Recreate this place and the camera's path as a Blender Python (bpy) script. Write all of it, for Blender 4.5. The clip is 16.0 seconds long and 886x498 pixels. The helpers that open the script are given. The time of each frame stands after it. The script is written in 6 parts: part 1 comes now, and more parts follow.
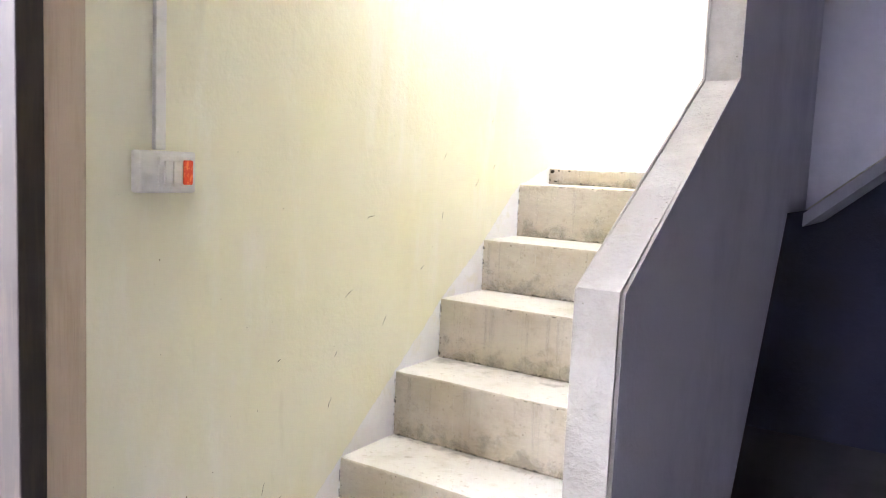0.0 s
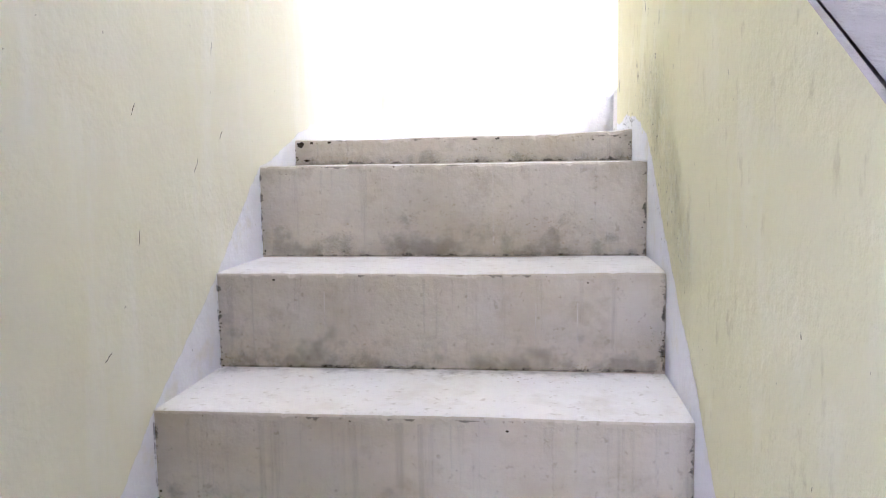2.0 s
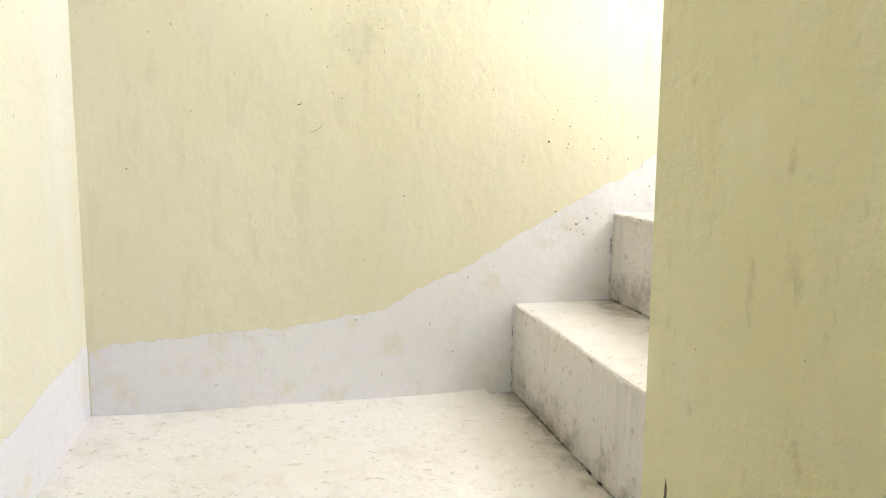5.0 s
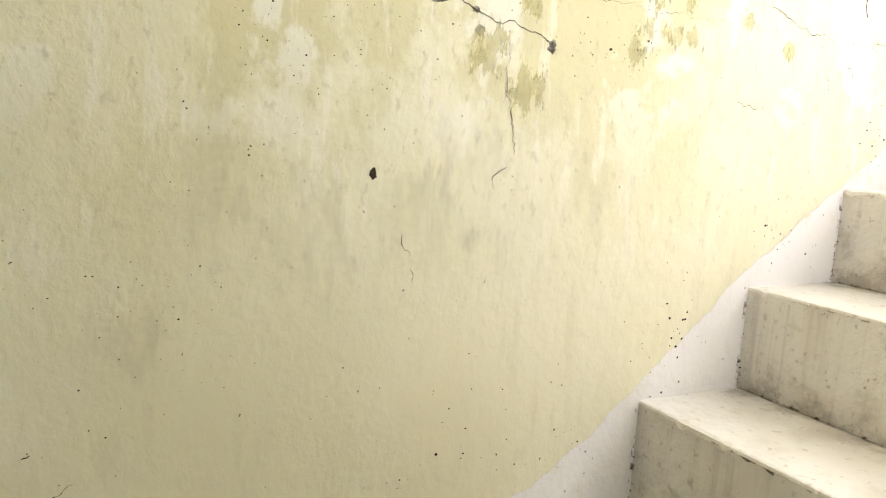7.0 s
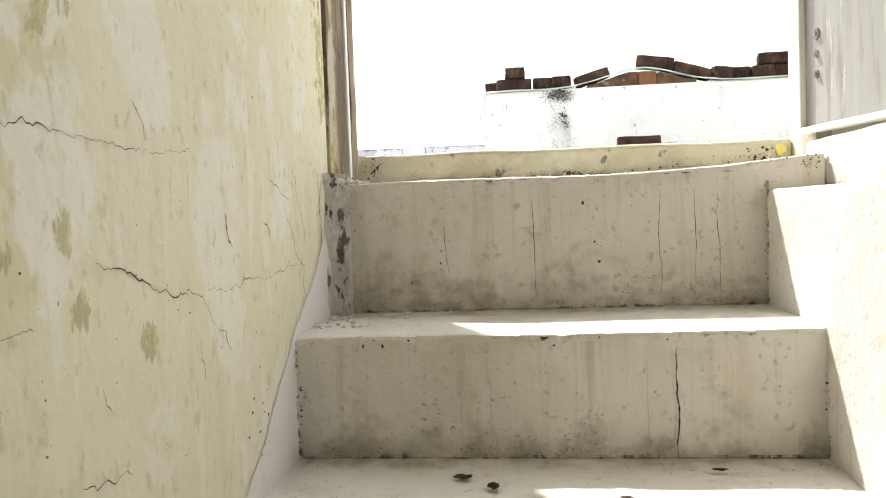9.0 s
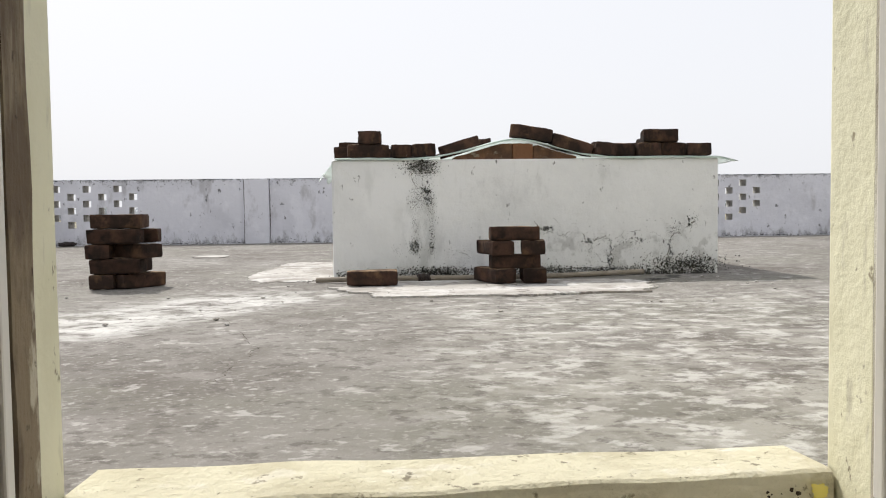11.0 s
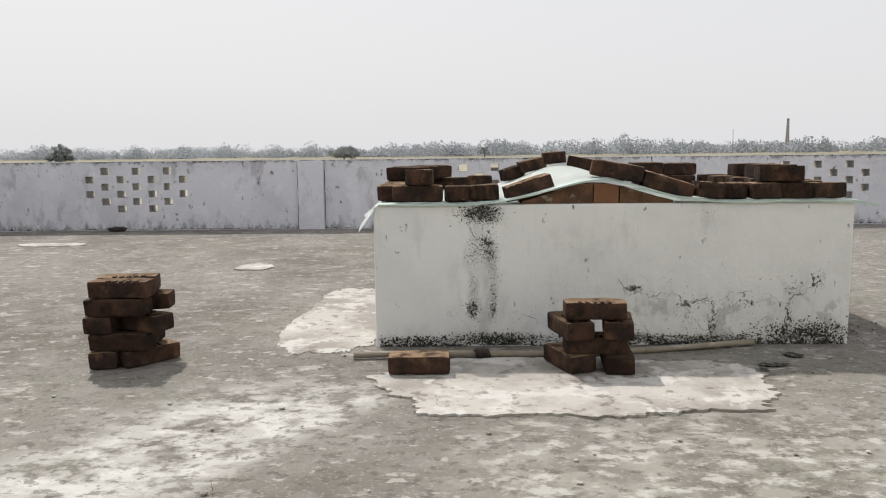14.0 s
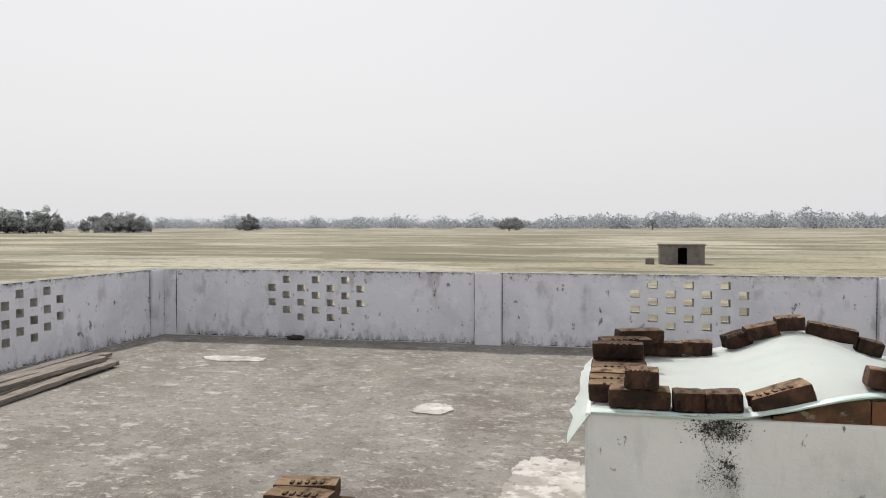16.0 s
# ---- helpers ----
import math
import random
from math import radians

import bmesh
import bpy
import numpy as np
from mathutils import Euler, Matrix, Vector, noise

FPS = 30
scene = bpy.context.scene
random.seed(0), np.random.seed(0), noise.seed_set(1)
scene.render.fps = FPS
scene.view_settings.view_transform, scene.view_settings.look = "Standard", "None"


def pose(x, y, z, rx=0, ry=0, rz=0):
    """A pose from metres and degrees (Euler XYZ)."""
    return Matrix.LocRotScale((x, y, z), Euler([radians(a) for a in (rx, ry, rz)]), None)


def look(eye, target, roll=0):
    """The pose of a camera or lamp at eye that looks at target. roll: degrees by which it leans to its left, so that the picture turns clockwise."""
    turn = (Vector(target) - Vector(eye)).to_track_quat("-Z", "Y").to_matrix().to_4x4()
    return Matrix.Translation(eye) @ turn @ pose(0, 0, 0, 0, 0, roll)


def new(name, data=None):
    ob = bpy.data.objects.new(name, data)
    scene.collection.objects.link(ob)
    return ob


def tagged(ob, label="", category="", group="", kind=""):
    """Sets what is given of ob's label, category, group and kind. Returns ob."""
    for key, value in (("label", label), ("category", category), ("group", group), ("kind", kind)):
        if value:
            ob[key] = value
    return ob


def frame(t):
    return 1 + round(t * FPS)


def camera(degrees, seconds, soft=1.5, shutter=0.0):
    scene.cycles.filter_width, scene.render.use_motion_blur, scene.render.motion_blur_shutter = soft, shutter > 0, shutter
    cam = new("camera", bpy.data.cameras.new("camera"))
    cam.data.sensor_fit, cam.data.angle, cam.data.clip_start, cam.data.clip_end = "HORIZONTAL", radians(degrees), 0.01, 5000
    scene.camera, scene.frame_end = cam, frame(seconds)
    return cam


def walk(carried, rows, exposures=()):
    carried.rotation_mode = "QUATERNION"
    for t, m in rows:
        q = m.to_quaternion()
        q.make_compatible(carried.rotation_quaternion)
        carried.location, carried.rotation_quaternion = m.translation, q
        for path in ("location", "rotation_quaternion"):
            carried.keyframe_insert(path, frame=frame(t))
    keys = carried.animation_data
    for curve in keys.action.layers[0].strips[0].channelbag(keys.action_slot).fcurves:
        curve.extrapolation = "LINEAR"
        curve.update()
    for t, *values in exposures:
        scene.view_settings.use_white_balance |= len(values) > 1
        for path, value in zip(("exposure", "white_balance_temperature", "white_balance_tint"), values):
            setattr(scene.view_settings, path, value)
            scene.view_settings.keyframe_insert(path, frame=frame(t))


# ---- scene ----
cam = camera(59.0, 16.0, soft=1.1)
PATH = [
    (0, (1.505, -4.516, -0.015), (0.443, -2.833, -0.224), 2.6),
    (0.5, (1.206, -4.316, -0.012), (0.374, -2.51, -0.219), 1.6),
    (1, (0.995, -4.026, -0.01), (0.383, -2.132, -0.206), 1.6),
    (1.5, (0.832, -3.714, -0.031), (0.42, -1.771, -0.264), 0.3),
    (2, (0.662, -3.387, -0.077), (0.427, -1.412, -0.289), -0.9),
    (2.5, (0.526, -3.028, -0.048), (0.417, -1.039, -0.228), -2.3),
    (3, (0.404, -2.707, 0.049), (0.519, -0.721, -0.151), -2.7),
    (3.5, (0.412, -2.487, 0.162), (0.66, -0.513, -0.043), -2.2),
    (4, (0.386, -2.255, 0.304), (0.725, -0.295, 0.097), -1.2),
    (4.2, (0.364, -2.148, 0.373), (0.72, -0.191, 0.161), -0.9),
    (6.3, (0.538, -1.391, 0.981), (1.131, 0.487, 0.632), 2.9),
    (6.5, (0.536, -1.306, 1.042), (1.188, 0.557, 0.716), 2.9),
    (7, (0.504, -1.08, 1.149), (1.405, 0.679, 0.84), 3.4),
    (7.5, (0.524, -0.912, 1.285), (1.752, 0.642, 1.011), 3.0),
    (8, (0.626, -0.67, 1.365), (2.101, 0.671, 1.205), -0.1),
    (8.5, (0.815, -0.469, 1.389), (2.613, 0.4, 1.29), -2.3),
    (8.6, (0.871, -0.427, 1.405), (2.731, 0.303, 1.31), -2.4),
    (8.8, (0.959, -0.389, 1.434), (2.906, 0.057, 1.338), -2.2),
    (9, (1.054, -0.375, 1.441), (3.038, -0.142, 1.352), -2.1),
    (9.5, (1.358, -0.378, 1.594), (3.358, -0.388, 1.553), -1.8),
    (10, (1.526, -0.386, 1.69), (3.525, -0.457, 1.696), -1.4),
    (10.2, (1.602, -0.344, 1.744), (3.599, -0.455, 1.748), -0.9),
    (12.3, (2.134, -0.425, 2.103), (4.121, -0.51, 1.89), -0.7),
    (12.5, (2.172, -0.429, 2.149), (4.159, -0.51, 1.928), -0.5),
    (13, (2.305, -0.479, 2.194), (4.289, -0.539, 1.948), -0.5),
    (13.5, (2.458, -0.511, 2.33), (4.442, -0.526, 2.08), -0.6),
    (14, (2.582, -0.44, 2.392), (4.567, -0.407, 2.148), -0.6),
    (14.5, (2.717, -0.411, 2.524), (4.703, -0.327, 2.309), -0.4),
    (15, (2.889, -0.416, 2.65), (4.878, -0.271, 2.494), 0.3),
    (15.3, (2.959, -0.413, 2.754), (4.943, -0.207, 2.619), -0.3),
    (15.5, (2.977, -0.387, 2.784), (4.958, -0.134, 2.677), 0.1),
    (16, (3.083, -0.212, 2.839), (5.033, 0.232, 2.777), -0.1),
]
walk(cam, [(t, look(eye, target, roll)) for t, eye, target, roll in PATH],
     exposures=[(0, 5.72, 5650, 22), (1.0, 5.36, 5280, 25), (2.0, 4.94, 5080, 29), (2.6, 4.60, 5030, 29), (3, 4.44, 5030, 29), (4.2, 4.1, 5600, 16), (6.4, 3.3, 6100, 13), (7.5, 2.62, 6300, 11), (8.2, 2.0, 6300, 10),
                (9, 1.45, 6300, 10), (9.5, 0.95, 6200, 10), (10.2, 0.52, 6250, 10), (12.3, 0.0, 6500, 10), (16, 0.0, 6500, 10)])

# ---- light: hazy midday sun from beyond the terrace, pale sky ----
SUN_EL, SUN_AZ = radians(52), radians(29)      # azimuth measured from +x towards +y
world = bpy.data.worlds.new("hazy_sky")
scene.world = world
world.use_nodes = True
wn, wl = world.node_tree.nodes, world.node_tree.links
wn.clear()
sky = wn.new("ShaderNodeTexSky")
sky.sky_type = "NISHITA"
sky.sun_disc = False
sky.sun_elevation = SUN_EL
sky.sun_rotation = radians(90) - SUN_AZ
sky.air_density, sky.dust_density, sky.ozone_density = 1.0, 6.0, 1.0
haze = wn.new("ShaderNodeMix")
haze.data_type = "RGBA"
haze.inputs[0].default_value = 0.88
haze.inputs[7].default_value = (7.3, 7.3, 7.45, 1)
wl.new(sky.outputs[0], haze.inputs[6])
wbg = wn.new("ShaderNodeBackground")
wbg.inputs[1].default_value = 0.115
wl.new(haze.outputs[2], wbg.inputs[0])
wout = wn.new("ShaderNodeOutputWorld")
wl.new(wbg.outputs[0], wout.inputs[0])
sun_data = bpy.data.lights.new("sun", "SUN")
sun_data.energy, sun_data.angle, sun_data.color = 3.5, radians(1.5), (1.0, 0.95, 0.88)
sun = new("sun", sun_data)
sun.matrix_world = look((math.cos(SUN_EL) * math.cos(SUN_AZ) * 30, math.cos(SUN_EL) * math.sin(SUN_AZ) * 30,
                         math.sin(SUN_EL) * 30), (0, 0, 0))


# ---- materials ----
def material(name, base, layers=(), rough=0.8, metal=0.0, bumps=(), space="world", vary=0.0, spec=0.3, alpha=None):
    """layers: (colour, (sx, sy, sz), detail, low, high, amount); bumps: ((sx, sy, sz), detail, height)."""
    m = bpy.data.materials.new(name)
    m.use_nodes = True
    nt = m.node_tree
    b = nt.nodes["Principled BSDF"]
    b.inputs["Roughness"].default_value = rough
    b.inputs["Metallic"].default_value = metal
    b.inputs["Specular IOR Level"].default_value = spec
    if space == "world":
        pos = nt.nodes.new("ShaderNodeNewGeometry").outputs["Position"]
    else:
        pos = nt.nodes.new("ShaderNodeTexCoord").outputs["Object"]
        if vary:
            info = nt.nodes.new("ShaderNodeObjectInfo")
            add = nt.nodes.new("ShaderNodeVectorMath")
            add.operation = "MULTIPLY_ADD"
            add.inputs[1].default_value = (1, 1, 1)
            nt.links.new(pos, add.inputs[0])
            wide = nt.nodes.new("ShaderNodeMath")
            wide.operation = "MULTIPLY"
            wide.inputs[1].default_value = 37.0
            nt.links.new(info.outputs["Random"], wide.inputs[0])
            nt.links.new(wide.outputs[0], add.inputs[2])
            pos = add.outputs[0]

    def noisy(scale, detail, seed):
        mp = nt.nodes.new("ShaderNodeMapping")
        mp.inputs["Scale"].default_value = scale
        mp.inputs["Location"].default_value = (seed * 3.7, seed * 1.9, seed * 5.3)
        nt.links.new(pos, mp.inputs[0])
        n = nt.nodes.new("ShaderNodeTexNoise")
        n.inputs["Scale"].default_value = 1.0
        n.inputs["Detail"].default_value = detail
        n.inputs["Roughness"].default_value = 0.62
        nt.links.new(mp.outputs[0], n.inputs["Vector"])
        return n.outputs["Fac"]

    rgb = nt.nodes.new("ShaderNodeRGB")
    rgb.outputs[0].default_value = (*base, 1)
    col = rgb.outputs[0]
    for i, (c, scale, detail, low, high, amount, *where) in enumerate(layers):
        r = nt.nodes.new("ShaderNodeMapRange")
        r.inputs["From Min"].default_value, r.inputs["From Max"].default_value = low, high
        r.inputs["To Max"].default_value = amount
        nt.links.new(noisy(scale, detail, i + 1), r.inputs["Value"])
        mx = nt.nodes.new("ShaderNodeMix")
        mx.data_type = "RGBA"
        mx.inputs[7].default_value = (*c, 1)
        fac = r.outputs[0]
        for direction, near, far in where:         # wear that fades out along a direction of the plan
            dot = nt.nodes.new("ShaderNodeVectorMath")
            dot.operation = "DOT_PRODUCT"
            dot.inputs[1].default_value = direction
            nt.links.new(pos, dot.inputs[0])
            fade = nt.nodes.new("ShaderNodeMapRange")
            fade.interpolation_type = "SMOOTHSTEP"
            fade.inputs["From Min"].default_value, fade.inputs["From Max"].default_value = min(near, far), max(near, far)
            fade.inputs["To Min"].default_value, fade.inputs["To Max"].default_value = float(near < far), float(near > far)
            nt.links.new(dot.outputs["Value"], fade.inputs["Value"])
            both = nt.nodes.new("ShaderNodeMath")
            both.operation = "MULTIPLY"
            nt.links.new(fac, both.inputs[0])
            nt.links.new(fade.outputs[0], both.inputs[1])
            fac = both.outputs[0]
        nt.links.new(fac, mx.inputs[0])
        nt.links.new(col, mx.inputs[6])
        col = mx.outputs[2]
    if vary:
        info = nt.nodes.new("ShaderNodeObjectInfo")
        r = nt.nodes.new("ShaderNodeMapRange")
        r.inputs["To Min"].default_value, r.inputs["To Max"].default_value = 1 - vary, 1 + vary
        nt.links.new(info.outputs["Random"], r.inputs["Value"])
        hsv = nt.nodes.new("ShaderNodeHueSaturation")
        nt.links.new(r.outputs[0], hsv.inputs["Value"])
        nt.links.new(col, hsv.inputs["Color"])
        col = hsv.outputs[0]
    nt.links.new(col, b.inputs["Base Color"])
    normal = None
    for i, (scale, detail, height) in enumerate(bumps):
        bp = nt.nodes.new("ShaderNodeBump")
        bp.inputs["Strength"].default_value = 1.0
        bp.inputs["Distance"].default_value = height
        nt.links.new(noisy(scale, detail, i + 11), bp.inputs["Height"])
        if normal:
            nt.links.new(normal, bp.inputs["Normal"])
        normal = bp.outputs[0]
    if normal:
        nt.links.new(normal, b.inputs["Normal"])
    return m


def cube(s):
    return (s, s, s)


YELLOW = material("yellow_distemper", (0.78, 0.755, 0.60), (
    ((0.73, 0.695, 0.50), (1.6, 1.6, 0.9), 5, 0.48, 0.72, 0.6),
    ((0.81, 0.795, 0.70), (5, 5, 1.2), 6, 0.52, 0.66, 0.7),
    ((0.58, 0.54, 0.38), (14, 14, 3.0), 7, 0.62, 0.76, 0.3),
    ((0.24, 0.20, 0.13), (60, 60, 45), 2, 0.755, 0.79, 0.8)), 0.85,
    bumps=((cube(7), 4, 0.004), (cube(60), 4, 0.0012)), spec=0.2)
# The deeper yellow is light bounced between the walls, put into the colour.
FLAKED = material("flaking_distemper_bounce_yellow", (0.775, 0.74, 0.50), (
    ((0.735, 0.69, 0.41), (1.6, 1.6, 0.9), 7, 0.46, 0.68, 0.7),
    ((0.80, 0.77, 0.57), (7, 7, 4), 10, 0.54, 0.62, 0.6),
    ((0.50, 0.45, 0.26), (30, 30, 14), 9, 0.60, 0.70, 0.4),
    ((0.20, 0.165, 0.10), (60, 60, 36), 3, 0.72, 0.76, 0.8)), 0.86,
    bumps=((cube(7), 6, 0.006), (cube(45), 8, 0.003)), spec=0.2)
PEELED = material("peeling_yellow_distemper", (0.775, 0.745, 0.565), (
    ((0.81, 0.79, 0.66), (2.2, 2.2, 1.2), 8, 0.42, 0.62, 0.6),
    ((0.70, 0.66, 0.45), (1.2, 1.2, 0.8), 6, 0.46, 0.66, 0.6),
    ((0.57, 0.53, 0.29), (3.2, 3.2, 2.0), 12, 0.505, 0.56, 0.65, ((0, 0, 1), 1.32, 0.85), ((1, 0, 0), 1.35, 1.9)),
    ((0.56, 0.52, 0.28), (5, 5, 3.2), 12, 0.40, 0.47, 0.85, ((0, 0, 1), 1.532, 1.512), ((1, 0, 0), 1.24, 1.32)),
    ((0.56, 0.525, 0.29), (8, 8, 5), 12, 0.43, 0.53, 0.75, ((0, 0, 1), 1.395, 1.37), ((0, 0, 1), 1.445, 1.475), ((1, 0, 0), 0.97, 1.07)),
    ((0.62, 0.59, 0.41), (24, 24, 5.0), 10, 0.56, 0.64, 0.25),
    ((0.86, 0.845, 0.76), (30, 30, 5), 9, 0.57, 0.63, 0.4, ((0, 0, 1), 1.20, 0.70)),
    ((0.83, 0.81, 0.71), (7, 7, 5), 11, 0.54, 0.58, 0.75, ((0, 0, 1), 1.30, 1.00)),
    ((0.50, 0.47, 0.31), (60, 60, 35), 9, 0.57, 0.66, 0.5, ((0, 0, 1), 1.20, 0.70)),
    ((0.13, 0.10, 0.06), (85, 85, 70), 2, 0.715, 0.75, 0.9)), 0.87,
    bumps=((cube(6), 6, 0.005), ((30, 30, 22), 9, 0.002)), spec=0.2)
STEP = material("whitewashed_cement", (0.785, 0.76, 0.71), (
    ((0.69, 0.65, 0.57), (2.2, 2.2, 3), 9, 0.44, 0.68, 0.5),
    ((0.58, 0.52, 0.42), (20, 20, 1.6), 9, 0.55, 0.70, 0.35),
    ((0.52, 0.46, 0.35), (6, 6, 9), 12, 0.55, 0.70, 0.4),
    ((0.80, 0.775, 0.725), (14, 14, 14), 10, 0.53, 0.63, 0.5),
    ((0.42, 0.36, 0.27), (55, 55, 55), 6, 0.60, 0.68, 0.5),
    ((0.10, 0.08, 0.06), (46, 46, 46), 5, 0.71, 0.75, 0.8)), 0.82,
    bumps=((cube(13), 7, 0.006), (cube(90), 4, 0.0012)), spec=0.25)
# Riser colour holds real dirt and painted shade on the upright faces.
RISER = material("dirty_risers_with_shade", (0.72, 0.685, 0.61), (
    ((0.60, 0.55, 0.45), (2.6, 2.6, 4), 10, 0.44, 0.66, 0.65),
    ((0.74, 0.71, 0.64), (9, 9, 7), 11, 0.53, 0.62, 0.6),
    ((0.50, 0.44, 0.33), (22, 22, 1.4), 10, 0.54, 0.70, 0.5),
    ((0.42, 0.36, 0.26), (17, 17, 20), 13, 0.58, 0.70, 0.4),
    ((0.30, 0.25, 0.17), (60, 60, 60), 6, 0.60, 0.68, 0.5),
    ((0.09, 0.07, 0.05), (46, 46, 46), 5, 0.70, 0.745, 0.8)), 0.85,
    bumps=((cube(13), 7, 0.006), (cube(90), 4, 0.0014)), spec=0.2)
# Lower risers: browner dirt, with their turned-away shade in the base colour.
RISERLOW = material("dirty_low_risers_with_shade", (0.61, 0.55, 0.44), (
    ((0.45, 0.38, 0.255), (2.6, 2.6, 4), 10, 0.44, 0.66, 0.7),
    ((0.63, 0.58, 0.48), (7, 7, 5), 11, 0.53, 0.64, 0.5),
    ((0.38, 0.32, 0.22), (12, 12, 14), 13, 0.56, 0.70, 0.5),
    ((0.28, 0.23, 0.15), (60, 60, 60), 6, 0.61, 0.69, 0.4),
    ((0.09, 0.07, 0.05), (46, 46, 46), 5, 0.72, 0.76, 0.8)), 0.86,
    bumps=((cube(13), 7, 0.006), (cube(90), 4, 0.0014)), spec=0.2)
DIRT = material("brown_dust_and_dirt", (0.50, 0.43, 0.31), (((0.36, 0.29, 0.19), cube(50), 5, 0.48, 0.62, 0.8),), 0.93, spec=0.08)
CRUMBLE = material("crumbling_lime_plaster", (0.70, 0.67, 0.63), (
    ((0.56, 0.52, 0.46), cube(20), 9, 0.48, 0.62, 0.7),
    ((0.12, 0.10, 0.075), (34, 34, 20), 10, 0.55, 0.60, 0.9)), 0.92, bumps=((cube(40), 8, 0.018),), spec=0.1)
THRESH = material("rough_cream_threshold", (0.62, 0.585, 0.44), (
    ((0.50, 0.46, 0.33), (9, 9, 14), 10, 0.46, 0.60, 0.8),
    ((0.70, 0.67, 0.57), (14, 14, 14), 9, 0.54, 0.62, 0.6),
    ((0.17, 0.145, 0.10), (34, 34, 34), 8, 0.61, 0.66, 0.8)), 0.9, bumps=((cube(26), 9, 0.012), (cube(90), 5, 0.003)), spec=0.15)
LEMON = material("lemon_paint_spill", (0.72, 0.62, 0.16), (((0.5, 0.42, 0.12), cube(50), 6, 0.5, 0.62, 0.6),), 0.6)
WORNCAP = material("worn_grey_plaster_cap", (0.39, 0.36, 0.315), (
    ((0.48, 0.45, 0.40), (5, 5, 5), 9, 0.48, 0.62, 0.8),
    ((0.38, 0.34, 0.28), (9, 9, 6), 10, 0.56, 0.66, 0.6),
    ((0.10, 0.08, 0.06), (50, 50, 50), 4, 0.69, 0.74, 0.9)), 0.85, bumps=((cube(22), 8, 0.007), (cube(80), 5, 0.002)), spec=0.2)
WHITE = material("white_limewash", (0.80, 0.79, 0.80), (
    ((0.68, 0.66, 0.62), (3, 3, 3), 5, 0.52, 0.72, 0.5),
    ((0.20, 0.17, 0.13), (55, 55, 50), 2, 0.74, 0.78, 0.7)), 0.85,
    bumps=((cube(20), 4, 0.004),), spec=0.2)
# Lavender is the bluish daylight tint, painted into the plaster colour.
GREYROOM = material("lavender_light_tint", (0.74, 0.73, 0.83), (
    ((0.47, 0.47, 0.58), (2, 2, 1.4), 5, 0.48, 0.7, 0.5),), 0.85, bumps=((cube(25), 4, 0.003),), spec=0.2)
# Dark blue stands for the unlit space under the stairs.
DARKROOM = material("under_stair_shade_blue", (0.10, 0.10, 0.165), (
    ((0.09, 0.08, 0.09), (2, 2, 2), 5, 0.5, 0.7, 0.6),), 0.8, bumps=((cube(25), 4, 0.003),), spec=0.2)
ROOMFLOOR = material("worn_cement_floor", (0.16, 0.15, 0.16), (
    ((0.09, 0.085, 0.09), (2, 2, 2), 6, 0.5, 0.7, 0.6),), 0.7, bumps=((cube(30), 4, 0.002),))
TERRACE = material("weathered_terrace_screed", (0.206, 0.195, 0.176), (
    ((0.118, 0.104, 0.090), (0.6, 0.9, 1), 10, 0.45, 0.60, 0.9),
    ((0.178, 0.172, 0.142), (1.3, 0.9, 1), 9, 0.50, 0.60, 0.65),
    ((0.255, 0.24, 0.222), (6, 4.5, 1), 12, 0.50, 0.60, 0.6),
    ((0.44, 0.425, 0.395), (7.5, 4.5, 1), 14, 0.60, 0.655, 0.6),
    ((0.46, 0.45, 0.425), (9.0, 6.0, 1), 12, 0.45, 0.55, 0.85, ((0.5, 0.86, 0), 2.55, 2.30), ((0.5, 0.86, 0), 2.85, 3.2), ((1, 0, 0), 5.1, 5.6)),
    ((0.60, 0.59, 0.565), (10.0, 6.5, 1), 15, 0.46, 0.57, 0.7, ((0.5, 0.86, 0), 2.50, 2.35), ((0.5, 0.86, 0), 2.85, 3.05), ((1, 0, 0), 5.1, 5.4)),
    ((0.33, 0.32, 0.285), (10, 7.0, 1), 13, 0.46, 0.58, 0.7, ((1, 0, 0), 4.7, 5.4), ((0, 1, 0), -0.8, -0.2)),
    ((0.54, 0.53, 0.50), (14.0, 9.0, 1), 15, 0.52, 0.60, 0.65, ((1, 0, 0), 4.7, 5.2), ((0, 1, 0), -0.7, -0.3)),
    ((0.10, 0.088, 0.078), (26, 20, 1), 11, 0.54, 0.61, 0.65),
    ((0.42, 0.405, 0.38), (20, 13, 1), 13, 0.60, 0.64, 0.7),
    ((0.33, 0.315, 0.295), (80, 60, 1), 9, 0.56, 0.62, 0.55),
    ((0.05, 0.045, 0.04), (70, 70, 1), 3, 0.73, 0.78, 0.7)), 0.85,
    bumps=((cube(9), 9, 0.010), (cube(60), 7, 0.004)), spec=0.2)
PATCH = material("pale_cement_patch", (0.46, 0.44, 0.41), (
    ((0.27, 0.25, 0.225), (2.5, 2.5, 5), 11, 0.45, 0.58, 0.85),
    ((0.58, 0.57, 0.55), (7, 7, 7), 11, 0.53, 0.60, 0.75),
    ((0.15, 0.13, 0.115), (16, 16, 14), 10, 0.57, 0.65, 0.7)), 0.85,
    bumps=((cube(16), 8, 0.008), (cube(90), 5, 0.002)), spec=0.2)
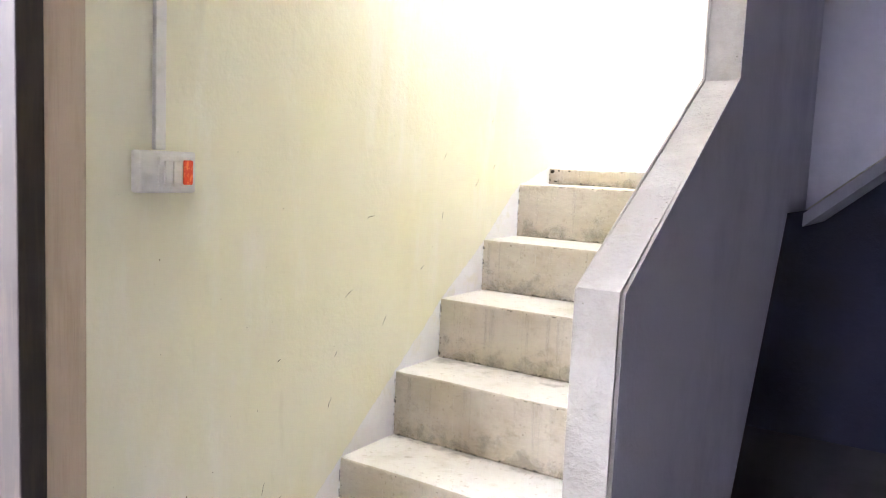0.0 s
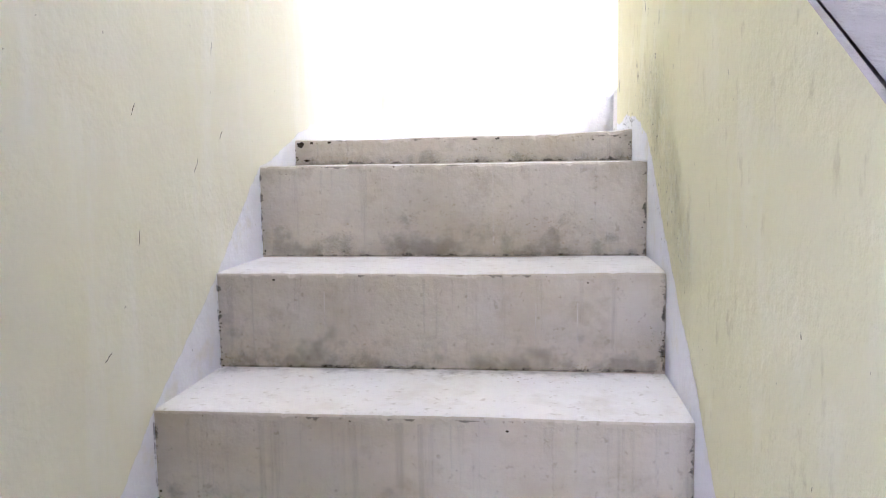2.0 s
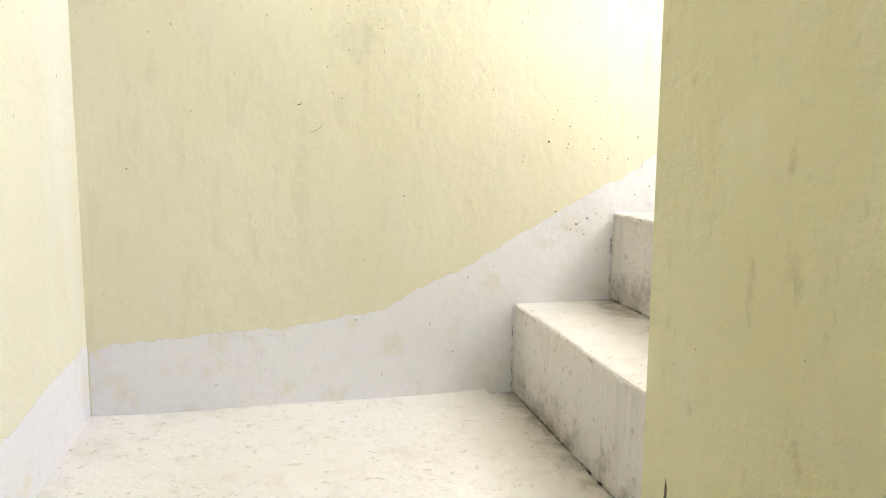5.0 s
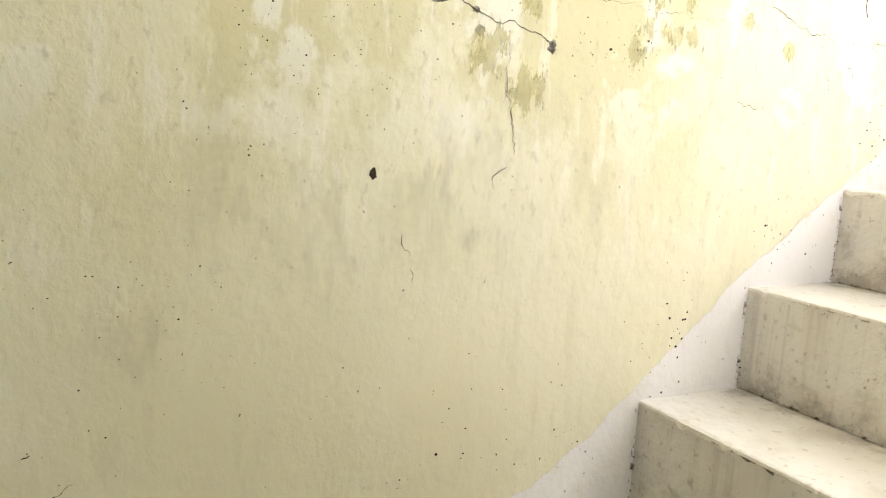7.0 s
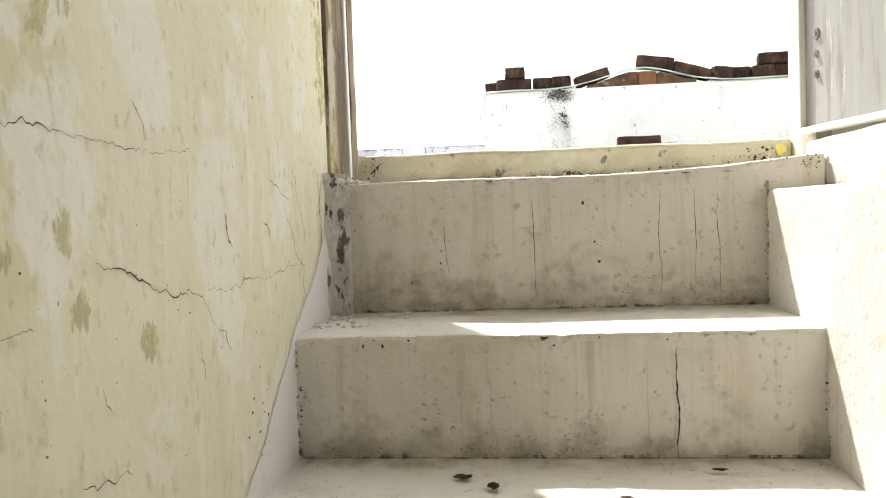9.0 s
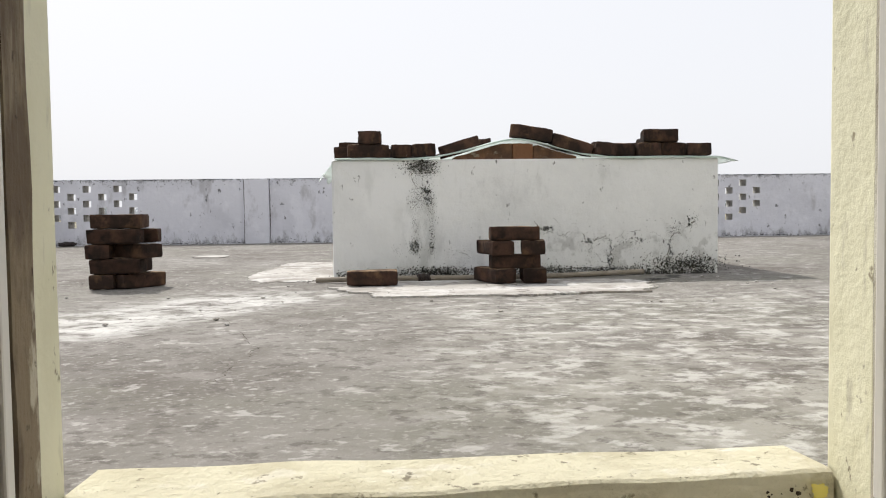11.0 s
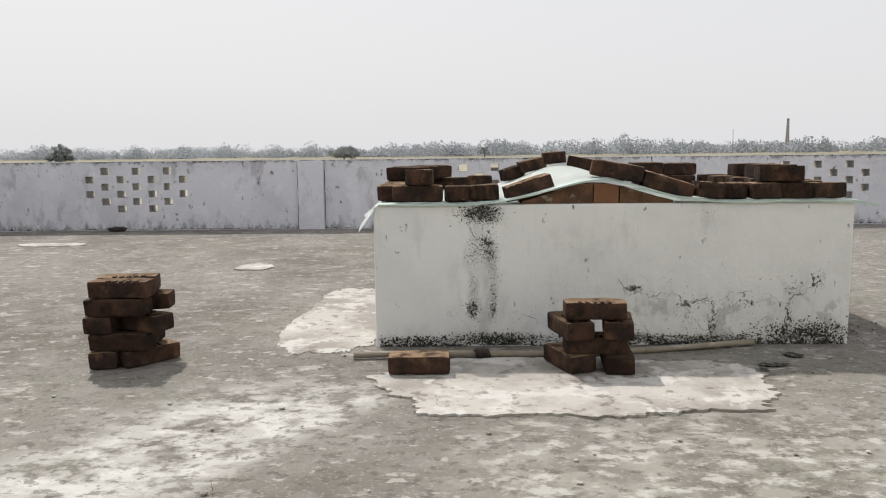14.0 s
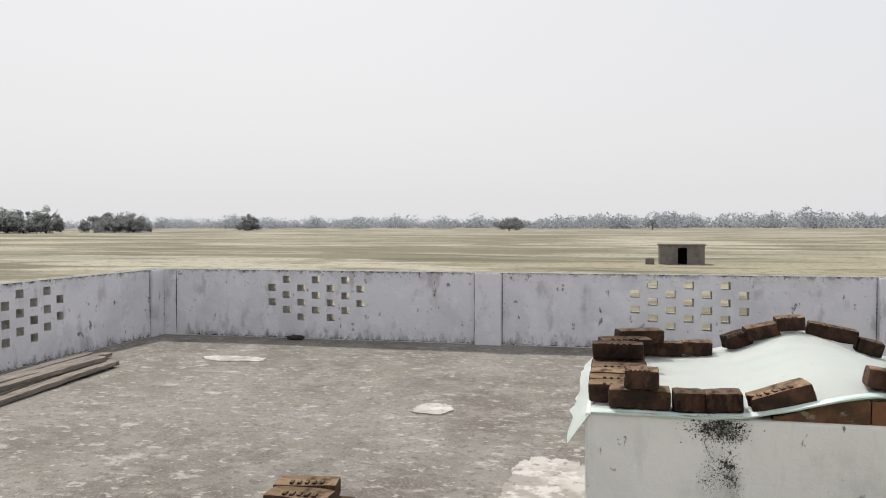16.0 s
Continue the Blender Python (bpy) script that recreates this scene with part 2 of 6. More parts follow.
PARAPET = material("stained_whitewash", (0.68, 0.68, 0.725), (
    ((0.56, 0.56, 0.60), (1.6, 1.6, 2), 9, 0.46, 0.62, 0.7),
    ((0.38, 0.37, 0.38), (5, 5, 2.2), 11, 0.56, 0.66, 0.6),
    ((0.75, 0.75, 0.79), (4, 4, 4), 9, 0.54, 0.62, 0.6),
    ((0.10, 0.10, 0.10), (13, 13, 8), 11, 0.625, 0.68, 0.85)), 0.88,
    bumps=((cube(18), 8, 0.007),), spec=0.2)
MOULD = material("black_mould", (0.05, 0.05, 0.045), (
    ((0.30, 0.30, 0.30), (38, 38, 26), 7, 0.55, 0.62, 0.8),), 0.92, bumps=((cube(60), 5, 0.004),), spec=0.1)
TANKWALL = material("tank_whitewash", (0.76, 0.765, 0.76), (
    ((0.67, 0.675, 0.67), (2, 2, 2.4), 8, 0.46, 0.62, 0.6),
    ((0.50, 0.51, 0.49), (6, 6, 1.6), 10, 0.59, 0.69, 0.35),
    ((0.40, 0.40, 0.385), (9, 9, 9), 11, 0.54, 0.60, 0.6, ((0, 0, 1), 1.65, 1.95), ((0, 1, 0), -1.3, -0.8)),
    ((0.38, 0.39, 0.37), (9, 9, 4), 11, 0.46, 0.62, 0.5, ((0, 1, 0), -0.58, -0.72), ((0, 1, 0), -0.50, -0.36)),
    ((0.10, 0.10, 0.09), (22, 22, 13), 11, 0.65, 0.70, 0.9)), 0.85,
    bumps=((cube(15), 7, 0.006), (cube(80), 5, 0.0015)), spec=0.2)
BRICK = material("dark_brick_with_sunlit_tops", (0.066, 0.036, 0.025), (
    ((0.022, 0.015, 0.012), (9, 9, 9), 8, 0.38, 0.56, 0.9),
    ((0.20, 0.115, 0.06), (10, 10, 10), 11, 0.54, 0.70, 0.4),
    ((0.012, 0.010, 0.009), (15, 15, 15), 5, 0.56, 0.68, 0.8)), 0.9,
    bumps=((cube(34), 6, 0.005), (cube(140), 3, 0.0014)), space="object", vary=0.35, spec=0.15)


def sunlit_tops(mat, colour):
    """Sunlit tone painted in patches on upward faces, more on some pieces than on others."""
    nt = mat.node_tree
    b = nt.nodes["Principled BSDF"]
    under = b.inputs["Base Color"].links[0].from_socket
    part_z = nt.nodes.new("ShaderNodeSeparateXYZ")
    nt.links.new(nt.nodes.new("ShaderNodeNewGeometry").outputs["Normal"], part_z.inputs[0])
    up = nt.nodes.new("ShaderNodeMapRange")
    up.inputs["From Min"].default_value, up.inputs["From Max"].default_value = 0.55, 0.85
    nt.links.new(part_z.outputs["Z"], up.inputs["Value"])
    grain = nt.nodes.new("ShaderNodeTexNoise")
    grain.inputs["Scale"].default_value, grain.inputs["Detail"].default_value = 22.0, 7.0
    nt.links.new(nt.nodes.new("ShaderNodeTexCoord").outputs["Object"], grain.inputs["Vector"])
    cover = nt.nodes.new("ShaderNodeMapRange")
    cover.inputs["From Min"].default_value, cover.inputs["From Max"].default_value = 0.36, 0.56
    nt.links.new(grain.outputs["Fac"], cover.inputs["Value"])
    share = nt.nodes.new("ShaderNodeMapRange")
    share.inputs["To Min"].default_value, share.inputs["To Max"].default_value = 0.15, 0.95
    nt.links.new(nt.nodes.new("ShaderNodeObjectInfo").outputs["Random"], share.inputs["Value"])
    fac = up.outputs[0]
    for other in (cover.outputs[0], share.outputs[0]):
        both = nt.nodes.new("ShaderNodeMath")
        both.operation = "MULTIPLY"
        nt.links.new(fac, both.inputs[0])
        nt.links.new(other, both.inputs[1])
        fac = both.outputs[0]
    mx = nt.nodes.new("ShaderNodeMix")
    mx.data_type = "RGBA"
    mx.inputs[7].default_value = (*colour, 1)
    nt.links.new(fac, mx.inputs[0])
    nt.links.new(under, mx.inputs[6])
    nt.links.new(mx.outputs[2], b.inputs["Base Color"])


# Tan stands for sun on the brick tops; the sides stay near black.
sunlit_tops(BRICK, (0.29, 0.20, 0.125))
REDBRICK = material("orange_brick_and_mortar", (0.25, 0.12, 0.065), (
    ((0.20, 0.11, 0.06), (8, 8, 8), 6, 0.45, 0.66, 0.8),
    ((0.40, 0.34, 0.22), (14, 14, 14), 6, 0.58, 0.7, 0.7)), 0.9, bumps=((cube(30), 6, 0.006),),
    space="object", vary=0.2, spec=0.15)
BRICKBROWN = material("brown_brick_and_mortar", (0.17, 0.095, 0.055), (
    ((0.08, 0.05, 0.035), (9, 9, 9), 8, 0.45, 0.62, 0.8),
    ((0.34, 0.30, 0.22), (16, 16, 30), 8, 0.58, 0.66, 0.7)), 0.9, bumps=((cube(30), 6, 0.006),), space="object", vary=0.2, spec=0.15)
SHEET = material("pale_green_plastic_sheet", (0.76, 0.82, 0.79), (
    ((0.80, 0.82, 0.80), (2, 2, 2), 4, 0.42, 0.62, 0.7),
    ((0.50, 0.48, 0.42), (11, 11, 11), 8, 0.62, 0.74, 0.6)), 0.45, bumps=((cube(6), 3, 0.004),), spec=0.4)
SHEETEDGE = material("sea_green_plastic_hem", (0.56, 0.69, 0.645), (
    ((0.70, 0.78, 0.75), (8, 8, 8), 4, 0.45, 0.6, 0.7),), 0.4)
STREAK = material("rain_streak_grime", (0.62, 0.57, 0.48), (((0.46, 0.40, 0.31), cube(40), 5, 0.5, 0.64, 0.7),), 0.9, spec=0.1)
JAMBWOOD = material("grimy_jamb_timber", (0.25, 0.20, 0.135), (
    ((0.14, 0.105, 0.075), (14, 14, 5), 9, 0.45, 0.54, 0.9),
    ((0.36, 0.31, 0.22), (40, 40, 3), 7, 0.55, 0.66, 0.6),
    ((0.55, 0.49, 0.27), (12, 12, 5), 10, 0.47, 0.53, 0.85, ((1, 0, 0), 2.50, 2.56)),
    ((0.60, 0.56, 0.44), (9, 9, 4), 10, 0.60, 0.64, 0.7),
    ((0.05, 0.04, 0.03), (40, 40, 24), 5, 0.64, 0.69, 0.9)), 0.85, bumps=(((60, 60, 4), 6, 0.004), (cube(30), 6, 0.004)), spec=0.2)
OUTJAMB = material("cream_painted_reveal", (0.76, 0.74, 0.56), (
    ((0.60, 0.57, 0.38), (5, 5, 2), 8, 0.52, 0.68, 0.6),
    ((0.40, 0.37, 0.30), (30, 30, 6), 8, 0.60, 0.68, 0.5),
    ((0.20, 0.16, 0.10), (36, 36, 22), 5, 0.66, 0.70, 0.8)), 0.8, bumps=((cube(25), 6, 0.004),))
JAMBGREY = material("worn_grey_jamb", (0.50, 0.47, 0.38), (
    ((0.33, 0.30, 0.235), (22, 22, 4), 9, 0.46, 0.58, 0.8),
    ((0.68, 0.66, 0.58), (18, 18, 3), 9, 0.55, 0.63, 0.7),
    ((0.09, 0.07, 0.05), (40, 40, 14), 6, 0.62, 0.67, 0.9)), 0.85, bumps=((cube(40), 6, 0.004),))
STEEL = material("galvanised_door_sheet", (0.37, 0.365, 0.345), (
    ((0.30, 0.29, 0.265), (1.5, 1.5, 0.9), 7, 0.44, 0.64, 0.7),
    ((0.44, 0.44, 0.425), (14, 14, 0.9), 6, 0.50, 0.66, 0.5),
    ((0.225, 0.20, 0.155), (30, 30, 4), 10, 0.50, 0.64, 0.65, ((0, 0, 1), 1.62, 2.05)),
    ((0.60, 0.59, 0.54), (60, 60, 8), 9, 0.60, 0.66, 0.6, ((0, 0, 1), 1.70, 2.1)),
    ((0.10, 0.085, 0.065), (80, 80, 30), 5, 0.66, 0.71, 0.7)), 0.55, metal=0.2, bumps=(((3, 3, 14), 3, 0.0009), (cube(5), 3, 0.003)), spec=0.4)
ALU = material("bright_metal_strip", (0.74, 0.72, 0.67), (((0.48, 0.45, 0.38), (24, 24, 6), 7, 0.55, 0.7, 0.6),), 0.45, metal=0.15)
BOLT = material("dull_steel", (0.30, 0.28, 0.26), (((0.16, 0.10, 0.06), cube(60), 4, 0.5, 0.65, 0.7),), 0.5, metal=0.7)
TAN = material("tan_painted_timber", (0.50, 0.40, 0.30), (
    ((0.40, 0.30, 0.21), (30, 30, 3), 5, 0.5, 0.68, 0.6),), 0.6, bumps=(((70, 70, 4), 4, 0.002),))
DARKWOOD = material("dark_brown_timber", (0.03, 0.023, 0.021), (((0.055, 0.04, 0.03), (40, 40, 4), 4, 0.5, 0.65, 0.6),), 0.6)
PLASTIC = material("white_switch_plastic", (0.74, 0.72, 0.70), (((0.6, 0.57, 0.5), cube(30), 4, 0.52, 0.7, 0.5),), 0.4, spec=0.5)
REDLAMP = material("red_indicator_plastic", (0.75, 0.07, 0.02), (((0.95, 0.25, 0.08), cube(90), 2, 0.5, 0.6, 0.8),), 0.35, spec=0.5)
POLE = material("weathered_bamboo", (0.27, 0.235, 0.19), (
    ((0.20, 0.17, 0.13), (4, 20, 20), 5, 0.48, 0.64, 0.7),
    ((0.48, 0.44, 0.38), (9, 9, 40), 5, 0.58, 0.7, 0.6)), 0.8, bumps=((cube(50), 4, 0.002),))
PLANK = material("grey_weathered_plank", (0.20, 0.175, 0.15), (
    ((0.085, 0.07, 0.06), (3, 30, 30), 6, 0.46, 0.64, 0.8),
    ((0.44, 0.41, 0.37), (4, 40, 40), 6, 0.56, 0.7, 0.6)), 0.85, bumps=(((4, 70, 70), 4, 0.004),))
CRACK = material("crack_shadow_dirt", (0.045, 0.035, 0.025), (((0.13, 0.11, 0.08), cube(40), 4, 0.5, 0.65, 0.6),), 0.95, spec=0.05)
GOUGE = material("grey_gouged_plaster", (0.33, 0.30, 0.25), (((0.10, 0.085, 0.06), cube(60), 6, 0.47, 0.58, 0.9),), 0.95, bumps=((cube(60), 6, 0.006),), spec=0.05)
OLIVE = material("older_olive_paint", (0.60, 0.56, 0.34), (((0.72, 0.69, 0.50), (30, 30, 8), 6, 0.48, 0.62, 0.8),), 0.88,
                 bumps=((cube(50), 4, 0.002),), spec=0.15)
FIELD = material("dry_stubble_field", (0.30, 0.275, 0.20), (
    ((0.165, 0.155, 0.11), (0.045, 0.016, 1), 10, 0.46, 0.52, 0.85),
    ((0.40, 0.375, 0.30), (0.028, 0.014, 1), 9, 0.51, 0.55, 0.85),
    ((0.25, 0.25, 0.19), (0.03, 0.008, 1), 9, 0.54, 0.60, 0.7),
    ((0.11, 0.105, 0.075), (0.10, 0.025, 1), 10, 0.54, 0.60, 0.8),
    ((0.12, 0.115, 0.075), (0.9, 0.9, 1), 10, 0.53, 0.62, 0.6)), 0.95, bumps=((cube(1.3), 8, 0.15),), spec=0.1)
# Leaf colour is greyed and lightened to paint in the haze.
LEAF = material("haze_greyed_leaves", (0.235, 0.25, 0.24), (((0.32, 0.335, 0.325), cube(0.4), 4, 0.45, 0.65, 0.8),), 0.8, spec=0.15)
# Haze over the far trees is painted as a pale blue-grey base.
FARLEAF = material("distant_trees_haze_in_colour", (0.37, 0.39, 0.41), (((0.45, 0.475, 0.50), cube(0.03), 3, 0.42, 0.6, 0.9),), 0.9, spec=0.05)
TRUNK = material("bark", (0.14, 0.11, 0.085), (((0.08, 0.06, 0.05), cube(3), 5, 0.5, 0.65, 0.7),), 0.9, spec=0.1)
HUTWALL = material("hut_brickwork", (0.20, 0.18, 0.165), (((0.13, 0.115, 0.10), cube(1.2), 6, 0.48, 0.64, 0.8),), 0.9, spec=0.1)
# Near black, standing in for the shade inside the hut.
DARK = material("hut_interior_shade", (0.025, 0.024, 0.024), (((0.05, 0.045, 0.04), cube(2), 4, 0.5, 0.7, 0.5),), 0.9, spec=0.05)
KILN = material("kiln_chimney_brick", (0.33, 0.31, 0.31), (((0.26, 0.245, 0.245), cube(0.3), 4, 0.5, 0.65, 0.6),), 0.9, spec=0.05)


PARTOP = material("weathered_parapet_top", (0.30, 0.29, 0.275), (
    ((0.16, 0.155, 0.145), (9, 9, 9), 10, 0.45, 0.60, 0.8),
    ((0.44, 0.43, 0.41), (14, 14, 14), 9, 0.56, 0.64, 0.7)), 0.92, bumps=((cube(30), 7, 0.008),), spec=0.1)
JALI = material("whitewashed_brick_reveals", (0.52, 0.51, 0.50), (((0.22, 0.19, 0.15), cube(12), 8, 0.50, 0.62, 0.7), ((0.60, 0.59, 0.58), cube(20), 8, 0.58, 0.65, 0.7)), 0.92, bumps=((cube(30), 6, 0.006),), spec=0.1)


# ---- stains: thin films with a ragged edge of their own ----
def ragged(mat, mode, scale, low, high, rag, amount, detail=9):
    """Makes a material cover only in ragged patches. mode: foot (thickest at v = 0), blob (thickest at the middle), edge (fades near v = 0, in metres)."""
    nt = mat.node_tree
    sep = nt.nodes.new("ShaderNodeSeparateXYZ")
    nt.links.new(nt.nodes.new("ShaderNodeTexCoord").outputs["UV"], sep.inputs[0])
    u, v = sep.outputs["X"], sep.outputs["Y"]

    def calc(op, a, b=0.0, clamp=False):
        node = nt.nodes.new("ShaderNodeMath")
        node.operation = op
        node.use_clamp = clamp
        for k, x in enumerate((a, b)):
            if isinstance(x, (int, float)):
                node.inputs[k].default_value = x
            else:
                nt.links.new(x, node.inputs[k])
        return node.outputs[0]

    if mode == "foot":
        side = calc("MULTIPLY", calc("MINIMUM", u, calc("SUBTRACT", 1.0, u)), 40.0, True)
        window = calc("MULTIPLY", calc("SUBTRACT", 1.0, v), side)
    elif mode == "blob":
        du, dv = calc("MULTIPLY_ADD", u, 2.0), calc("MULTIPLY_ADD", v, 2.0)
        for d in (du, dv):
            d.node.inputs[2].default_value = -1.0
        window = calc("SUBTRACT", 1.0, calc("ADD", calc("MULTIPLY", du, du), calc("MULTIPLY", dv, dv)))
    else:
        window = calc("MULTIPLY", v, 1 / 0.03, True)
    mp = nt.nodes.new("ShaderNodeMapping")
    mp.inputs["Scale"].default_value = scale
    nt.links.new(nt.nodes.new("ShaderNodeNewGeometry").outputs["Position"], mp.inputs[0])
    n = nt.nodes.new("ShaderNodeTexNoise")
    n.inputs["Scale"].default_value, n.inputs["Detail"].default_value, n.inputs["Roughness"].default_value = 1.0, detail, 0.66
    nt.links.new(mp.outputs[0], n.inputs["Vector"])
    val = calc("ADD", n.outputs["Fac"], calc("MULTIPLY", calc("SUBTRACT", window, 1.0), rag))
    r = nt.nodes.new("ShaderNodeMapRange")
    r.interpolation_type = "SMOOTHSTEP"
    r.inputs["From Min"].default_value, r.inputs["From Max"].default_value, r.inputs["To Max"].default_value = low, high, amount
    nt.links.new(val, r.inputs["Value"])
    nt.links.new(r.outputs[0], nt.nodes["Principled BSDF"].inputs["Alpha"])
    return mat


BANDWHITE = ragged(material("white_limewash_band", (0.80, 0.79, 0.80), (
    ((0.68, 0.66, 0.62), (3, 3, 3), 5, 0.52, 0.72, 0.5),
    ((0.72, 0.68, 0.55), (12, 12, 12), 8, 0.55, 0.66, 0.5),
    ((0.20, 0.17, 0.13), (55, 55, 50), 2, 0.74, 0.78, 0.7)), 0.85, bumps=((cube(20), 4, 0.004),), spec=0.2),
    "edge", cube(22), 0.12, 0.14, 0.9, 1.0)
RISERDIRT = ragged(material("brown_splash_dirt", (0.40, 0.33, 0.21), (((0.22, 0.17, 0.10), cube(26), 9, 0.50, 0.62, 0.8),), 0.93, spec=0.08),
                   "foot", (15, 15, 17), 0.36, 0.60, 0.26, 0.36, 12)
TREADDIRT = ragged(material("ochre_tread_dust", (0.45, 0.38, 0.23), (((0.27, 0.21, 0.12), cube(30), 9, 0.53, 0.62, 0.7),), 0.93, spec=0.08),
                   "foot", (13, 13, 13), 0.28, 0.58, 0.34, 0.42, 12)
SOOT = ragged(material("black_corner_dirt", (0.085, 0.066, 0.045), (((0.20, 0.16, 0.10), cube(60), 5, 0.50, 0.62, 0.8),), 0.95, spec=0.05),
              "foot", cube(40), 0.46, 0.56, 0.34, 0.6, 12)
RUNS = ragged(material("brown_rain_runs", (0.42, 0.36, 0.26), (((0.32, 0.26, 0.17), cube(20), 6, 0.5, 0.62, 0.6),), 0.92, spec=0.08),
              "foot", (38, 38, 0.9), 0.50, 0.68, 0.10, 0.16, 5)
OLDPAINT = ragged(material("older_olive_distemper", (0.58, 0.53, 0.24), (((0.66, 0.62, 0.37), (34, 34, 12), 8, 0.48, 0.60, 0.8),), 0.88,
                           bumps=((cube(60), 5, 0.002),), spec=0.15), "blob", (52, 52, 21), 0.38, 0.46, 0.34, 0.42, 12)
GREYDAMP = ragged(material("grey_green_damp", (0.52, 0.50, 0.36), (((0.44, 0.42, 0.31), cube(20), 8, 0.5, 0.62, 0.7),), 0.88, spec=0.15),
                  "blob", (30, 30, 12), 0.36, 0.60, 0.34, 0.10, 12)
BARE = ragged(material("bare_white_plaster", (0.70, 0.68, 0.665), (((0.54, 0.51, 0.47), cube(22), 9, 0.50, 0.60, 0.8),), 0.9,
                       bumps=((cube(26), 8, 0.010),), spec=0.15), "blob", (46, 46, 20), 0.36, 0.44, 0.34, 0.6, 12)
SCAB = ragged(material("blistered_distemper", (0.775, 0.735, 0.48), (
    ((0.81, 0.78, 0.58), cube(34), 9, 0.50, 0.58, 0.8),
    ((0.22, 0.19, 0.11), (52, 52, 40), 8, 0.66, 0.69, 0.8)), 0.9, bumps=((cube(38), 9, 0.012), (cube(110), 5, 0.004)), spec=0.15),
    "blob", (46, 46, 36), 0.42, 0.425, 0.30, 1.0, 8)
MOULDFILM = ragged(material("black_mould_bloom", (0.055, 0.055, 0.048), (((0.24, 0.24, 0.22), cube(46), 8, 0.52, 0.60, 0.8),), 0.93, spec=0.08),
                   "blob", (56, 56, 40), 0.47, 0.52, 0.34, 0.72, 12)
MOULDFOOT = ragged(material("black_mould_line", (0.055, 0.055, 0.048), (((0.24, 0.24, 0.22), cube(46), 8, 0.52, 0.60, 0.8),), 0.93, spec=0.08),
                   "foot", (20, 20, 24), 0.44, 0.52, 0.40, 0.75, 12)
GREYFILM = ragged(material("grey_damp_bloom", (0.36, 0.365, 0.35), (((0.22, 0.22, 0.21), cube(40), 8, 0.53, 0.62, 0.7),), 0.92, spec=0.08),
                  "blob", (22, 22, 14), 0.36, 0.64, 0.34, 0.09, 12)
RAINFOOT = ragged(material("grey_rain_stain", (0.27, 0.265, 0.26), (((0.15, 0.15, 0.145), cube(26), 8, 0.52, 0.62, 0.8),), 0.92, spec=0.08),
                  "foot", (12, 12, 5), 0.36, 0.60, 0.28, 0.42, 12)
film_depth = [0.0]


def film(name, u0, u1, w0, w1, place, mat, parent, label="", turn=False, lift=0.0):
    """A thin stain on a surface, between u0, u1 and w0, w1; turn: thickest at u0 in place of w0."""
    film_depth[0] = (film_depth[0] + 0.00013) % 0.0012
    bm = bmesh.new()
    uv = bm.loops.layers.uv.new("UVMap")
    f = bm.faces.new([bm.verts.new(place(u, w, lift + film_depth[0])) for u, w in ((u0, w0), (u1, w0), (u1, w1), (u0, w1))])
    for loop, (a, b) in zip(f.loops, ((0, 0), (1, 0), (1, 1), (0, 1))):
        loop[uv].uv = (b, a) if turn else (a, b)
    return tagged(part(name, bm, mat, parent, label), kind="stuff")


# ---- mesh helpers ----
def mesh_ob(name, bm, mat, smooth=False):
    me = bpy.data.meshes.new(name)
    bmesh.ops.recalc_face_normals(bm, faces=bm.faces[:])
    bm.to_mesh(me)
    bm.free()
    for m in (mat if isinstance(mat, (list, tuple)) else (mat,)):
        me.materials.append(m)
    if smooth:
        for p in me.polygons:
            p.use_smooth = True
    return new(name, me)


def structure(name, bm, mat, label, category="", smooth=False):
    return tagged(mesh_ob(name, bm, mat, smooth), label, category or name.split("_")[0], kind="structure")


def thing(name, label, category, at=(0, 0, 0), rz=0.0, group=""):
    ob = new(name)
    ob.matrix_basis = pose(*at, 0, 0, rz)
    return tagged(ob, label, category, group)


def part(name, bm, mat, parent, label="", smooth=False):
    ob = mesh_ob(name, bm, mat, smooth)
    ob.parent = parent
    return tagged(ob, label)


def add_box(bm, x0, x1, y0, y1, z0, z1, bevel=0.0, m=None):
    geo = bmesh.ops.create_cube(bm, size=1.0)
    for v in geo["verts"]:
        v.co = Vector(((x0 + x1) / 2 + v.co.x * (x1 - x0), (y0 + y1) / 2 + v.co.y * (y1 - y0), (z0 + z1) / 2 + v.co.z * (z1 - z0)))
    if bevel:
        edges = list({e for v in geo["verts"] for e in v.link_edges})
        got = bmesh.ops.bevel(bm, geom=edges, offset=bevel, segments=2, profile=0.5, affect="EDGES")
        verts = list({v for f in got["faces"] for v in f.verts} | {v for v in geo["verts"] if v.is_valid})
    else:
        verts = geo["verts"]
    if m is not None:
        bmesh.ops.transform(bm, matrix=m, verts=verts)
    return verts


def box(x0, x1, y0, y1, z0, z1, bevel=0.0):
    bm = bmesh.new()
    add_box(bm, x0, x1, y0, y1, z0, z1, bevel)
    return bm


def add_tube(bm, a, b, r0, r1, n=10, caps=True):
    a, b = Vector(a), Vector(b)
    q = (b - a).to_track_quat("Z", "Y").to_matrix()
    rings = []
    for p, r in ((a, r0), (b, r1)):
        rings.append([bm.verts.new(p + q @ Vector((r * math.cos(2 * math.pi * k / n), r * math.sin(2 * math.pi * k / n), 0))) for k in range(n)])
    for k in range(n):
        bm.faces.new((rings[0][k], rings[0][(k + 1) % n], rings[1][(k + 1) % n], rings[1][k]))
    if caps:
        bm.faces.new(rings[0][::-1])
        bm.faces.new(rings[1])


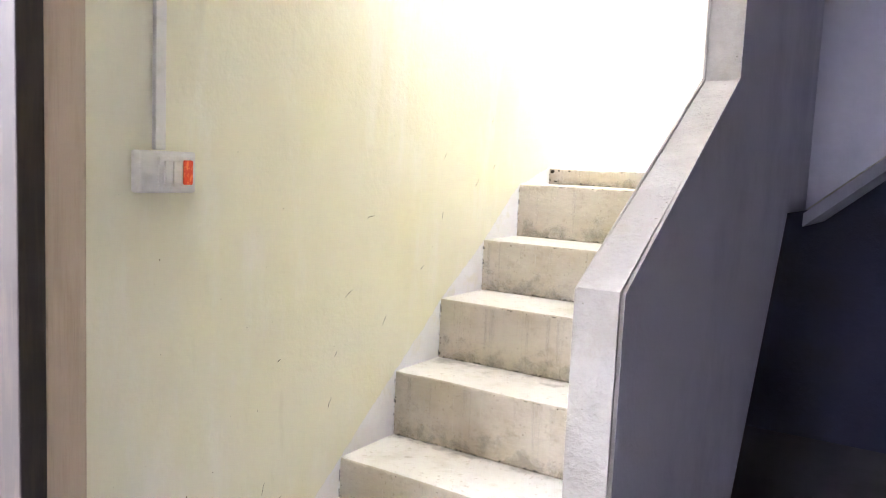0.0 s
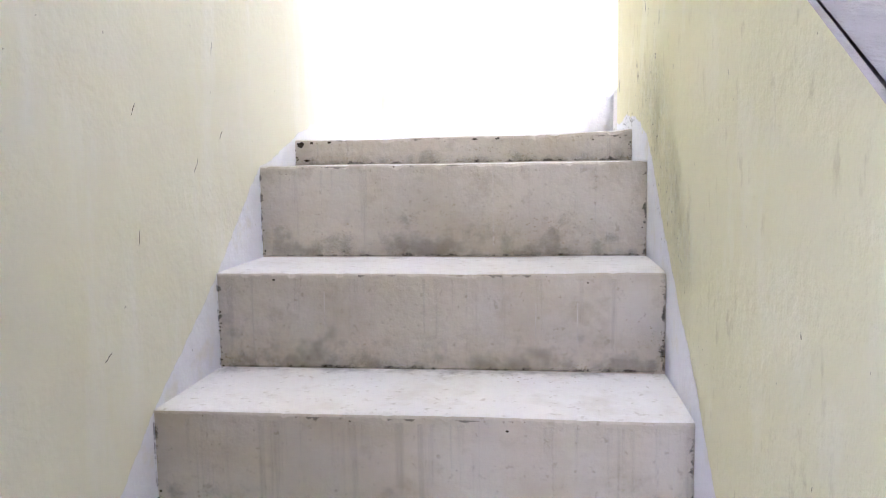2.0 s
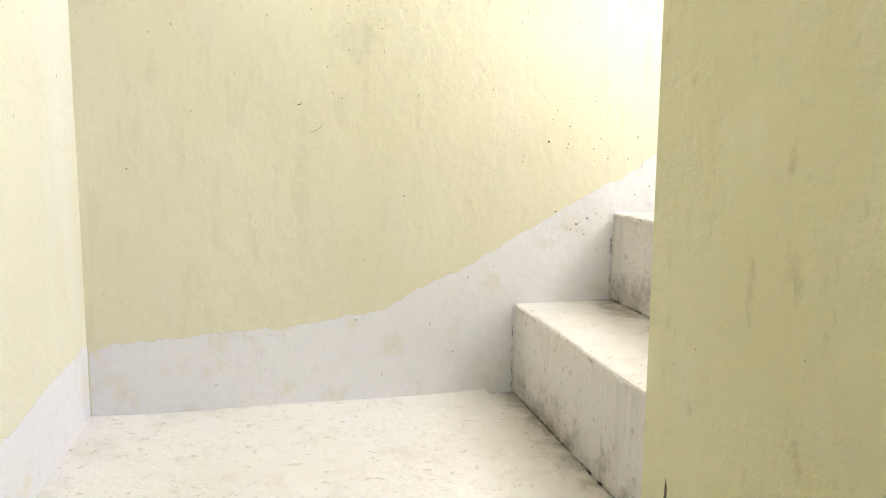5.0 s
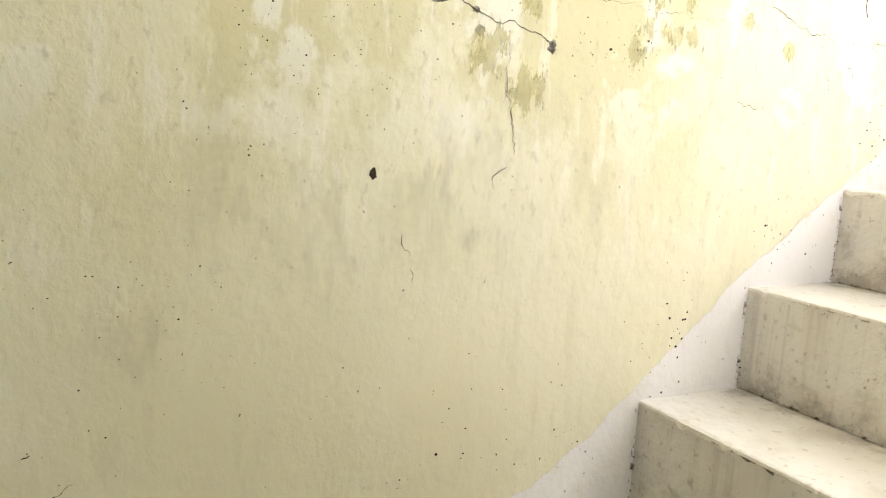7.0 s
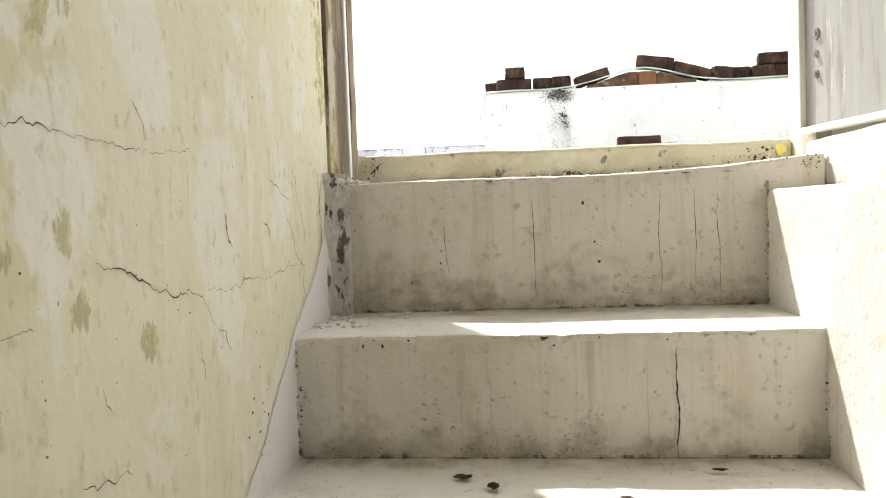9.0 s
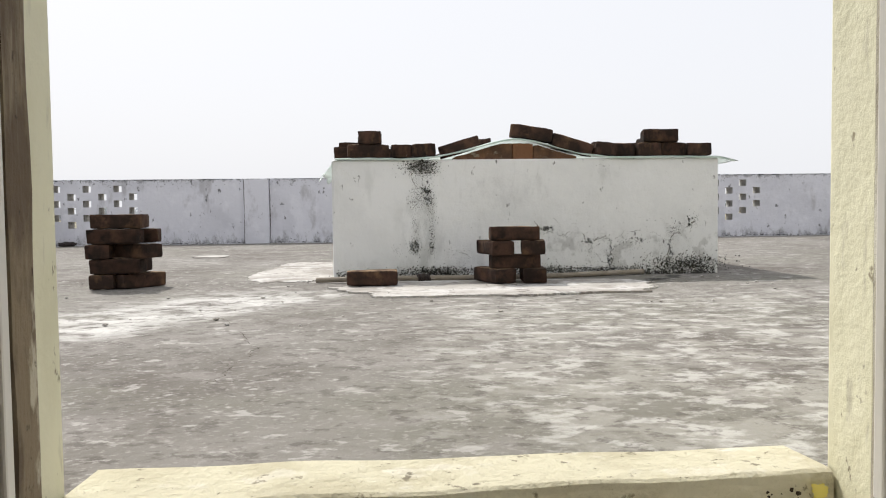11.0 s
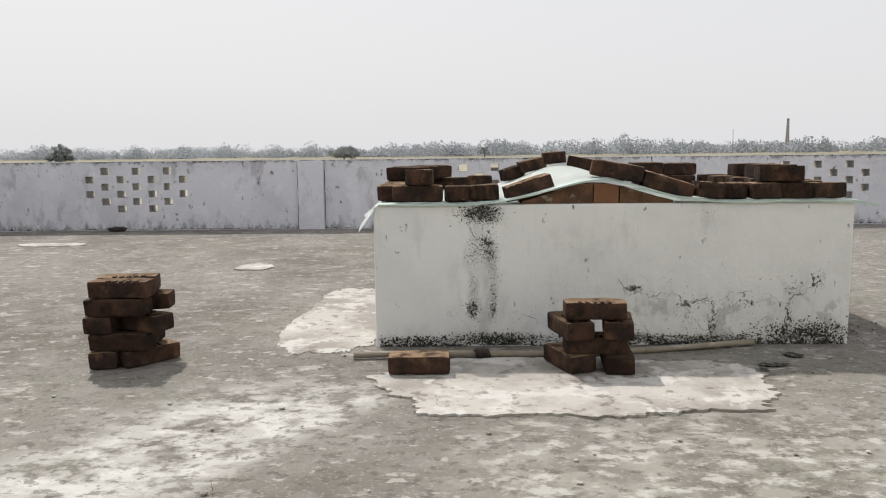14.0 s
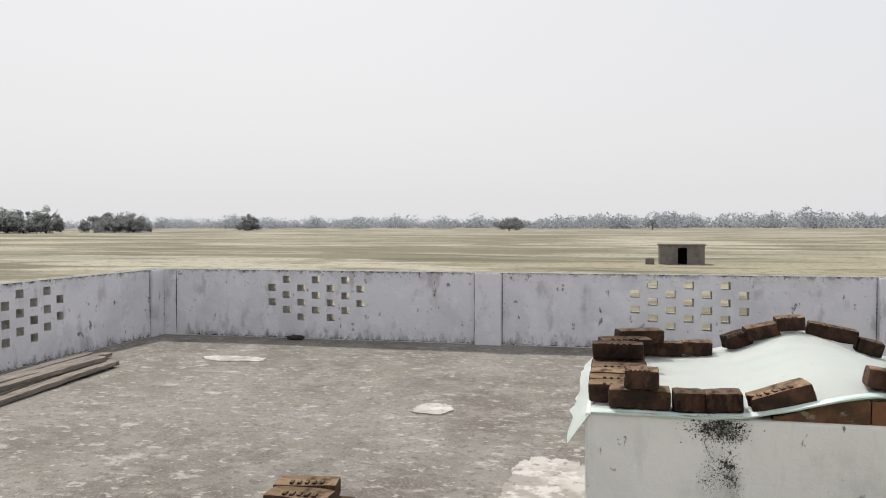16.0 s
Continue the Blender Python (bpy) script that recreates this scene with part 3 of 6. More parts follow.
def panel(u_breaks, z_breaks, is_hole, place):
    """A slab with rectangular holes through it. place(u, w, d): d = 0 front face, 1 back face."""
    bm = bmesh.new()
    us, zs = sorted(set(u_breaks)), sorted(set(z_breaks))
    cache = {}

    def vert(i, j, d):
        if (i, j, d) not in cache:
            cache[i, j, d] = bm.verts.new(place(us[i], zs[j], d))
        return cache[i, j, d]

    def solid(i, j):
        if not (0 <= i < len(us) - 1 and 0 <= j < len(zs) - 1):
            return False
        return not is_hole((us[i] + us[i + 1]) / 2, (zs[j] + zs[j + 1]) / 2)

    for i in range(len(us) - 1):
        for j in range(len(zs) - 1):
            if not solid(i, j):
                continue
            for d in (0, 1):
                bm.faces.new([vert(i, j, d), vert(i + 1, j, d), vert(i + 1, j + 1, d), vert(i, j + 1, d)])
            for ni, nj, a, b in ((i - 1, j, (i, j), (i, j + 1)), (i + 1, j, (i + 1, j), (i + 1, j + 1)),
                                 (i, j - 1, (i, j), (i + 1, j)), (i, j + 1, (i, j + 1), (i + 1, j + 1))):
                if not solid(ni, nj):
                    bm.faces.new([vert(*a, 0), vert(*b, 0), vert(*b, 1), vert(*a, 1)])
    return bm


def steps(start, end, n):
    return [start + (end - start) * k / n for k in range(n + 1)]


# ---- stair levels ----
FLOOR_Z, CEIL_Z, TOP_Z, ROOF_Z = -1.37, 1.34, 3.75, 1.56
STAIR_W = 0.915                      # clear width of the lower flight
LOW = [(-1.262, 0.0), (-1.552, -0.072), (-1.834, -0.292), (-2.130, -0.492), (-2.396, -0.710), (-2.675, -0.930), (-2.955, -1.150)]
HIGH = [(0.988, 0.225), (1.240, 0.448), (1.487, 0.665), (1.738, 0.872), (1.982, 1.068), (2.224, 1.258), (2.503, 1.504)]
HIGH_Y = -0.79                       # open side of the upper flight

# ---- walls, floors and ceilings ----
structure("floor", box(-0.2, 5.0, -6.7, 0.0, FLOOR_Z - 0.15, FLOOR_Z), ROOMFLOOR, "worn grey cement floor of the lower room", "floor")

west_holes = lambda u, z: -4.80 < u < -3.666 and FLOOR_Z < z < 0.72
bm = panel([-6.7, -4.80, -3.666, -2.2, -1.27, -0.6, 0.0], [FLOOR_Z, 0.72, 1.4, 2.6, TOP_Z], west_holes, lambda u, z, d: (-0.2 * d, u, z))
structure("wall_west", bm, YELLOW, "pale yellow distempered wall beside the stairs", "wall")
structure("wall_north", panel(steps(-0.2, 2.47, 24), [-0.1, TOP_Z], lambda u, z: False, lambda u, z, d: (u, 0.22 * d, z)), PEELED, "pale yellow wall with peeling paint and cracks", "wall")
# Panel in the shade colour, cut along the soffit line.
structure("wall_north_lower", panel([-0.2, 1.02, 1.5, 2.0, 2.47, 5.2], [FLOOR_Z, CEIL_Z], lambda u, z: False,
          lambda u, z, d: (u, -0.004 + 0.2 * d, z if z == FLOOR_Z else (-0.135 if u < 1.1 else min(CEIL_Z, -0.12 + (u - 1.02) * 0.86)))), DARKROOM, "wall under the stairs with the shade painted into its colour", "wall")
# Unseen wall; its gap is added to light the lower room.
bm = panel([4.60, 4.75, -0.2, 5.2], [FLOOR_Z, 0.75, CEIL_Z], lambda u, z: 4.60 < u < 4.75 and z < 0.75, lambda u, z, d: (u, -6.7 - 0.2 * d, z))
structure("wall_south", bm, YELLOW, "unseen yellow wall with a narrow gap added to let light in", "wall")
structure("wall_east", box(5.0, 5.2, -6.7, 0.0, FLOOR_Z, CEIL_Z), GREYROOM, "plain wall of the lower room with a bluish light tint painted in", "wall")

# Added screen outside the doorway, its height set by the daylight wanted.
structure("wall_passage", box(-1.35, -1.2, -7.5, -1.5, FLOOR_Z - 0.3, 0.80), WHITE, "whitewashed wall added outside the door to cut its daylight", "wall")

# stair head room above the roof
structure("ceiling", box(-0.2, 2.8, -3.1, 0.22, TOP_Z, TOP_Z + 0.12), WHITE, "white ceiling of the stair head room", "ceiling")
structure("wall_stairhead_south", box(-0.2, 0.915, -3.10, -2.90, 1.465, TOP_Z), YELLOW, "yellow wall high over the lower flight", "wall")
# Unseen wall; the wide opening is added to brighten the stair head.
structure("wall_stairhead_side", panel([1.02, 1.12, 2.45, 2.6], [1.556, 1.75, 3.55, TOP_Z], lambda u, z: 1.12 < u < 2.45 and 1.75 < z < 3.55,
          lambda u, z, d: (u, -1.9 - 0.2 * d, z)), YELLOW, "unseen yellow side wall with a large opening added for daylight", "wall")

# wall with the sloping parapet beside the lower flight; its underside follows the flight
bm = bmesh.new()
outline = [(-3.105, FLOOR_Z), (-3.105, -0.235), (-2.285, 0.252), (-2.285, TOP_Z), (-0.845, TOP_Z), (-0.845, -0.13), (-1.33, -0.13), (-2.16, FLOOR_Z)]
rows = []
for k, x in enumerate(steps(0.918, 1.02, 3)):
    rows.append([bm.verts.new((x, y, z)) for y, z in outline])
for a, b in zip(rows, rows[1:]):
    for k in range(len(outline)):
        bm.faces.new((a[k], a[(k + 1) % len(outline)], b[(k + 1) % len(outline)], b[k]))
bm.faces.new(rows[0])
bm.faces.new(rows[-1][::-1])
bmesh.ops.bevel(bm, geom=[e for e in bm.edges if abs(e.verts[0].co.x - e.verts[1].co.x) < 1e-6 and
                          max(v.co.y for v in e.verts) < -2.2 and min(v.co.z for v in e.verts) < 0.3 and
                          e.verts[0].co.x in (rows[0][0].co.x, rows[-1][0].co.x)],
                offset=0.008, segments=2, affect="EDGES")
bm.normal_update()
for f in bm.faces:
    c = f.calc_center_median()
    f.material_index = 1 if c.x > 1.0199 else (2 if c.y < -2.28 and c.x > 0.9185 else 0)
structure("wall_stair_inner", bm, [FLAKED, GREYROOM, WORNCAP], "yellow wall ending in a sloping chipped parapet", "wall")

# lower room ceiling: also the ledge beside the upper flight


def chipped_slab(x0, x1, y0, y1, under, z1, seed, n=70):
    """A slab along x whose upper edge towards +y (y1) is chipped."""
    bm = bmesh.new()
    last = None
    for x in steps(x0, x1, n):
        r = 0.006 + 0.018 * max(0.0, noise.noise((x * 12.0, seed, 0.0))) + 0.008 * max(0.0, noise.noise((x * 41.0, seed, 4.0)))
        h = z1 + 0.003 * noise.noise((x * 6.0, seed, 2.0))
        z0 = under(x)
        ring = [bm.verts.new(p) for p in ((x, y0, z0), (x, y1, z0), (x, y1 + 0.002 * noise.noise((x * 5, seed, 6.0)), h - r), (x, y1 - r * 0.35, h - r * 0.3), (x, y1 - r, h), (x, y0, h))]
        if last:
            for i in range(6):
                bm.faces.new((last[i], last[(i + 1) % 6], ring[(i + 1) % 6], ring[i]))
        else:
            bm.faces.new(ring)
        last = ring
    bm.faces.new(last[::-1])
    return bm


bm = chipped_slab(1.022, 2.513, -0.889, HIGH_Y + 0.003, lambda x: -0.13 + (x - 1.02) * 0.86, 1.463, 2.0)
bm.normal_update()
for f in bm.faces:
    f.material_index = int(f.calc_center_median().y < -0.88)
structure("wall_flight_side", bm, [STEP, GREYROOM], "white side wall of the upper flight with a chipped ledge", "wall")
structure("ceiling_room", chipped_slab(1.022, 2.616, -6.7, -0.892, lambda x: CEIL_Z, 1.553, 5.0), STEP, "rough white roof slab beside the stairs", "ceiling")
# Unseen slab; its north edge reaches out to shade the lower flight.
structure("ceiling_room_west", box(-0.2, 0.916, -6.7, -2.90, CEIL_Z, 1.463), WHITE, "unseen white ceiling carried over the lower flight for shade", "ceiling")


def wavy_band(name, u0, u1, low, high, place, mat, label, n=60, wave=0.012, seed=0.0):
    """Hand-painted band on a wall, between two lines low(u) and high(u)."""
    bm = bmesh.new()
    uv = bm.loops.layers.uv.new("UVMap")
    last = None
    for u in steps(u0, u1, n):
        h = high(u) + 0.012 + wave * noise.noise((u * 6.0 + seed, seed, 0.3)) + wave * 0.4 * noise.noise((u * 27.0, seed, 1.3))
        pts = [bm.verts.new(place(u, z, 0)) for z in (low(u), h)]
        if last:
            f = bm.faces.new((last[0], last[1], pts[1], pts[0]))
            for loop, below in zip(f.loops, (last_h - last_low, 0, 0, h - low(u))):
                loop[uv].uv = (0, below)
        last, last_h, last_low = pts, h, low(u)
    return structure(name, bm, mat, label, "skirting")


def low_line(y):
    """Nosing line of the lower flight."""
    pts = [(-3.3, -1.37)] + [(a, b) for a, b in LOW[::-1]] + [(0.0, 0.0)]
    for (a, za), (b, zb) in zip(pts, pts[1:]):
        if a <= y <= b:
            return za + (zb - za) * (y - a) / (b - a)
    return pts[0][1]


def high_line(x):
    pts = [(0.0, 0.0), (0.74, 0.0)] + HIGH + [(2.6, 1.56)]
    for (a, za), (b, zb) in zip(pts, pts[1:]):
        if a <= x <= b:
            return za + (zb - za) * (x - a) / (b - a)
    return pts[-1][1]


wavy_band("baseboard_west", -3.2, -0.004, lambda y: low_line(y) - 0.3, lambda y: low_line(y) + 0.006 + 0.16 * max(0.0, min(1.0, (y + 1.3) / 0.7)),
          lambda u, z, d: (0.0015 * (1 - d) - 0.01 * d, u, z), BANDWHITE, "white painted band along the stairs", seed=1.0)
wavy_band("baseboard_inner", -2.9, -0.86, lambda y: low_line(y) - 0.3, lambda y: low_line(y) + 0.055,
          lambda u, z, d: (0.9165 * (1 - d) + 0.925 * d, u, z), BANDWHITE, "white painted band along the inner wall", seed=3.0)
BAND = ((0.0, 0.155), (0.08, 0.18), (0.24, 0.178), (0.477, 0.197), (0.673, 0.230), (0.808, 0.298), (0.924, 0.357), (1.144, 0.483), (1.381, 0.620),
        (1.445, 0.678), (1.685, 0.880), (1.902, 1.03), (1.99, 1.09), (2.10, 1.18), (2.24, 1.28), (2.34, 1.35), (2.42, 1.42), (2.47, 1.48))


def band_line(x):
    for (a, za), (b, zb) in zip(BAND, BAND[1:]):
        if a <= x <= b:
            return za + (zb - za) * (x - a) / (b - a)
    return BAND[-1][1]


wavy_band("baseboard_north", 0.004, 2.468, lambda x: high_line(x) - 0.3, band_line,
          lambda u, z, d: (u, -0.0015 * (1 - d) + 0.01 * d, z), BANDWHITE, "white painted band along the upper flight", 120, 0.016, 5.0)


# ---- stairs: cement steps with worn, chipped edges ----
def step_mesh(length, depth, rise, seed, curl=0.0):
    """A step along +u (its width), front edge at v = 0, tread going back to v = depth, top at 0."""
    bm = bmesh.new()
    last = None
    n = 180
    for k in range(n + 1):
        u = length * k / n
        chip = max(0.0, noise.noise((u * 9.0, seed, 0.0)) - 0.18) * 0.014 + max(0.0, noise.noise((u * 40.0, seed, 5.0)) - 0.12) * 0.016 + max(0.0, noise.noise((u * 110.0, seed, 8.0))) * 0.006
        sag = 0.004 * noise.noise((u * 3.0, seed, 9.0)) + curl * max(0.0, u / length - 0.55) ** 2
        r = 0.005 + chip
        prof = [(depth, sag), (depth * 0.5, sag + 0.003 * noise.noise((u * 7.0, seed, 2.0))), (r * 1.2, sag), (r * 0.35, sag - r * 0.3),
                (0.0005 * noise.noise((u * 40.0, 1.0, seed)), sag - r), (0.003 * noise.noise((u * 4.0, seed, 7.0)), -rise * 0.55), (0.0, -rise - 0.004), (depth, -rise * 0.3)]
        ring = [bm.verts.new((u, v, z)) for v, z in prof]
        if last:
            for i in range(len(prof)):
                f = bm.faces.new((last[i], last[(i + 1) % len(prof)], ring[(i + 1) % len(prof)], ring[i]))
                f.material_index = int(i in (3, 4, 5))
        else:
            bm.faces.new(ring)
        last = ring
    bm.faces.new(last[::-1])
    return bm


def blot(bm, rnd, u, w, r, place):
    k = rnd.randint(5, 9)
    a0 = rnd.random() * 6
    vs = [bm.verts.new(place(u + r * rnd.uniform(0.4, 1.3) * math.cos(a0 + 6.283 * i / k), w + r * rnd.uniform(0.3, 1.0) * math.sin(a0 + 6.283 * i / k), 0.0003 * rnd.random())) for i in range(k)]
    bm.faces.new(vs)


def step_grime(parent, width, rise, on_riser, on_tread, seed):
    """Dirt in the corners of a step, chips on its front and rain streaks."""
    rnd = random.Random(seed)
    bm = bmesh.new()
    for _ in range(26):                                     # specks along the foot of the riser
        u = rnd.uniform(0.01, width - 0.01)
        u += 0.05 * noise.noise((u * 9, seed, 0.0))
        blot(bm, rnd, u, -rise + 0.004 + 0.014 * rnd.random() ** 3, rnd.uniform(0.0004, 0.0024) * rnd.random(), on_riser)
    for _ in range(22):                                     # crumbs on the tread below
        u = rnd.uniform(0.01, width - 0.01) if rnd.random() < 0.5 else rnd.choice((0.02, width - 0.02)) + rnd.uniform(-0.015, 0.015)
        blot(bm, rnd, u, 0.006 + 0.05 * rnd.random() ** 2, rnd.uniform(0.0008, 0.003), on_tread)
    for _ in range(24):                                     # dark corners
        side = rnd.random() < 0.65
        u = 0.004 + rnd.uniform(-0.003, 0.006) if side else width - 0.004 - rnd.uniform(-0.003, 0.006)
        blot(bm, rnd, u, -rise * (0.3 + 0.7 * rnd.random() ** 0.6), rnd.uniform(0.0006, 0.0028), on_riser)
    for _ in range(7):                                      # knocks under the edge
        blot(bm, rnd, rnd.uniform(0.02, width - 0.02), -0.006 - 0.016 * rnd.random() ** 2, rnd.uniform(0.001, 0.0045) * rnd.random(), on_riser)
    tagged(part("grime", bm, CRACK, parent, "dark dirt in the corners"), kind="stuff")
    bm = bmesh.new()
    for _ in range(1100):                                    # dust thrown up the riser in patches
        u = rnd.uniform(0.01, width - 0.01)
        low = rnd.random() ** 1.8
        if noise.noise((u * 5.0, seed, low)) + 0.6 * noise.noise((u * 17.0, seed, low * 3)) < 0.05 + 0.25 * low:
            continue
        blot(bm, rnd, u, -rise + 0.004 + rise * 0.55 * low, rnd.uniform(0.0006, 0.0040) * (0.3 + 0.7 * rnd.random()), on_riser)
    for _ in range(200):                                    # and settled on the tread below
        u = rnd.uniform(0.01, width - 0.01)
        v = rnd.random() ** 2
        if noise.noise((u * 4.0, seed + 3, v * 2)) < 0.05:
            continue
        blot(bm, rnd, u, 0.005 + 0.09 * v, rnd.uniform(0.0006, 0.003), on_tread)
    tagged(part("dust", bm, DIRT, parent, "brown dust and dirt"), kind="stuff")
    bm = bmesh.new()
    for _ in range(3):
        u, top = rnd.uniform(0.03, width - 0.03), -0.02 - rise * 0.3 * rnd.random()
        end = -rise * rnd.uniform(0.5, 0.97)
        w = rnd.uniform(0.0006, 0.0022)
        last = None
        for k in range(9):
            z = top + (end - top) * k / 8
            d = 0.002 * noise.noise((z * 20, seed, u * 9))
            pair = [bm.verts.new(on_riser(u + d - w / 2, z, -0.0008)), bm.verts.new(on_riser(u + d + w / 2, z, -0.0008))]
            if last:
                bm.faces.new((last[0], last[1], pair[1], pair[0]))
            last = pair
    tagged(part("streaks", bm, STREAK, parent, "brown rain streaks"), kind="stuff")
    film("dirt", 0.004, width - 0.004, -rise + 0.003, -rise * rnd.uniform(0.25, 0.42), on_riser, RISERDIRT, parent, "brown dirt splashed up the riser", lift=0.001)
    film("runs", 0.004, width - 0.004, -0.012, -rise - 0.10, lambda u, w, d: on_riser(u, max(w, -rise + 0.003), d), RUNS, parent, "brown rain runs", lift=0.0015)
    film("dust", 0.004, width - 0.004, 0.004, rnd.uniform(0.09, 0.15), on_tread, TREADDIRT, parent, "ochre dust on the tread", lift=0.001)
    film("grime", 0.002, width - 0.002, -rise + 0.002, -rise + 0.022, on_riser, SOOT, parent, "black dirt in the joint", lift=0.003)
    film("grime", 0.002, width - 0.002, 0.003, 0.020, on_tread, SOOT, parent, "black dirt in the joint", lift=0.003)
    film("grime", 0.002, 0.030, -rise + 0.002, -0.01, on_riser, SOOT, parent, "black dirt in the corner", True, 0.003)
    film("grime", width - 0.002, width - 0.024, -rise + 0.002, -0.02, on_riser, SOOT, parent, "black dirt in the corner", True, 0.003)
    for _ in range(3):
        u = rnd.uniform(0.05, width - 0.15)
        film("grime", u, u + rnd.uniform(0.06, 0.16), -0.004, -0.018, on_riser, SOOT, parent, "black knocks under the edge", lift=0.003)


stairs = tagged(new("staircase"), "white cement staircase with chipped edges, turning once", "stairs", kind="structure")
for k, (y, z) in enumerate(LOW):
    depth = (0.0 - y) if k == 0 else LOW[k - 1][0] - y + 0.02
    rise = z - (LOW[k + 1][1] if k + 1 < len(LOW) else FLOOR_Z)
    bm = step_mesh(STAIR_W, depth, rise, 3.1 * k + 0.7, 0.06 if k == 0 else 0.0)
    bmesh.ops.transform(bm, matrix=Matrix.Translation((0.0, y, z)), verts=bm.verts[:])
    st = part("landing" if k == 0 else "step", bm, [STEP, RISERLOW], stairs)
    low_place = lambda u, w, d, y=y, z=z: (u, y - 0.0035 - d, z + w)
    step_grime(st, STAIR_W, rise, low_place, lambda u, v, d, y=y, z=z, r=rise: (u, y - v, z - r + 0.003 + d), 10 + k)
for k, (x, z) in enumerate(HIGH):
    top = k == len(HIGH) - 1
    depth = 0.30 if top else HIGH[k + 1][0] - x + 0.02
    rise = z - (HIGH[k - 1][1] if k else 0.0)
    bm = step_mesh(0.885 if top else -HIGH_Y, depth, rise, 2.3 * k + 40.2, 0.10 if top else 0.0)
    bmesh.ops.transform(bm, matrix=Matrix.Translation((x, 0.0, z)) @ Matrix.Rotation(radians(-90), 4, "Z"), verts=bm.verts[:])
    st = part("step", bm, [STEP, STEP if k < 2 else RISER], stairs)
    step_grime(st, -HIGH_Y, rise, lambda u, w, d, x=x, z=z: (x - 0.0035 - d, -u, z + w), lambda u, v, d, x=x, z=z, r=rise: (x - v, -u, z - r + 0.003 + d), 60 + k)
# soffits: slab under landing and flights
bm = box(0.0, 1.02, -1.30, 0.0, -0.13, -0.08)
part("landing_slab", bm, GREYROOM, stairs)
bm = panel([1.0, 2.5], [0, 1], lambda u, z: False, lambda u, z, d: (u, HIGH_Y + 0.01 if z == 0 else -0.005, -0.13 + (u - 1.02) * 0.86 - 0.06 * d))
part("flight_slab", bm, GREYROOM, stairs)
structure("floor_landing_edge", box(STAIR_W + 0.003, 0.99, -0.845, -0.002, -0.08, -0.004), STEP, "edge of the white landing at the turn", "floor")

bm = bmesh.new()
add_box(bm, 2.506, 2.735, -0.935, -0.887, 1.42, 1.524, 0.008)
bmesh.ops.subdivide_edges(bm, edges=bm.edges[:], cuts=4, use_grid_fill=True)
for v in bm.verts:
    v.co += noise.noise_vector(v.co * 30.0) * 0.006 + noise.noise_vector(v.co * 90.0) * 0.003
structure("step_end", bm, STEP, "rough mortar filling the end of the top step", "step")

# wall with the roof door
D0 = -0.94
structure("wall_stairhead_east", panel([-2.1, D0, 0.028], [1.30, 1.49, 3.55, TOP_Z], lambda u, z: u > D0 and 1.49 < z < 3.55,
          lambda u, z, d: (2.62 + 0.18 * d, u, z)), OUTJAMB, "cream plastered wall around the roof door", "wall")
structure("wall_stairhead_corner", box(2.472, 2.80, 0.030, 0.22, 1.30, TOP_Z), OUTJAMB, "cream plastered end of the stair head wall", "wall")

# ---- roof door: timber and metal jambs, open sheet-steel leaf ----
frame_ob = tagged(new("door_frame"), "grimy timber door frame with a metal strip", "door frame", kind="structure")


def worn_board(x0, x1, y0, y1, z0, z1, seed):
    bm = bmesh.new()
    last = None
    for z in steps(z0, z1, 40):
        j = [0.003 * noise.noise((z * 8.0, seed, k * 2.0)) for k in range(4)]
        ring = [bm.verts.new(p) for p in ((x0 + j[0], y0 + j[1], z), (x1 + j[1], y0 + j[2], z), (x1 + j[2], y1, z), (x0 + j[3], y1, z))]
        if last:
            for i in range(4):
                bm.faces.new((last[i], last[(i + 1) % 4], ring[(i + 1) % 4], ring[i]))
        else:
            bm.faces.new(ring)
        last = ring
    bm.faces.new(last[::-1])
    return bm


part("jamb", worn_board(2.475, 2.60, -0.006, 0.003, 1.515, 3.56, 1.0), JAMBWOOD, frame_ob)
part("strip", box(2.604, 2.622, -0.012, 0.002, 1.52, 3.56, 0.003), ALU, frame_ob, "bright metal strip")
part("stop", worn_board(2.626, 2.675, -0.012, 0.003, 1.515, 3.56, 4.0), JAMBWOOD, frame_ob)
part("reveal", box(2.679, 2.802, 0.016, 0.028, 1.50, 3.552, 0.004), OUTJAMB, frame_ob, "cream painted reveal")
part("jamb", worn_board(2.622, 2.70, -0.942, -0.912, 1.53, 3.56, 7.0), JAMBGREY, frame_ob, "worn grey jamb board")
part("reveal", box(2.704, 2.802, -0.942, -0.918, 1.53, 3.552, 0.006), OUTJAMB, frame_ob, "cream painted reveal")
part("head", box(2.682, 2.80, -0.910, 0.010, 3.50, 3.552, 0.004), JAMBWOOD, frame_ob)

leaf = tagged(new("door_leaf"), "grey galvanised sheet door leaf standing open inwards", "door")
leaf.matrix_basis = pose(2.668, -0.914, 1.570, 0, 0, 190.5)
skin = part("sheet", box(0.015, 0.865, -0.012, -0.004, 0.013, 1.889), STEEL, leaf)
for a, b, c, d in ((0.0, 0.88, 0.0, 0.012), (0.0, 0.88, 1.89, 1.925), (0.0, 0.014, 0.013, 1.889), (0.866, 0.88, 0.013, 1.889)):
    part("rail", box(a, b, -0.024, 0.004, c, d, 0.002), ALU, leaf)
for z, big in ((0.183, 0.0085), (0.146, 0.0055), (0.108, 0.006)):
    bm = bmesh.new()
    add_tube(bm, (0.055, -0.011, z), (0.055, -0.015, z), big * 1.35, big * 1.3, 14)
    add_tube(bm, (0.055, -0.015, z), (0.055, -0.018, z), big * 0.75, big * 0.6, 10)
    part("bolt", bm, BOLT, skin)
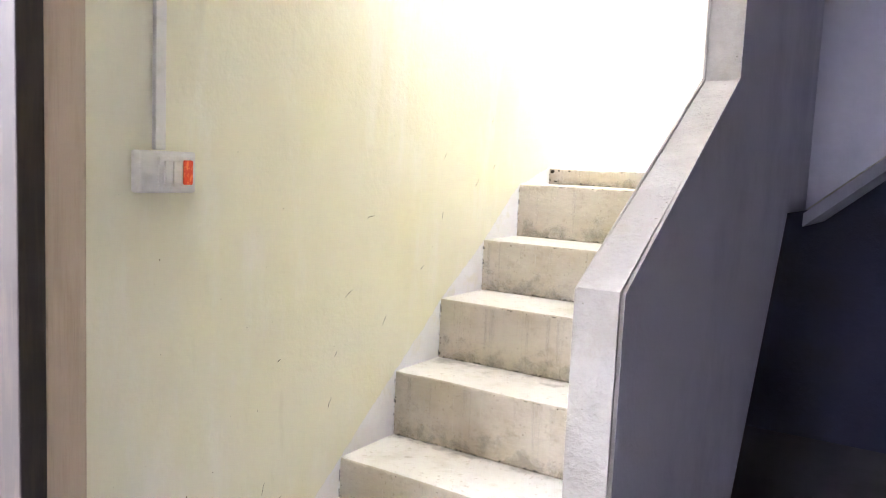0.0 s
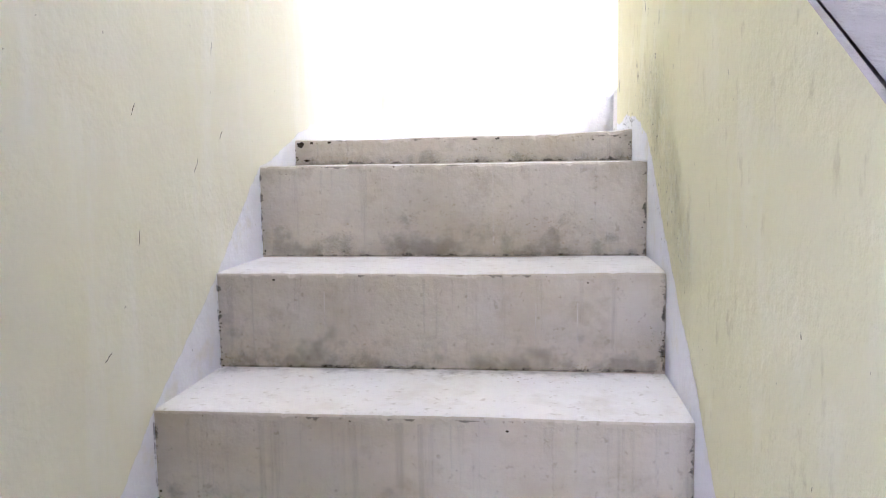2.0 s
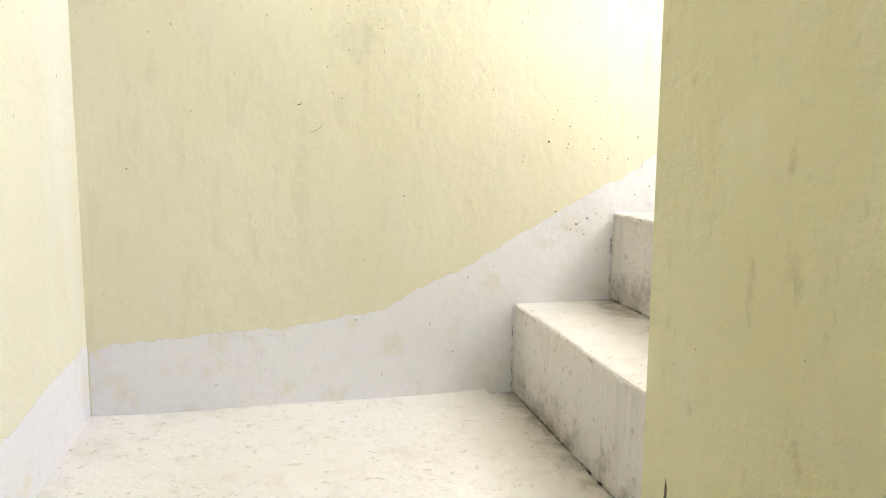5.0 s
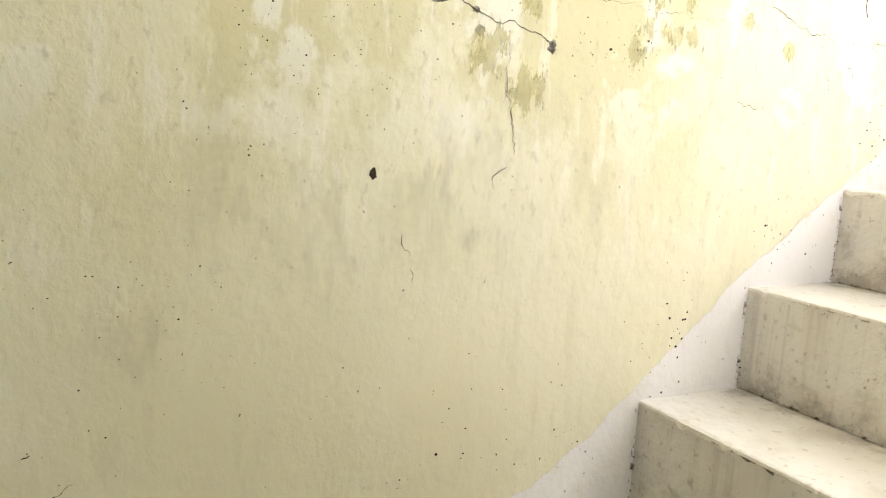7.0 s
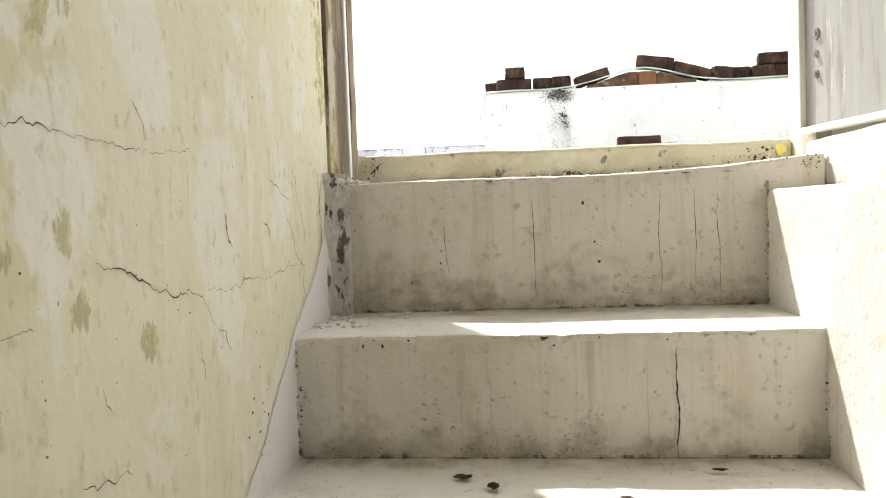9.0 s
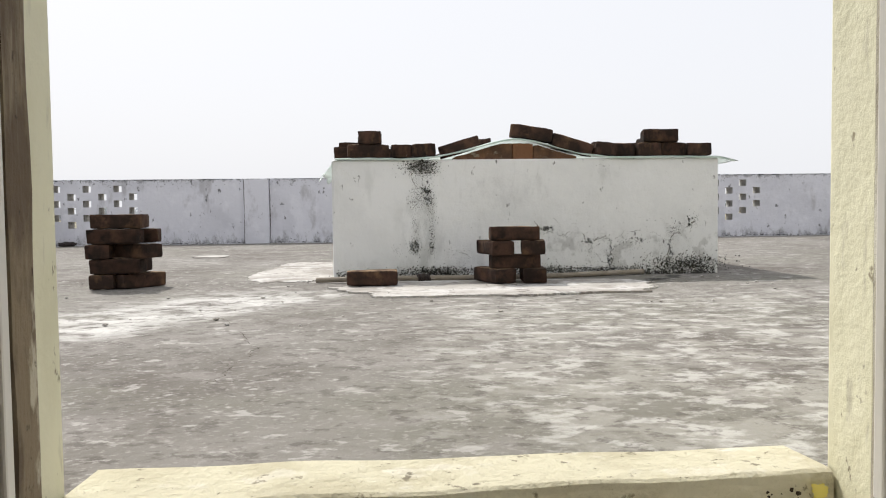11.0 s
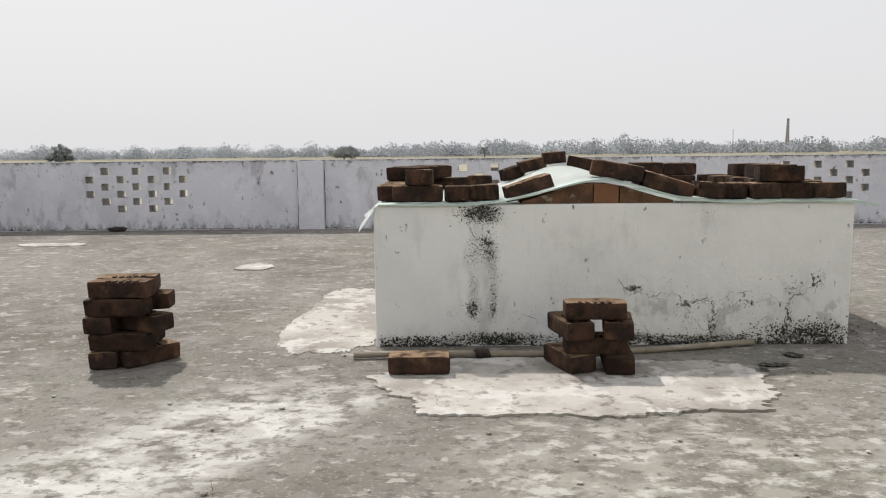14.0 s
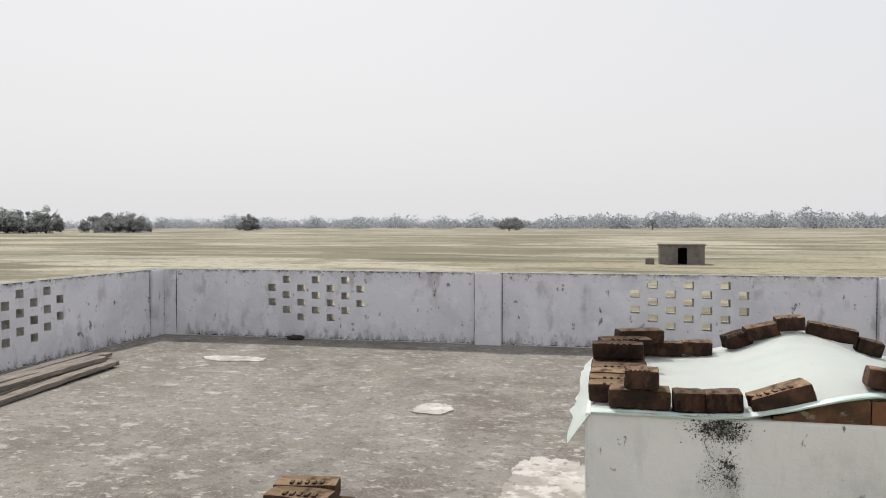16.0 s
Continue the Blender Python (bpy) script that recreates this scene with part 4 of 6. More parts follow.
for z in (0.25, 1.55):
    bm = bmesh.new()
    add_tube(bm, (-0.008, 0.0, z), (-0.008, 0.0, z + 0.09), 0.009, 0.009, 10)
    part("hinge", bm, BOLT, leaf)

# threshold: rough cement bar
bm = bmesh.new()
last = None
for k, y in enumerate(steps(0.014, -0.914, 60)):
    r = 0.010 + 0.012 * max(0.0, noise.noise((y * 14.0, 2.0, 0.0)))
    x0 = 2.735 + 0.045 * (-y) + 0.004 * noise.noise((y * 11.0, 7.0, 0.0))
    h = 1.574 + 0.004 * noise.noise((y * 6.0, 3.0, 1.0))
    ring = [bm.verts.new(p) for p in ((x0, y, 1.50), (x0 + 0.001, y, h - r), (x0 + r * 0.4, y, h - r * 0.3), (x0 + r, y, h), (2.90, y, h - 0.006), (2.93, y, ROOF_Z - 0.02), (2.93, y, 1.50))]
    if last:
        for i in range(7):
            bm.faces.new((last[i], last[(i + 1) % 7], ring[(i + 1) % 7], ring[i]))
    else:
        bm.faces.new(ring)
    last = ring
bm.faces.new(last[::-1])
structure("door_threshold", bm, THRESH, "rough chipped cement threshold of the roof door", "threshold")

# ---- left doorway in the lower room ----
dj = tagged(new("door_frame"), "tan painted timber door frame with a dark edge", "door frame", kind="structure")
part("jamb", box(-0.21, 0.012, -3.632, -3.540, FLOOR_Z, 0.70, 0.006), TAN, dj)
part("rebate", box(-0.20, 0.022, -3.692, -3.635, FLOOR_Z, 0.70, 0.004), DARKWOOD, dj, "dark brown rebate")
part("jamb", box(-0.21, 0.012, -4.80, -4.74, FLOOR_Z, 0.70, 0.006), TAN, dj)
part("head", box(-0.21, 0.012, -4.735, -3.696, 0.66, 0.715, 0.006), TAN, dj)

# ---- switch box and conduit on the west wall ----
sw = thing("switch_box", "white plastic switch box with a red indicator", "switch", (0.0, -3.355, -0.055))
part("case", box(0.001, 0.036, -0.075, 0.075, -0.047, 0.047, 0.005), PLASTIC, sw)
plate = part("socket_plate", box(0.037, 0.041, -0.030, 0.066, -0.034, 0.034, 0.002), PLASTIC, sw)
part("rocker", box(0.042, 0.050, -0.020, 0.000, -0.026, 0.026, 0.003), PLASTIC, plate)
part("rocker", box(0.042, 0.050, 0.003, 0.022, -0.026, 0.026, 0.003), PLASTIC, plate)
part("indicator", box(0.042, 0.048, 0.032, 0.058, -0.028, 0.028, 0.003), REDLAMP, plate, "red indicator lamp")
cd = thing("conduit", "white plastic cable conduit running up the wall", "conduit", (0.0, -3.362, 0.0))
part("channel", box(0.001, 0.016, -0.014, 0.014, -0.006, 1.33, 0.003), PLASTIC, cd)

# ---- terrace ----
X_E, Y_N, Y_S = 11.31, 5.06, -10.5
PAR_TOP = 2.33
bm = bmesh.new()
nx, ny = 60, 110
grid = [[bm.verts.new((x, y, ROOF_Z + 0.006 * noise.noise((x * 0.9, y * 0.9, 0.0)) * (x > 3.2))) for y in steps(Y_S, Y_N + 0.05, ny)] for x in steps(2.80, X_E + 0.05, nx)]
for i in range(nx):
    for j in range(ny):
        bm.faces.new((grid[i][j], grid[i + 1][j], grid[i + 1][j + 1], grid[i][j + 1]))
structure("floor_terrace", bm, TERRACE, "weathered grey terrace screed with pale worn patches", "terrace", smooth=True)
structure("floor_terrace_slab", box(2.62, X_E + 0.2, Y_S - 0.2, Y_N + 0.2, 1.30, 1.485), ROOMFLOOR, "concrete roof slab", "slab")
structure("wall_house", panel([Y_S - 0.2, Y_N + 0.2], [-1.7, 1.30], lambda u, z: False, lambda u, z, d: (X_E + 0.2 - 0.2 * d, u, z)), PARAPET,
          "whitewashed outer house wall under the parapet", "wall")

HOLE_W, HOLE_H = 0.094, 0.078
ROWS = ((2.262, (1, 3, 5)), (2.168, (0, 2, 4, 6)), (2.088, (1, 3, 5)), (2.006, (0, 2, 4, 6)), (1.922, (1, 3, 5)), (1.842, (2, 4)))


def jali(u0, pitch):
    """Openings of one pierced panel: its left edge and half pitch."""
    return [(u0 + s * k * pitch, z) for z, ks in ROWS for k in ks for s in (1,)]


def parapet(name, u_from, u_to, panels, place, label):
    holes = []
    for u0, pitch in panels:
        for u, z in jali(u0, pitch):
            holes.append((min(u, u + math.copysign(HOLE_W, pitch)), max(u, u + math.copysign(HOLE_W, pitch)), z - HOLE_H, z))
    ub = [u_from, u_to] + [c for h in holes for c in h[:2]] + steps(u_from, u_to, 40)
    zb = [ROOF_Z - 0.07, PAR_TOP] + [c for h in holes for c in h[2:]]
    inside = lambda u, z: any(a < u < b and c < z < d for a, b, c, d in holes)
    bm = panel(ub, zb, inside, lambda u, z, d: place(u, z + (0.006 * noise.noise((u * 5.0, d * 3.0, 1.0)) if z == PAR_TOP else 0.0), d))
    ax = 0 if abs(place(0, 0, 1)[0] - place(0, 0, 0)[0]) > 0.01 else 1
    for f in bm.faces:
        c, zs = [v.co[ax] for v in f.verts], [v.co.z for v in f.verts]
        f.material_index = 2 if min(zs) > PAR_TOP - 0.02 else int(max(c) - min(c) > 0.1 and max(zs) < PAR_TOP - 0.02 and min(zs) > ROOF_Z)
    return structure(name, bm, [PARAPET, JALI, PARTOP], label, "parapet")


parapet("wall_parapet_east", Y_S, Y_N + 0.2, ((3.70, -0.1755), (-0.307, -0.1755), (-3.853, -0.1755), (-7.8, -0.1755)),
        lambda u, z, d: (X_E + 0.19 * d, u, z), "stained whitewashed parapet with pierced brick panels")
parapet("wall_parapet_north", 2.9, X_E - 0.003, ((9.65, -0.172), (5.6, -0.172)),
        lambda u, z, d: (u, Y_N + 0.19 * d, z), "whitewashed side parapet with pierced panels")
structure("wall_parapet_south", panel(steps(2.9, X_E - 0.003, 20), [ROOF_Z - 0.07, PAR_TOP], lambda u, z: False,
          lambda u, z, d: (u, Y_S - 0.13 * d, z)), PARAPET, "plain whitewashed parapet", "parapet")


def rough_post(x0, x1, y0, y1, z0, z1, seed):
    bm = bmesh.new()
    last = None
    for z in steps(z0, z1, 14):
        j = [0.004 * noise.noise((z * 7.0, seed, k * 3.0)) for k in range(4)]
        ring = [bm.verts.new(p) for p in ((x0 + j[0], y0 + j[0], z), (x1, y0 + j[1], z), (x1, y1 + j[2], z), (x0 + j[3], y1 + j[3], z))]
        if last:
            for i in range(4):
                bm.faces.new((last[i], last[(i + 1) % 4], ring[(i + 1) % 4], ring[i]))
        else:
            bm.faces.new(ring)
        last = ring
    bm.faces.new(last[::-1])
    return bm


for y0, y1 in ((1.025, 1.305), (-2.91, -2.62), (-6.86, -6.57)):
    structure("pilaster", rough_post(X_E - 0.055, X_E - 0.002, y0, y1, ROOF_Z - 0.02, PAR_TOP - 0.012, y0), PARAPET, "whitewashed pilaster on the parapet", "pilaster")
structure("pilaster", rough_post(X_E - 0.22, X_E - 0.002, Y_N - 0.035, Y_N - 0.002, ROOF_Z - 0.02, PAR_TOP - 0.012, 9.0), PARAPET, "whitewashed corner pilaster", "pilaster")


def stain(name, u0, u1, low, high, place, mat, label, n=160, seed=0.0, rag=0.05):
    """Ragged mould growth: many small scabs on a surface, thickest at the low line."""
    rnd = random.Random(int(seed * 100) + 7)
    bm = bmesh.new()
    for _ in range(n):
        u = rnd.uniform(u0, u1) if u1 - u0 > 0.3 else u0 + (u1 - u0) * (rnd.random() + rnd.random() + rnd.random()) / 3
        if noise.noise((u * 2.3 + seed, seed, 0.0)) + 0.5 * noise.noise((u * 11.0, seed, 4.0)) + 0.45 * rnd.random() < 0.08 * (u1 - u0 > 0.3) - 9 * (u1 - u0 <= 0.3):
            continue
        z = low + (high - low) * rnd.random() ** 2.2
        r = rnd.uniform(0.25, 1.0) * rag
        k = rnd.randint(5, 8)
        a0 = rnd.random() * 6
        vs = [bm.verts.new(place(u + r * rnd.uniform(0.4, 1.2) * math.cos(a0 + 6.283 * i / k), z + 0.7 * r * rnd.uniform(0.4, 1.2) * math.sin(a0 + 6.283 * i / k), 0.0018 + 0.0012 * rnd.random())) for i in range(k)]
        mid = bm.verts.new(place(u, z, 0.004))
        for i in range(k):
            bm.faces.new((vs[i], vs[(i + 1) % k], mid))
    ob = mesh_ob(name, bm, mat)
    return tagged(ob, label, "stain", kind="stuff")


stain("mould", Y_S, Y_N, PAR_TOP - 0.002, PAR_TOP - 0.10, lambda u, z, d: (X_E - d, u, min(z, PAR_TOP)), MOULD, "black mould along the parapet top", 2600, 1.0, 0.006)
stain("mould", Y_S, Y_N, ROOF_Z, ROOF_Z + 0.08, lambda u, z, d: (X_E - d, u, max(z, ROOF_Z)), MOULD, "black mould along the parapet foot", 1600, 2.0, 0.007)
stain("mould", 4.0, X_E, PAR_TOP - 0.002, PAR_TOP - 0.10, lambda u, z, d: (u, Y_N - d, min(z, PAR_TOP)), MOULD, "black mould along the side parapet top", 1400, 3.0, 0.006)
stain("mould", 4.0, X_E, ROOF_Z, ROOF_Z + 0.07, lambda u, z, d: (u, Y_N - d, max(z, ROOF_Z)), MOULD, "black mould along the side parapet foot", 900, 4.0, 0.007)


def flat_patch(name, centre, radii, mat, label, seed, height=0.006, n=320):
    """A thin cast layer with a ragged outline."""
    bm = bmesh.new()
    top, low = [], []
    for k in range(n):
        a = 2 * math.pi * k / n
        s = 1 + 0.26 * noise.noise((math.cos(a) * 1.7, math.sin(a) * 1.7, seed)) + 0.12 * noise.noise((math.cos(a) * 5, math.sin(a) * 5, seed)) + 0.06 * noise.noise((math.cos(a) * 19, math.sin(a) * 19, seed)) + 0.03 * noise.noise((math.cos(a) * 60, math.sin(a) * 60, seed))
        c, d = math.cos(a), math.sin(a)
        p = 0.8
        x = centre[0] + radii[0] * s * math.copysign(abs(c) ** p, c)
        y = centre[1] + radii[1] * s * math.copysign(abs(d) ** p, d)
        top.append(bm.verts.new((x, y, ROOF_Z + height)))
        low.append(bm.verts.new((x, y, ROOF_Z - 0.02)))
    bm.faces.new(top)
    for k in range(n):
        bm.faces.new((low[k], low[(k + 1) % n], top[(k + 1) % n], top[k]))
    return structure(name, bm, mat, label, "patch")


flat_patch("cement_patch", (5.33, -0.83), (0.36, 0.66), PATCH, "pale cracked cement skim before the tank", 3.0, 0.006)
flat_patch("cement_patch_side", (6.55, 0.12), (0.85, 0.24), PATCH, "pale cement skim along the tank", 8.0, 0.005)
flat_patch("cement_patch_square", (8.32, 1.05), (0.16, 0.13), PATCH, "small pale square repair in the screed", 5.0, 0.007)
flat_patch("cement_patch_left", (9.9, 3.4), (0.14, 0.3), PATCH, "small pale repair in the screed", 6.0, 0.007)

# ---- brick tank with whitewashed sides ----
TX0, TX1, TY0, TY1, TZ = 5.895, 7.25, -2.12, -0.09, 2.172
tank = thing("water_tank", "whitewashed masonry tank with black mould stains", "tank", (0, 0, ROOF_Z))
bm = bmesh.new()
add_box(bm, TX0, TX1, TY0, TY1, -0.03, TZ - ROOF_Z, 0.010)
part("body", bm, TANKWALL, tank)


def tank_face(u, z, d):
    return (TX0 - d, u, z - ROOF_Z)


def tank_stain(u0, u1, low, high, n, seed, rag, label):
    ob = stain("mould", u0, u1, low, high, tank_face, MOULD, label, n, seed, rag)
    ob.parent = tank
    del ob["category"]


tank_stain(TY0 + 0.02, TY1 - 0.02, ROOF_Z, ROOF_Z + 0.045, 3600, 6.0, 0.0065, "black mould at the foot")
tank_stain(TY0 + 0.05, -1.1, ROOF_Z + 0.03, ROOF_Z + 0.30, 260, 11.0, 0.004, "grey speckled damp")


def smudge(name, clusters, place, mat, parent, label, seed):
    """Clusters (u, w, spread u, spread w, count, largest radius) of small ragged spots on a surface."""
    rnd = random.Random(seed)
    bm = bmesh.new()
    for u, w, su, sw, n, big in clusters:
        for _ in range(n):
            k = rnd.randint(5, 8)
            a0 = rnd.random() * 6
            cu, cw, r = u + rnd.gauss(0, su), w + rnd.gauss(0, sw), big * (0.2 + 0.8 * rnd.random() ** 2)
            d = 0.0012 + 0.0008 * rnd.random()
            bm.faces.new([bm.verts.new(place(cu + r * rnd.uniform(0.4, 1.3) * math.cos(a0 + 6.283 * i / k),
                                             cw + r * rnd.uniform(0.4, 1.1) * math.sin(a0 + 6.283 * i / k), d)) for i in range(k)])
    return tagged(part(name, bm, mat, parent, label), kind="stuff")


smudge("mould", ((-0.545, TZ - 0.028, 0.045, 0.014, 150, 0.007), (-0.565, TZ - 0.17, 0.018, 0.025, 40, 0.0055), (-0.51, TZ - 0.45, 0.012, 0.02, 30, 0.006), (-0.60, TZ - 0.40, 0.006, 0.05, 30, 0.0045), (-0.54, TZ - 0.035, 0.045, 0.020, 1008, 0.0037), (-0.58, TZ - 0.055, 0.03, 0.018, 480, 0.0031), (-0.51, TZ - 0.12, 0.012, 0.05, 144, 0.0028),
                 (-0.565, TZ - 0.17, 0.022, 0.035, 408, 0.0028), (-0.59, TZ - 0.21, 0.012, 0.03, 192, 0.0025), (-0.51, TZ - 0.22, 0.02, 0.02, 144, 0.0025),
                 (-0.60, TZ - 0.34, 0.008, 0.07, 216, 0.0024), (-0.512, TZ - 0.36, 0.010, 0.06, 216, 0.0024), (-0.508, TZ - 0.45, 0.018, 0.025, 312, 0.0031),
                 (-0.60, TZ - 0.46, 0.010, 0.02, 144, 0.0028), (-0.42, TZ - 0.47, 0.012, 0.015, 72, 0.0019)), tank_face, MOULD, tank, "black drip stain under the rim", 701)
smudge("mould", ((-0.62, ROOF_Z + 0.03, 0.09, 0.014, 1680, 0.0050), (-0.25, ROOF_Z + 0.025, 0.06, 0.012, 480, 0.0037), (-1.22, ROOF_Z + 0.03, 0.05, 0.014, 624, 0.0043),
                 (-1.95, ROOF_Z + 0.05, 0.10, 0.024, 1680, 0.0056), (-1.52, ROOF_Z + 0.025, 0.12, 0.010, 768, 0.0037)), tank_face, MOULD, tank, "black mould growth", 702)
smudge("mould", ((-1.19, 1.80, 0.035, 0.012, 60, 0.0035), (-1.30, 1.77, 0.03, 0.012, 30, 0.003), (-1.42, 1.70, 0.02, 0.02, 45, 0.0035), (-1.50, 1.75, 0.03, 0.01, 45, 0.0035),
                 (-1.55, 1.66, 0.012, 0.03, 60, 0.0035), (-1.66, 1.74, 0.05, 0.012, 70, 0.003), (-1.86, 1.74, 0.012, 0.05, 90, 0.0035), (-1.90, 1.80, 0.02, 0.02, 60, 0.0035),
                 (-1.99, 1.85, 0.015, 0.02, 50, 0.003), (-0.75, 1.70, 0.05, 0.02, 30, 0.003), (-1.50, 2.13, 0.02, 0.02, 40, 0.002)), tank_face, MOULD, tank, "speckled mould along the cracks", 703)


def crack(name, start, heading, length, width, place, parent, seed, wander=0.7, label=""):
    """A crack: a thin dark ribbon that wanders over a surface; place(u, w, d)."""
    rnd = random.Random(seed)
    bm = bmesh.new()
    u, w = start
    a = radians(heading)
    n = max(8, int(length / 0.006))
    last = None
    for k in range(n + 1):
        t = k / n
        b = a + wander * (1.3 * noise.noise((k * 0.31, seed * 1.3, 0.0)) + 1.2 * noise.noise((k * 0.83, seed * 0.7, 3.0)) - 0.45 * (w - start[1] - math.sin(a) * length * t) / 0.02 * math.cos(a))
        r = width * (0.25 + 0.75 * math.sin(math.pi * min(1.0, t * 0.9 + 0.08))) * rnd.uniform(0.25, 1.1)
        pu, pw = -math.sin(b) * r / 2, math.cos(b) * r / 2
        pair = [bm.verts.new(place(u + pu, w + pw, 0.0014 + seed * 5e-7)), bm.verts.new(place(u - pu, w - pw, 0.0014 + seed * 5e-7))]
        if last:
            bm.faces.new((last[0], pair[0], pair[1], last[1]))
        last = pair
        u, w = u + math.cos(b) * length / n, w + math.sin(b) * length / n
    return part(name, bm, CRACK, parent, label)


for u, w, a, b in ((-0.545, TZ - 0.035, 0.11, 0.065), (-0.575, TZ - 0.16, 0.06, 0.09), (-0.51, TZ - 0.45, 0.05, 0.06), (-0.60, TZ - 0.44, 0.03, 0.05), (-0.58, TZ - 0.21, 0.04, 0.05),
                   (-1.53, 1.66, 0.03, 0.10), (-1.86, 1.68, 0.03, 0.11), (-1.19, 1.81, 0.07, 0.03), (-1.42, 1.745, 0.07, 0.04), (-1.97, 1.84, 0.05, 0.06), (-1.68, 1.745, 0.06, 0.035)):
    film("mould_bloom", u - a, u + a, w - b, w + b, tank_face, MOULDFILM, tank, "ragged black mould", lift=0.0016)
for u, w, a, b in ((-0.55, TZ - 0.30, 0.12, 0.34), (-1.30, 1.74, 0.24, 0.13), (-1.55, 1.70, 0.22, 0.16), (-1.88, 1.72, 0.24, 0.20), (-0.80, 1.66, 0.25, 0.12), (-0.25, 1.62, 0.2, 0.08), (-1.5, 2.10, 0.12, 0.07), (-1.0, 2.0, 0.3, 0.2)):
    film("damp_bloom", u - a, u + a, w - b, w + b, tank_face, GREYFILM, tank, "grey damp bloom", lift=0.0010)
film("mould_line", TY0 + 0.012, TY1 - 0.012, ROOF_Z + 0.004, ROOF_Z + 0.065, tank_face, MOULDFOOT, tank, "black mould line at the foot", lift=0.0022)

rnd = random.Random(19)
for k in range(14):
    u, w = rnd.uniform(-2.05, -0.98), 1.62 + 0.30 * rnd.random() ** 1.4
    crack("crack", (u, w), rnd.choice((-95, -85, -30, 20, -150, -60)), rnd.uniform(0.04, 0.14), rnd.uniform(0.001, 0.003), tank_face, tank, 31 + k, 1.6)
for k, (u, w, h, l, wd) in enumerate(((-1.13, 1.85, -130, 0.05, 0.004), (-1.16, 1.81, -165, 0.10, 0.004), (-1.26, 1.77, 160, 0.08, 0.003), (-1.38, 1.78, -120, 0.07, 0.004),
                                      (-1.44, 1.75, 172, 0.09, 0.004), (-1.53, 1.745, -96, 0.09, 0.005), (-1.555, 1.66, -60, 0.08, 0.004), (-1.85, 1.60, 92, 0.15, 0.004),
                                      (-1.86, 1.75, 130, 0.08, 0.004), (-1.93, 1.80, 150, 0.08, 0.004), (-1.99, 1.86, -70, 0.10, 0.003), (-1.27, 1.58, 85, 0.08, 0.003),
                                      (-0.72, 1.70, 200, 0.10, 0.002), (-0.50, 2.11, -100, 0.10, 0.003), (-1.70, 1.80, -20, 0.10, 0.002))):
    crack("crack", (u, w), h, l, wd, tank_face, tank, 131 + k, 1.1)

# ---- loose bricks ----
BL, BW, BH = 0.232, 0.112, 0.0685


def brick_mesh(name, seed, broken=False, frog=True):
    bm = bmesh.new()
    bmesh.ops.create_cube(bm, size=1.0)
    bmesh.ops.subdivide_edges(bm, edges=bm.edges[:], cuts=5, use_grid_fill=True)
    for v in bm.verts:
        c = v.co.copy()
        p = Vector((c.x * BL, c.y * BW, c.z * BH))
        # rounded corners
        r = 0.010
        q = Vector([max(-h / 2 + r, min(h / 2 - r, q0)) for q0, h in zip(p, (BL, BW, BH))])
        d = p - q
        if d.length > 1e-6 and sum(abs(t) > 1e-6 for t in d) > 1:
            p = q + d.normalized() * r
        n = noise.noise_vector((p.x * 16 + seed * 9, p.y * 16, p.z * 16 + seed))
        p += n * 0.0035
        if broken and c.x > 0.05:
            p.x -= 0.05 * (c.x - 0.05) * (1.2 + noise.noise((p.y * 30, p.z * 30, seed)))
        if frog and c.z > 0.45 and abs(c.x) < 0.36 and abs(c.y) < 0.34:
            p.z -= 0.011
        v.co = p
    # raised bars in the frog stand for the maker's stamp
    if frog:
        for k in range(5):
            x = -0.055 + k * 0.0275
            add_box(bm, x - 0.006, x + 0.006, -0.016, 0.016, BH / 2 - 0.013, BH / 2 - 0.005)
    bmesh.ops.recalc_face_normals(bm, faces=bm.faces[:])
    me = bpy.data.meshes.new(name)
    bm.to_mesh(me)
    bm.free()
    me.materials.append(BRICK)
    return me


BRICKS = [brick_mesh("brick", 1.0), brick_mesh("brick", 2.0), brick_mesh("brick", 3.0, frog=False), brick_mesh("brick", 4.0, broken=True),
          brick_mesh("brick", 5.0, frog=False)]
count = [0]


def brick(x, y, z, rz, group, label, rx=0.0, ry=0.0, kind=None, sx=1.0):
    k = count[0] % len(BRICKS) if kind is None else kind
    count[0] += 1
    ob = new("brick", BRICKS[k])
    ob.matrix_basis = pose(x, y, z + BH / 2, rx, ry, rz) @ Matrix.Diagonal((sx, 1, 1, 1))
    return tagged(ob, label, "brick", group)


S = BH + 0.001
R1 = ROOF_Z
G1, L1 = "stack of bricks by itself", "dark brick with a painted sunlit top stacked on the terrace"
for x, y, lv, rz, kind in ((5.72, 0.955, 0, 5, 2), (5.73, 0.815, 0, -38, 1), (5.665, 0.885, 1, 91, 4), (5.80, 0.90, 1, 84, 0),
                           (5.72, 0.965, 2, 3, 2), (5.71, 0.82, 2, 65, 1), (5.655, 0.89, 3, 88, 4), (5.79, 0.845, 3, 96, 3),
                           (5.665, 0.875, 4, 90, 0), (5.79, 0.90, 4, 100, 1)):
    brick(x - 0.06, y, R1 + lv * S + 0.004, rz, G1, L1, kind=kind)
G2, L2 = "stack of bricks before the tank", "dark brown brick stacked before the tank"
R2 = ROOF_Z + 0.008
for x, y, lv, rz, kind in ((5.62, -0.845, 0, 20, 2), (5.60, -1.025, 0, -5, 4), (5.585, -0.935, 1, 90, 1), (5.60, -0.845, 2, 12, 0),
                           (5.60, -1.025, 2, -9, 1), (5.59, -0.935, 3, 88, 0)):
    brick(x - 0.075, y - 0.03, R2 + lv * 0.0650, rz, G2, L2, kind=kind)
